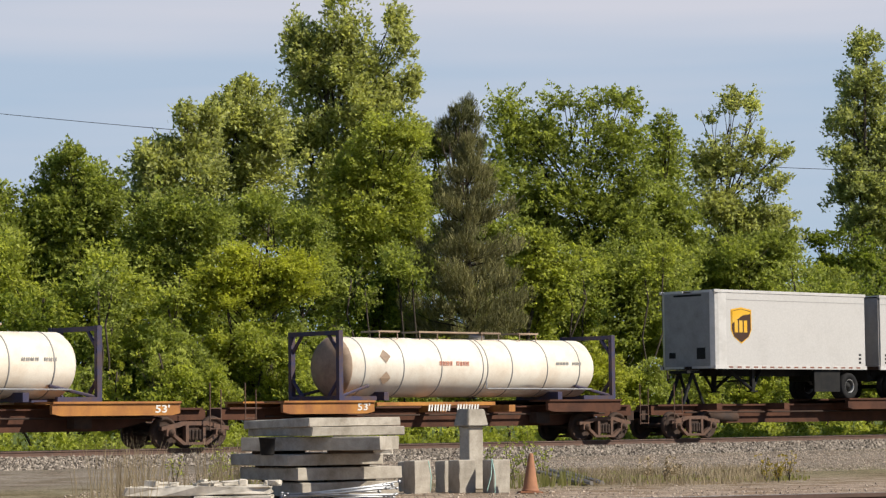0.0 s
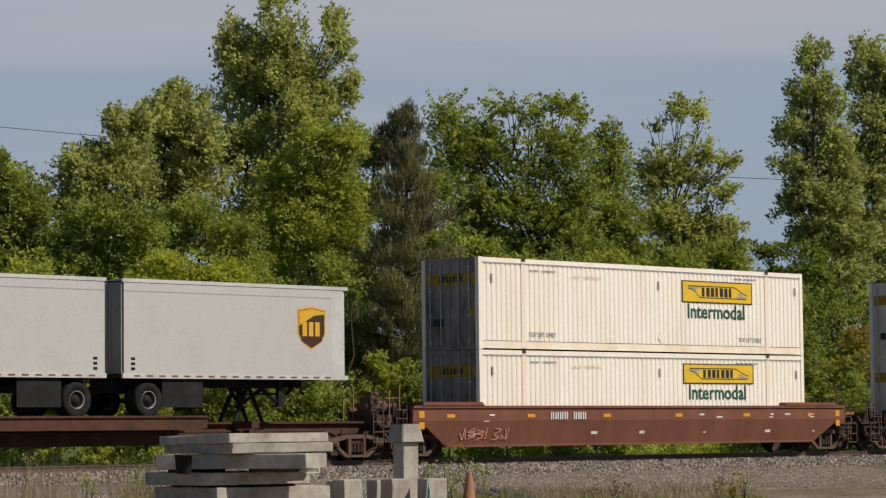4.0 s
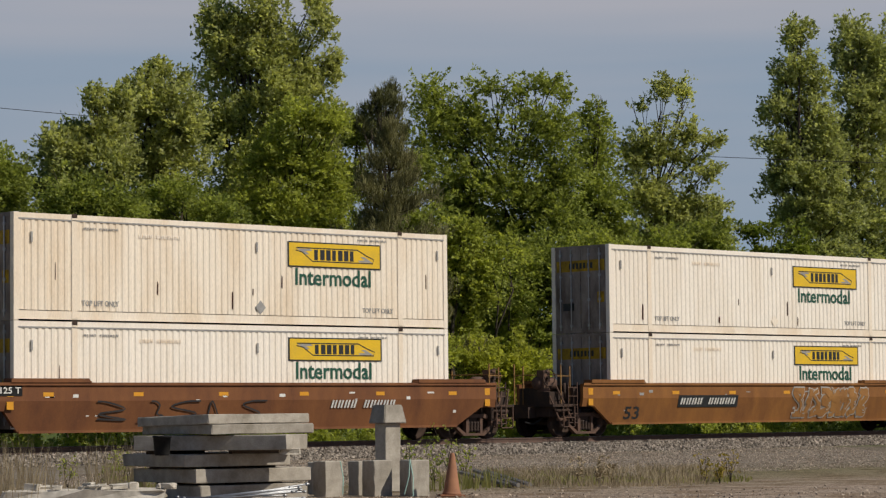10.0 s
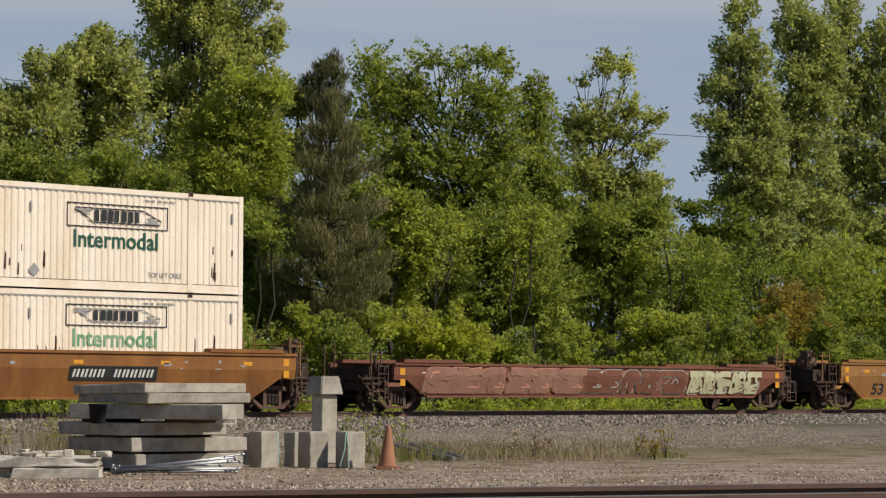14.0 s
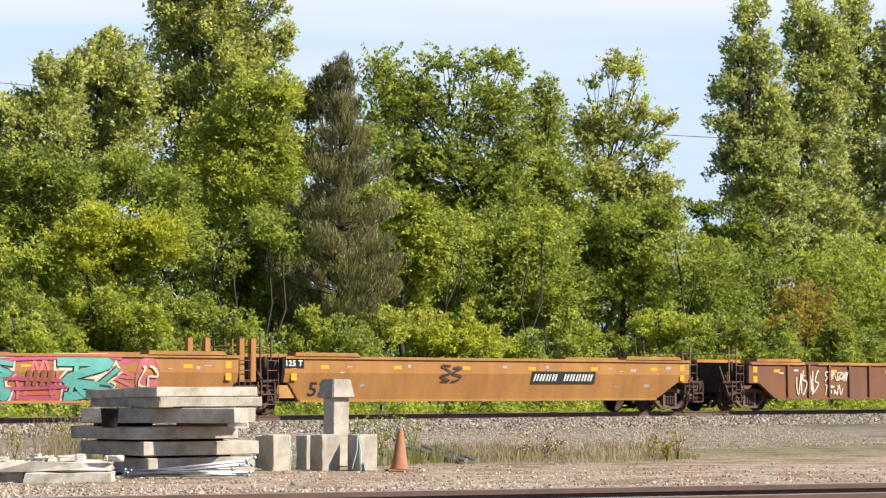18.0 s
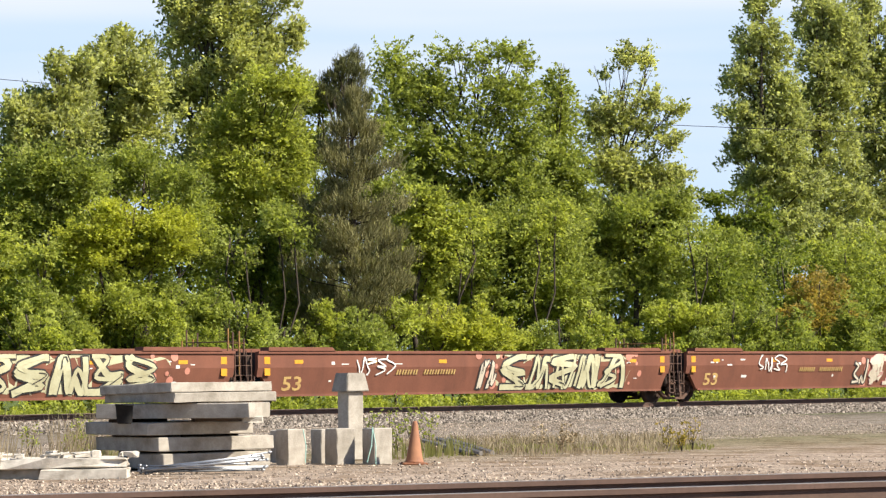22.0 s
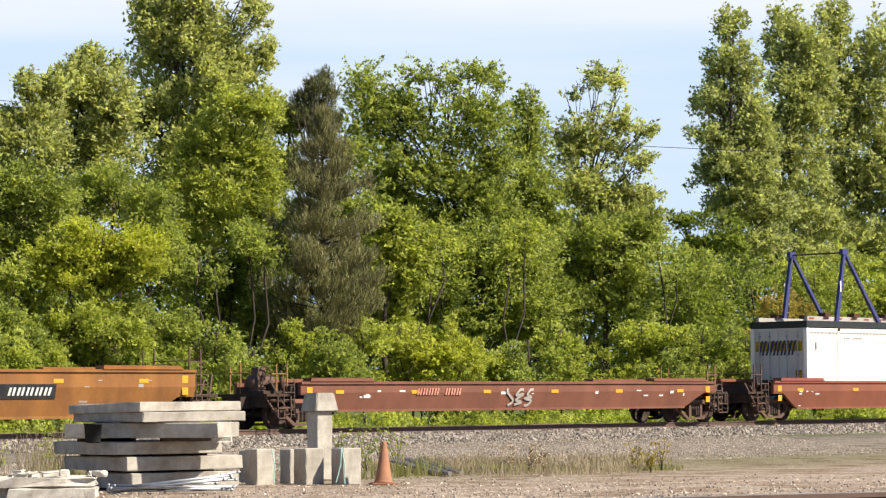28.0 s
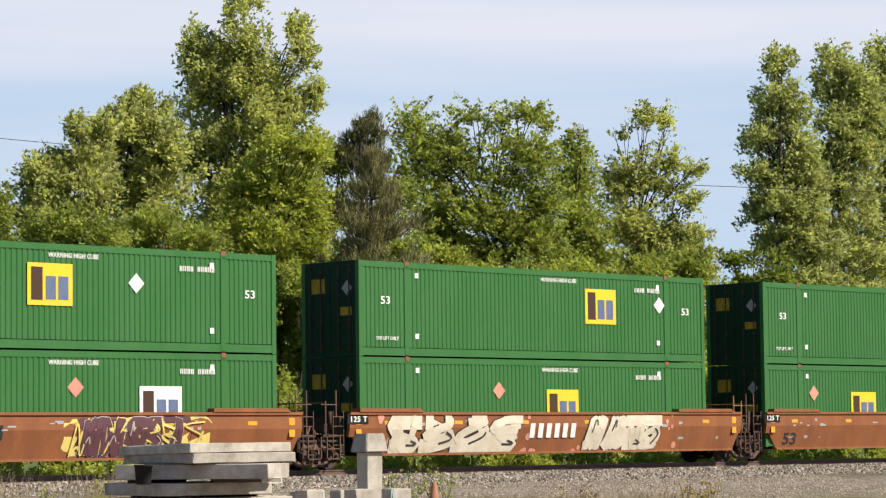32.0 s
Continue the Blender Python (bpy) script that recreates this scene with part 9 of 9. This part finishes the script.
rng = random.Random(8)
strip = [(rng.uniform(-1.0, 4.6), rng.uniform(50, 58), rng.uniform(0.15, 0.7)) for _ in range(34)] + [(rng.uniform(-8, -5.4), rng.uniform(48, 62), 0.5) for _ in range(16)]
blades("grass", "sparse green grass on the gravel strip", strip, 4200, 0.09, GRASS, 1)
blades("dry_grass", "dry straw-coloured grass between gravel strips", [(rng.uniform(-1, 5), rng.uniform(48, 60), rng.uniform(0.2, 0.8)) for _ in range(46)] + [(1.9, 55, 0.6)] * 10, 5200, 0.18, DRY, 2, 0.5, 0.006)
blades("grass", "tall green grass beside the cone", [(-0.5, 47.5, 0.4), (-0.2, 48, 0.4), (0.15, 48.5, 0.5), (-0.9, 46.5, 0.3)], 110, 0.36, GRASS, 3)
blades("dry_weeds", "tall dry weed stalks beside the concrete stack", [(-6.1, 44, 0.4), (-5.7, 43.5, 0.35), (-6.5, 45, 0.5), (-7.5, 42, 0.8), (-7.0, 39.3, 0.7)], 420, 1.0, DRY, 4, 0.35, 0.005)

bank = []
for k in range(150):
    wx, wy = rng.uniform(36, 112), rng.uniform(63.6, 67.5)
    bank.append((0.706 * wx - 0.708 * wy, 0.708 * wx + 0.706 * wy, rng.uniform(0.4, 0.9)))
blades("tall_grass", "tall green grass and brambles behind the railway", bank, 9000, 0.5, LEAF_LIGHT, 5, 0.6, 0.03)

brambles = []
for k in range(190):
    wx, wy = 37 + k * 0.4, rng.uniform(65.2, 68.6)
    brambles.append((wx, wy, MAIN_GROUND + 0.35, rng.uniform(0.6, 1.0), rng.uniform(0.4, 0.8), rng.uniform(0.45, 0.95)))
hedge = leaf_cloud("brambles", brambles, 110000, 0.11, LEAF_LIGHT, 77, None, "low", shell=0.3, part_name="brambles", gaps=9)
tagged(hedge, "low green brambles along the foot of the wood", "undergrowth", kind="stuff")


def weed(a, d, h, mat, seed, label, leaf=0.06, count=90):
    r = random.Random(seed)
    x, y = yard(a, d)
    root = thing("weed", label, "weed", "weeds on the gravel", m=pose(x, y, ground_at(y), 0, 0, r.uniform(0, 360)))
    tips = []
    for k in range(r.randint(3, 5)):
        bm = B()
        top = (r.uniform(-0.3, 0.3) * h, r.uniform(-0.3, 0.3) * h, h * r.uniform(0.65, 1.0))
        limb(bm, (0, 0, 0), top, 0.008, 0.003, r, 3)
        tips.append(top)
        part("stalk", bm, DRY if mat is DRY else BARK, root)
    leaf_cloud("weed", [(t[0] * f, t[1] * f, t[2] * f, 0.09 * h + 0.04, 0.09 * h + 0.04, 0.12 * h) for t in tips for f in (0.45, 0.7, 0.95)], count, leaf, mat, seed, root, "weed", part_name="leaves", scale=0.4, gaps=9)


for k, (a, d, h, mat) in enumerate(((-1.15, 52, 0.95, LEAF_MID), (-0.75, 53, 1.1, LEAF_MID), (-1.55, 54, 0.8, LEAF_MID), (-0.45, 53.5, 0.8, LEAF_LIGHT), (-1.0, 50, 0.7, LEAF_MID), (-6.25, 45.5, 0.75, LEAF_LIGHT), (-6.55, 46.2, 0.6, LEAF_LIGHT), (-7.2, 52, 0.8, LEAF_LIGHT), (-7.9, 50, 0.7, LEAF_LIGHT), (-6.6, 53, 0.6, LEAF_LIGHT), (4.05, 50, 0.55, LEAF_RED), (4.6, 50.5, 0.6, LEAF_RED), (4.3, 49.5, 0.4, LEAF_RED), (2.0, 49, 0.6, DRY), (2.3, 49.5, 0.5, DRY), (1.7, 50, 0.55, DRY))):
    weed(a, d, h, mat, 300 + k, {"LEAF": "leafy green weed growing from gravel"}.get(mat.name, "dry reddish weed on gravel" if mat in (LEAF_RED, DRY) else "leafy green weed growing from gravel"), leaf=0.05, count=110 if mat not in (LEAF_RED, DRY) else 26)

# ---- an overhead cable behind the wood's edge ----
cable = B()
pts = []
for k in range(31):
    a = -32 + k * 2.4
    pts.append((*yard(a, 122), 14.86 - 0.078 * (a + 19.5) - 0.0008 * (a + 19.5) * (12.0 - a)))
pipe(cable, pts, [0.015] * len(pts), 5)
solid("overhead_cable", cable, WIRE, "thin black overhead cable against the sky", "cable")


# ---- what moves ----
def along(t):
    """How far the train has gone after t seconds."""
    return 17.131 * t - 0.0033 * t * t


def motions():
    times = (0, 4, 8, 12, 16, 20, 24, 28, 32)
    place = {}
    for root, u, *up in MOVERS:
        z = RAIL_Z + (up[0] if up else 0)
        place[root] = u
        walk(root, [(t, pose(u - along(t), TRACK_Y, z)) for t in times])
    # wheelsets roll while their car is near the camera
    for ws, root in WHEELS:
        u = place[root] + ws.parent.location.x
        a, b = max(0.0, (u - 118) / 17.1), min(32.0, (u - 18) / 17.1)
        rows = [(0.0, pose(*ws.location))]
        k = max(a, 0.1)
        while k < b:
            rows.append((k, pose(*ws.location, 0, -math.degrees((along(k) - along(a)) / 0.457), 0)))
            k += 1 / 30
        rows.append((32.0, rows[-1][1]))
        walk(ws, [r for i, r in enumerate(rows) if i == 0 or frame(r[0]) > frame(rows[i - 1][0])])


motions()
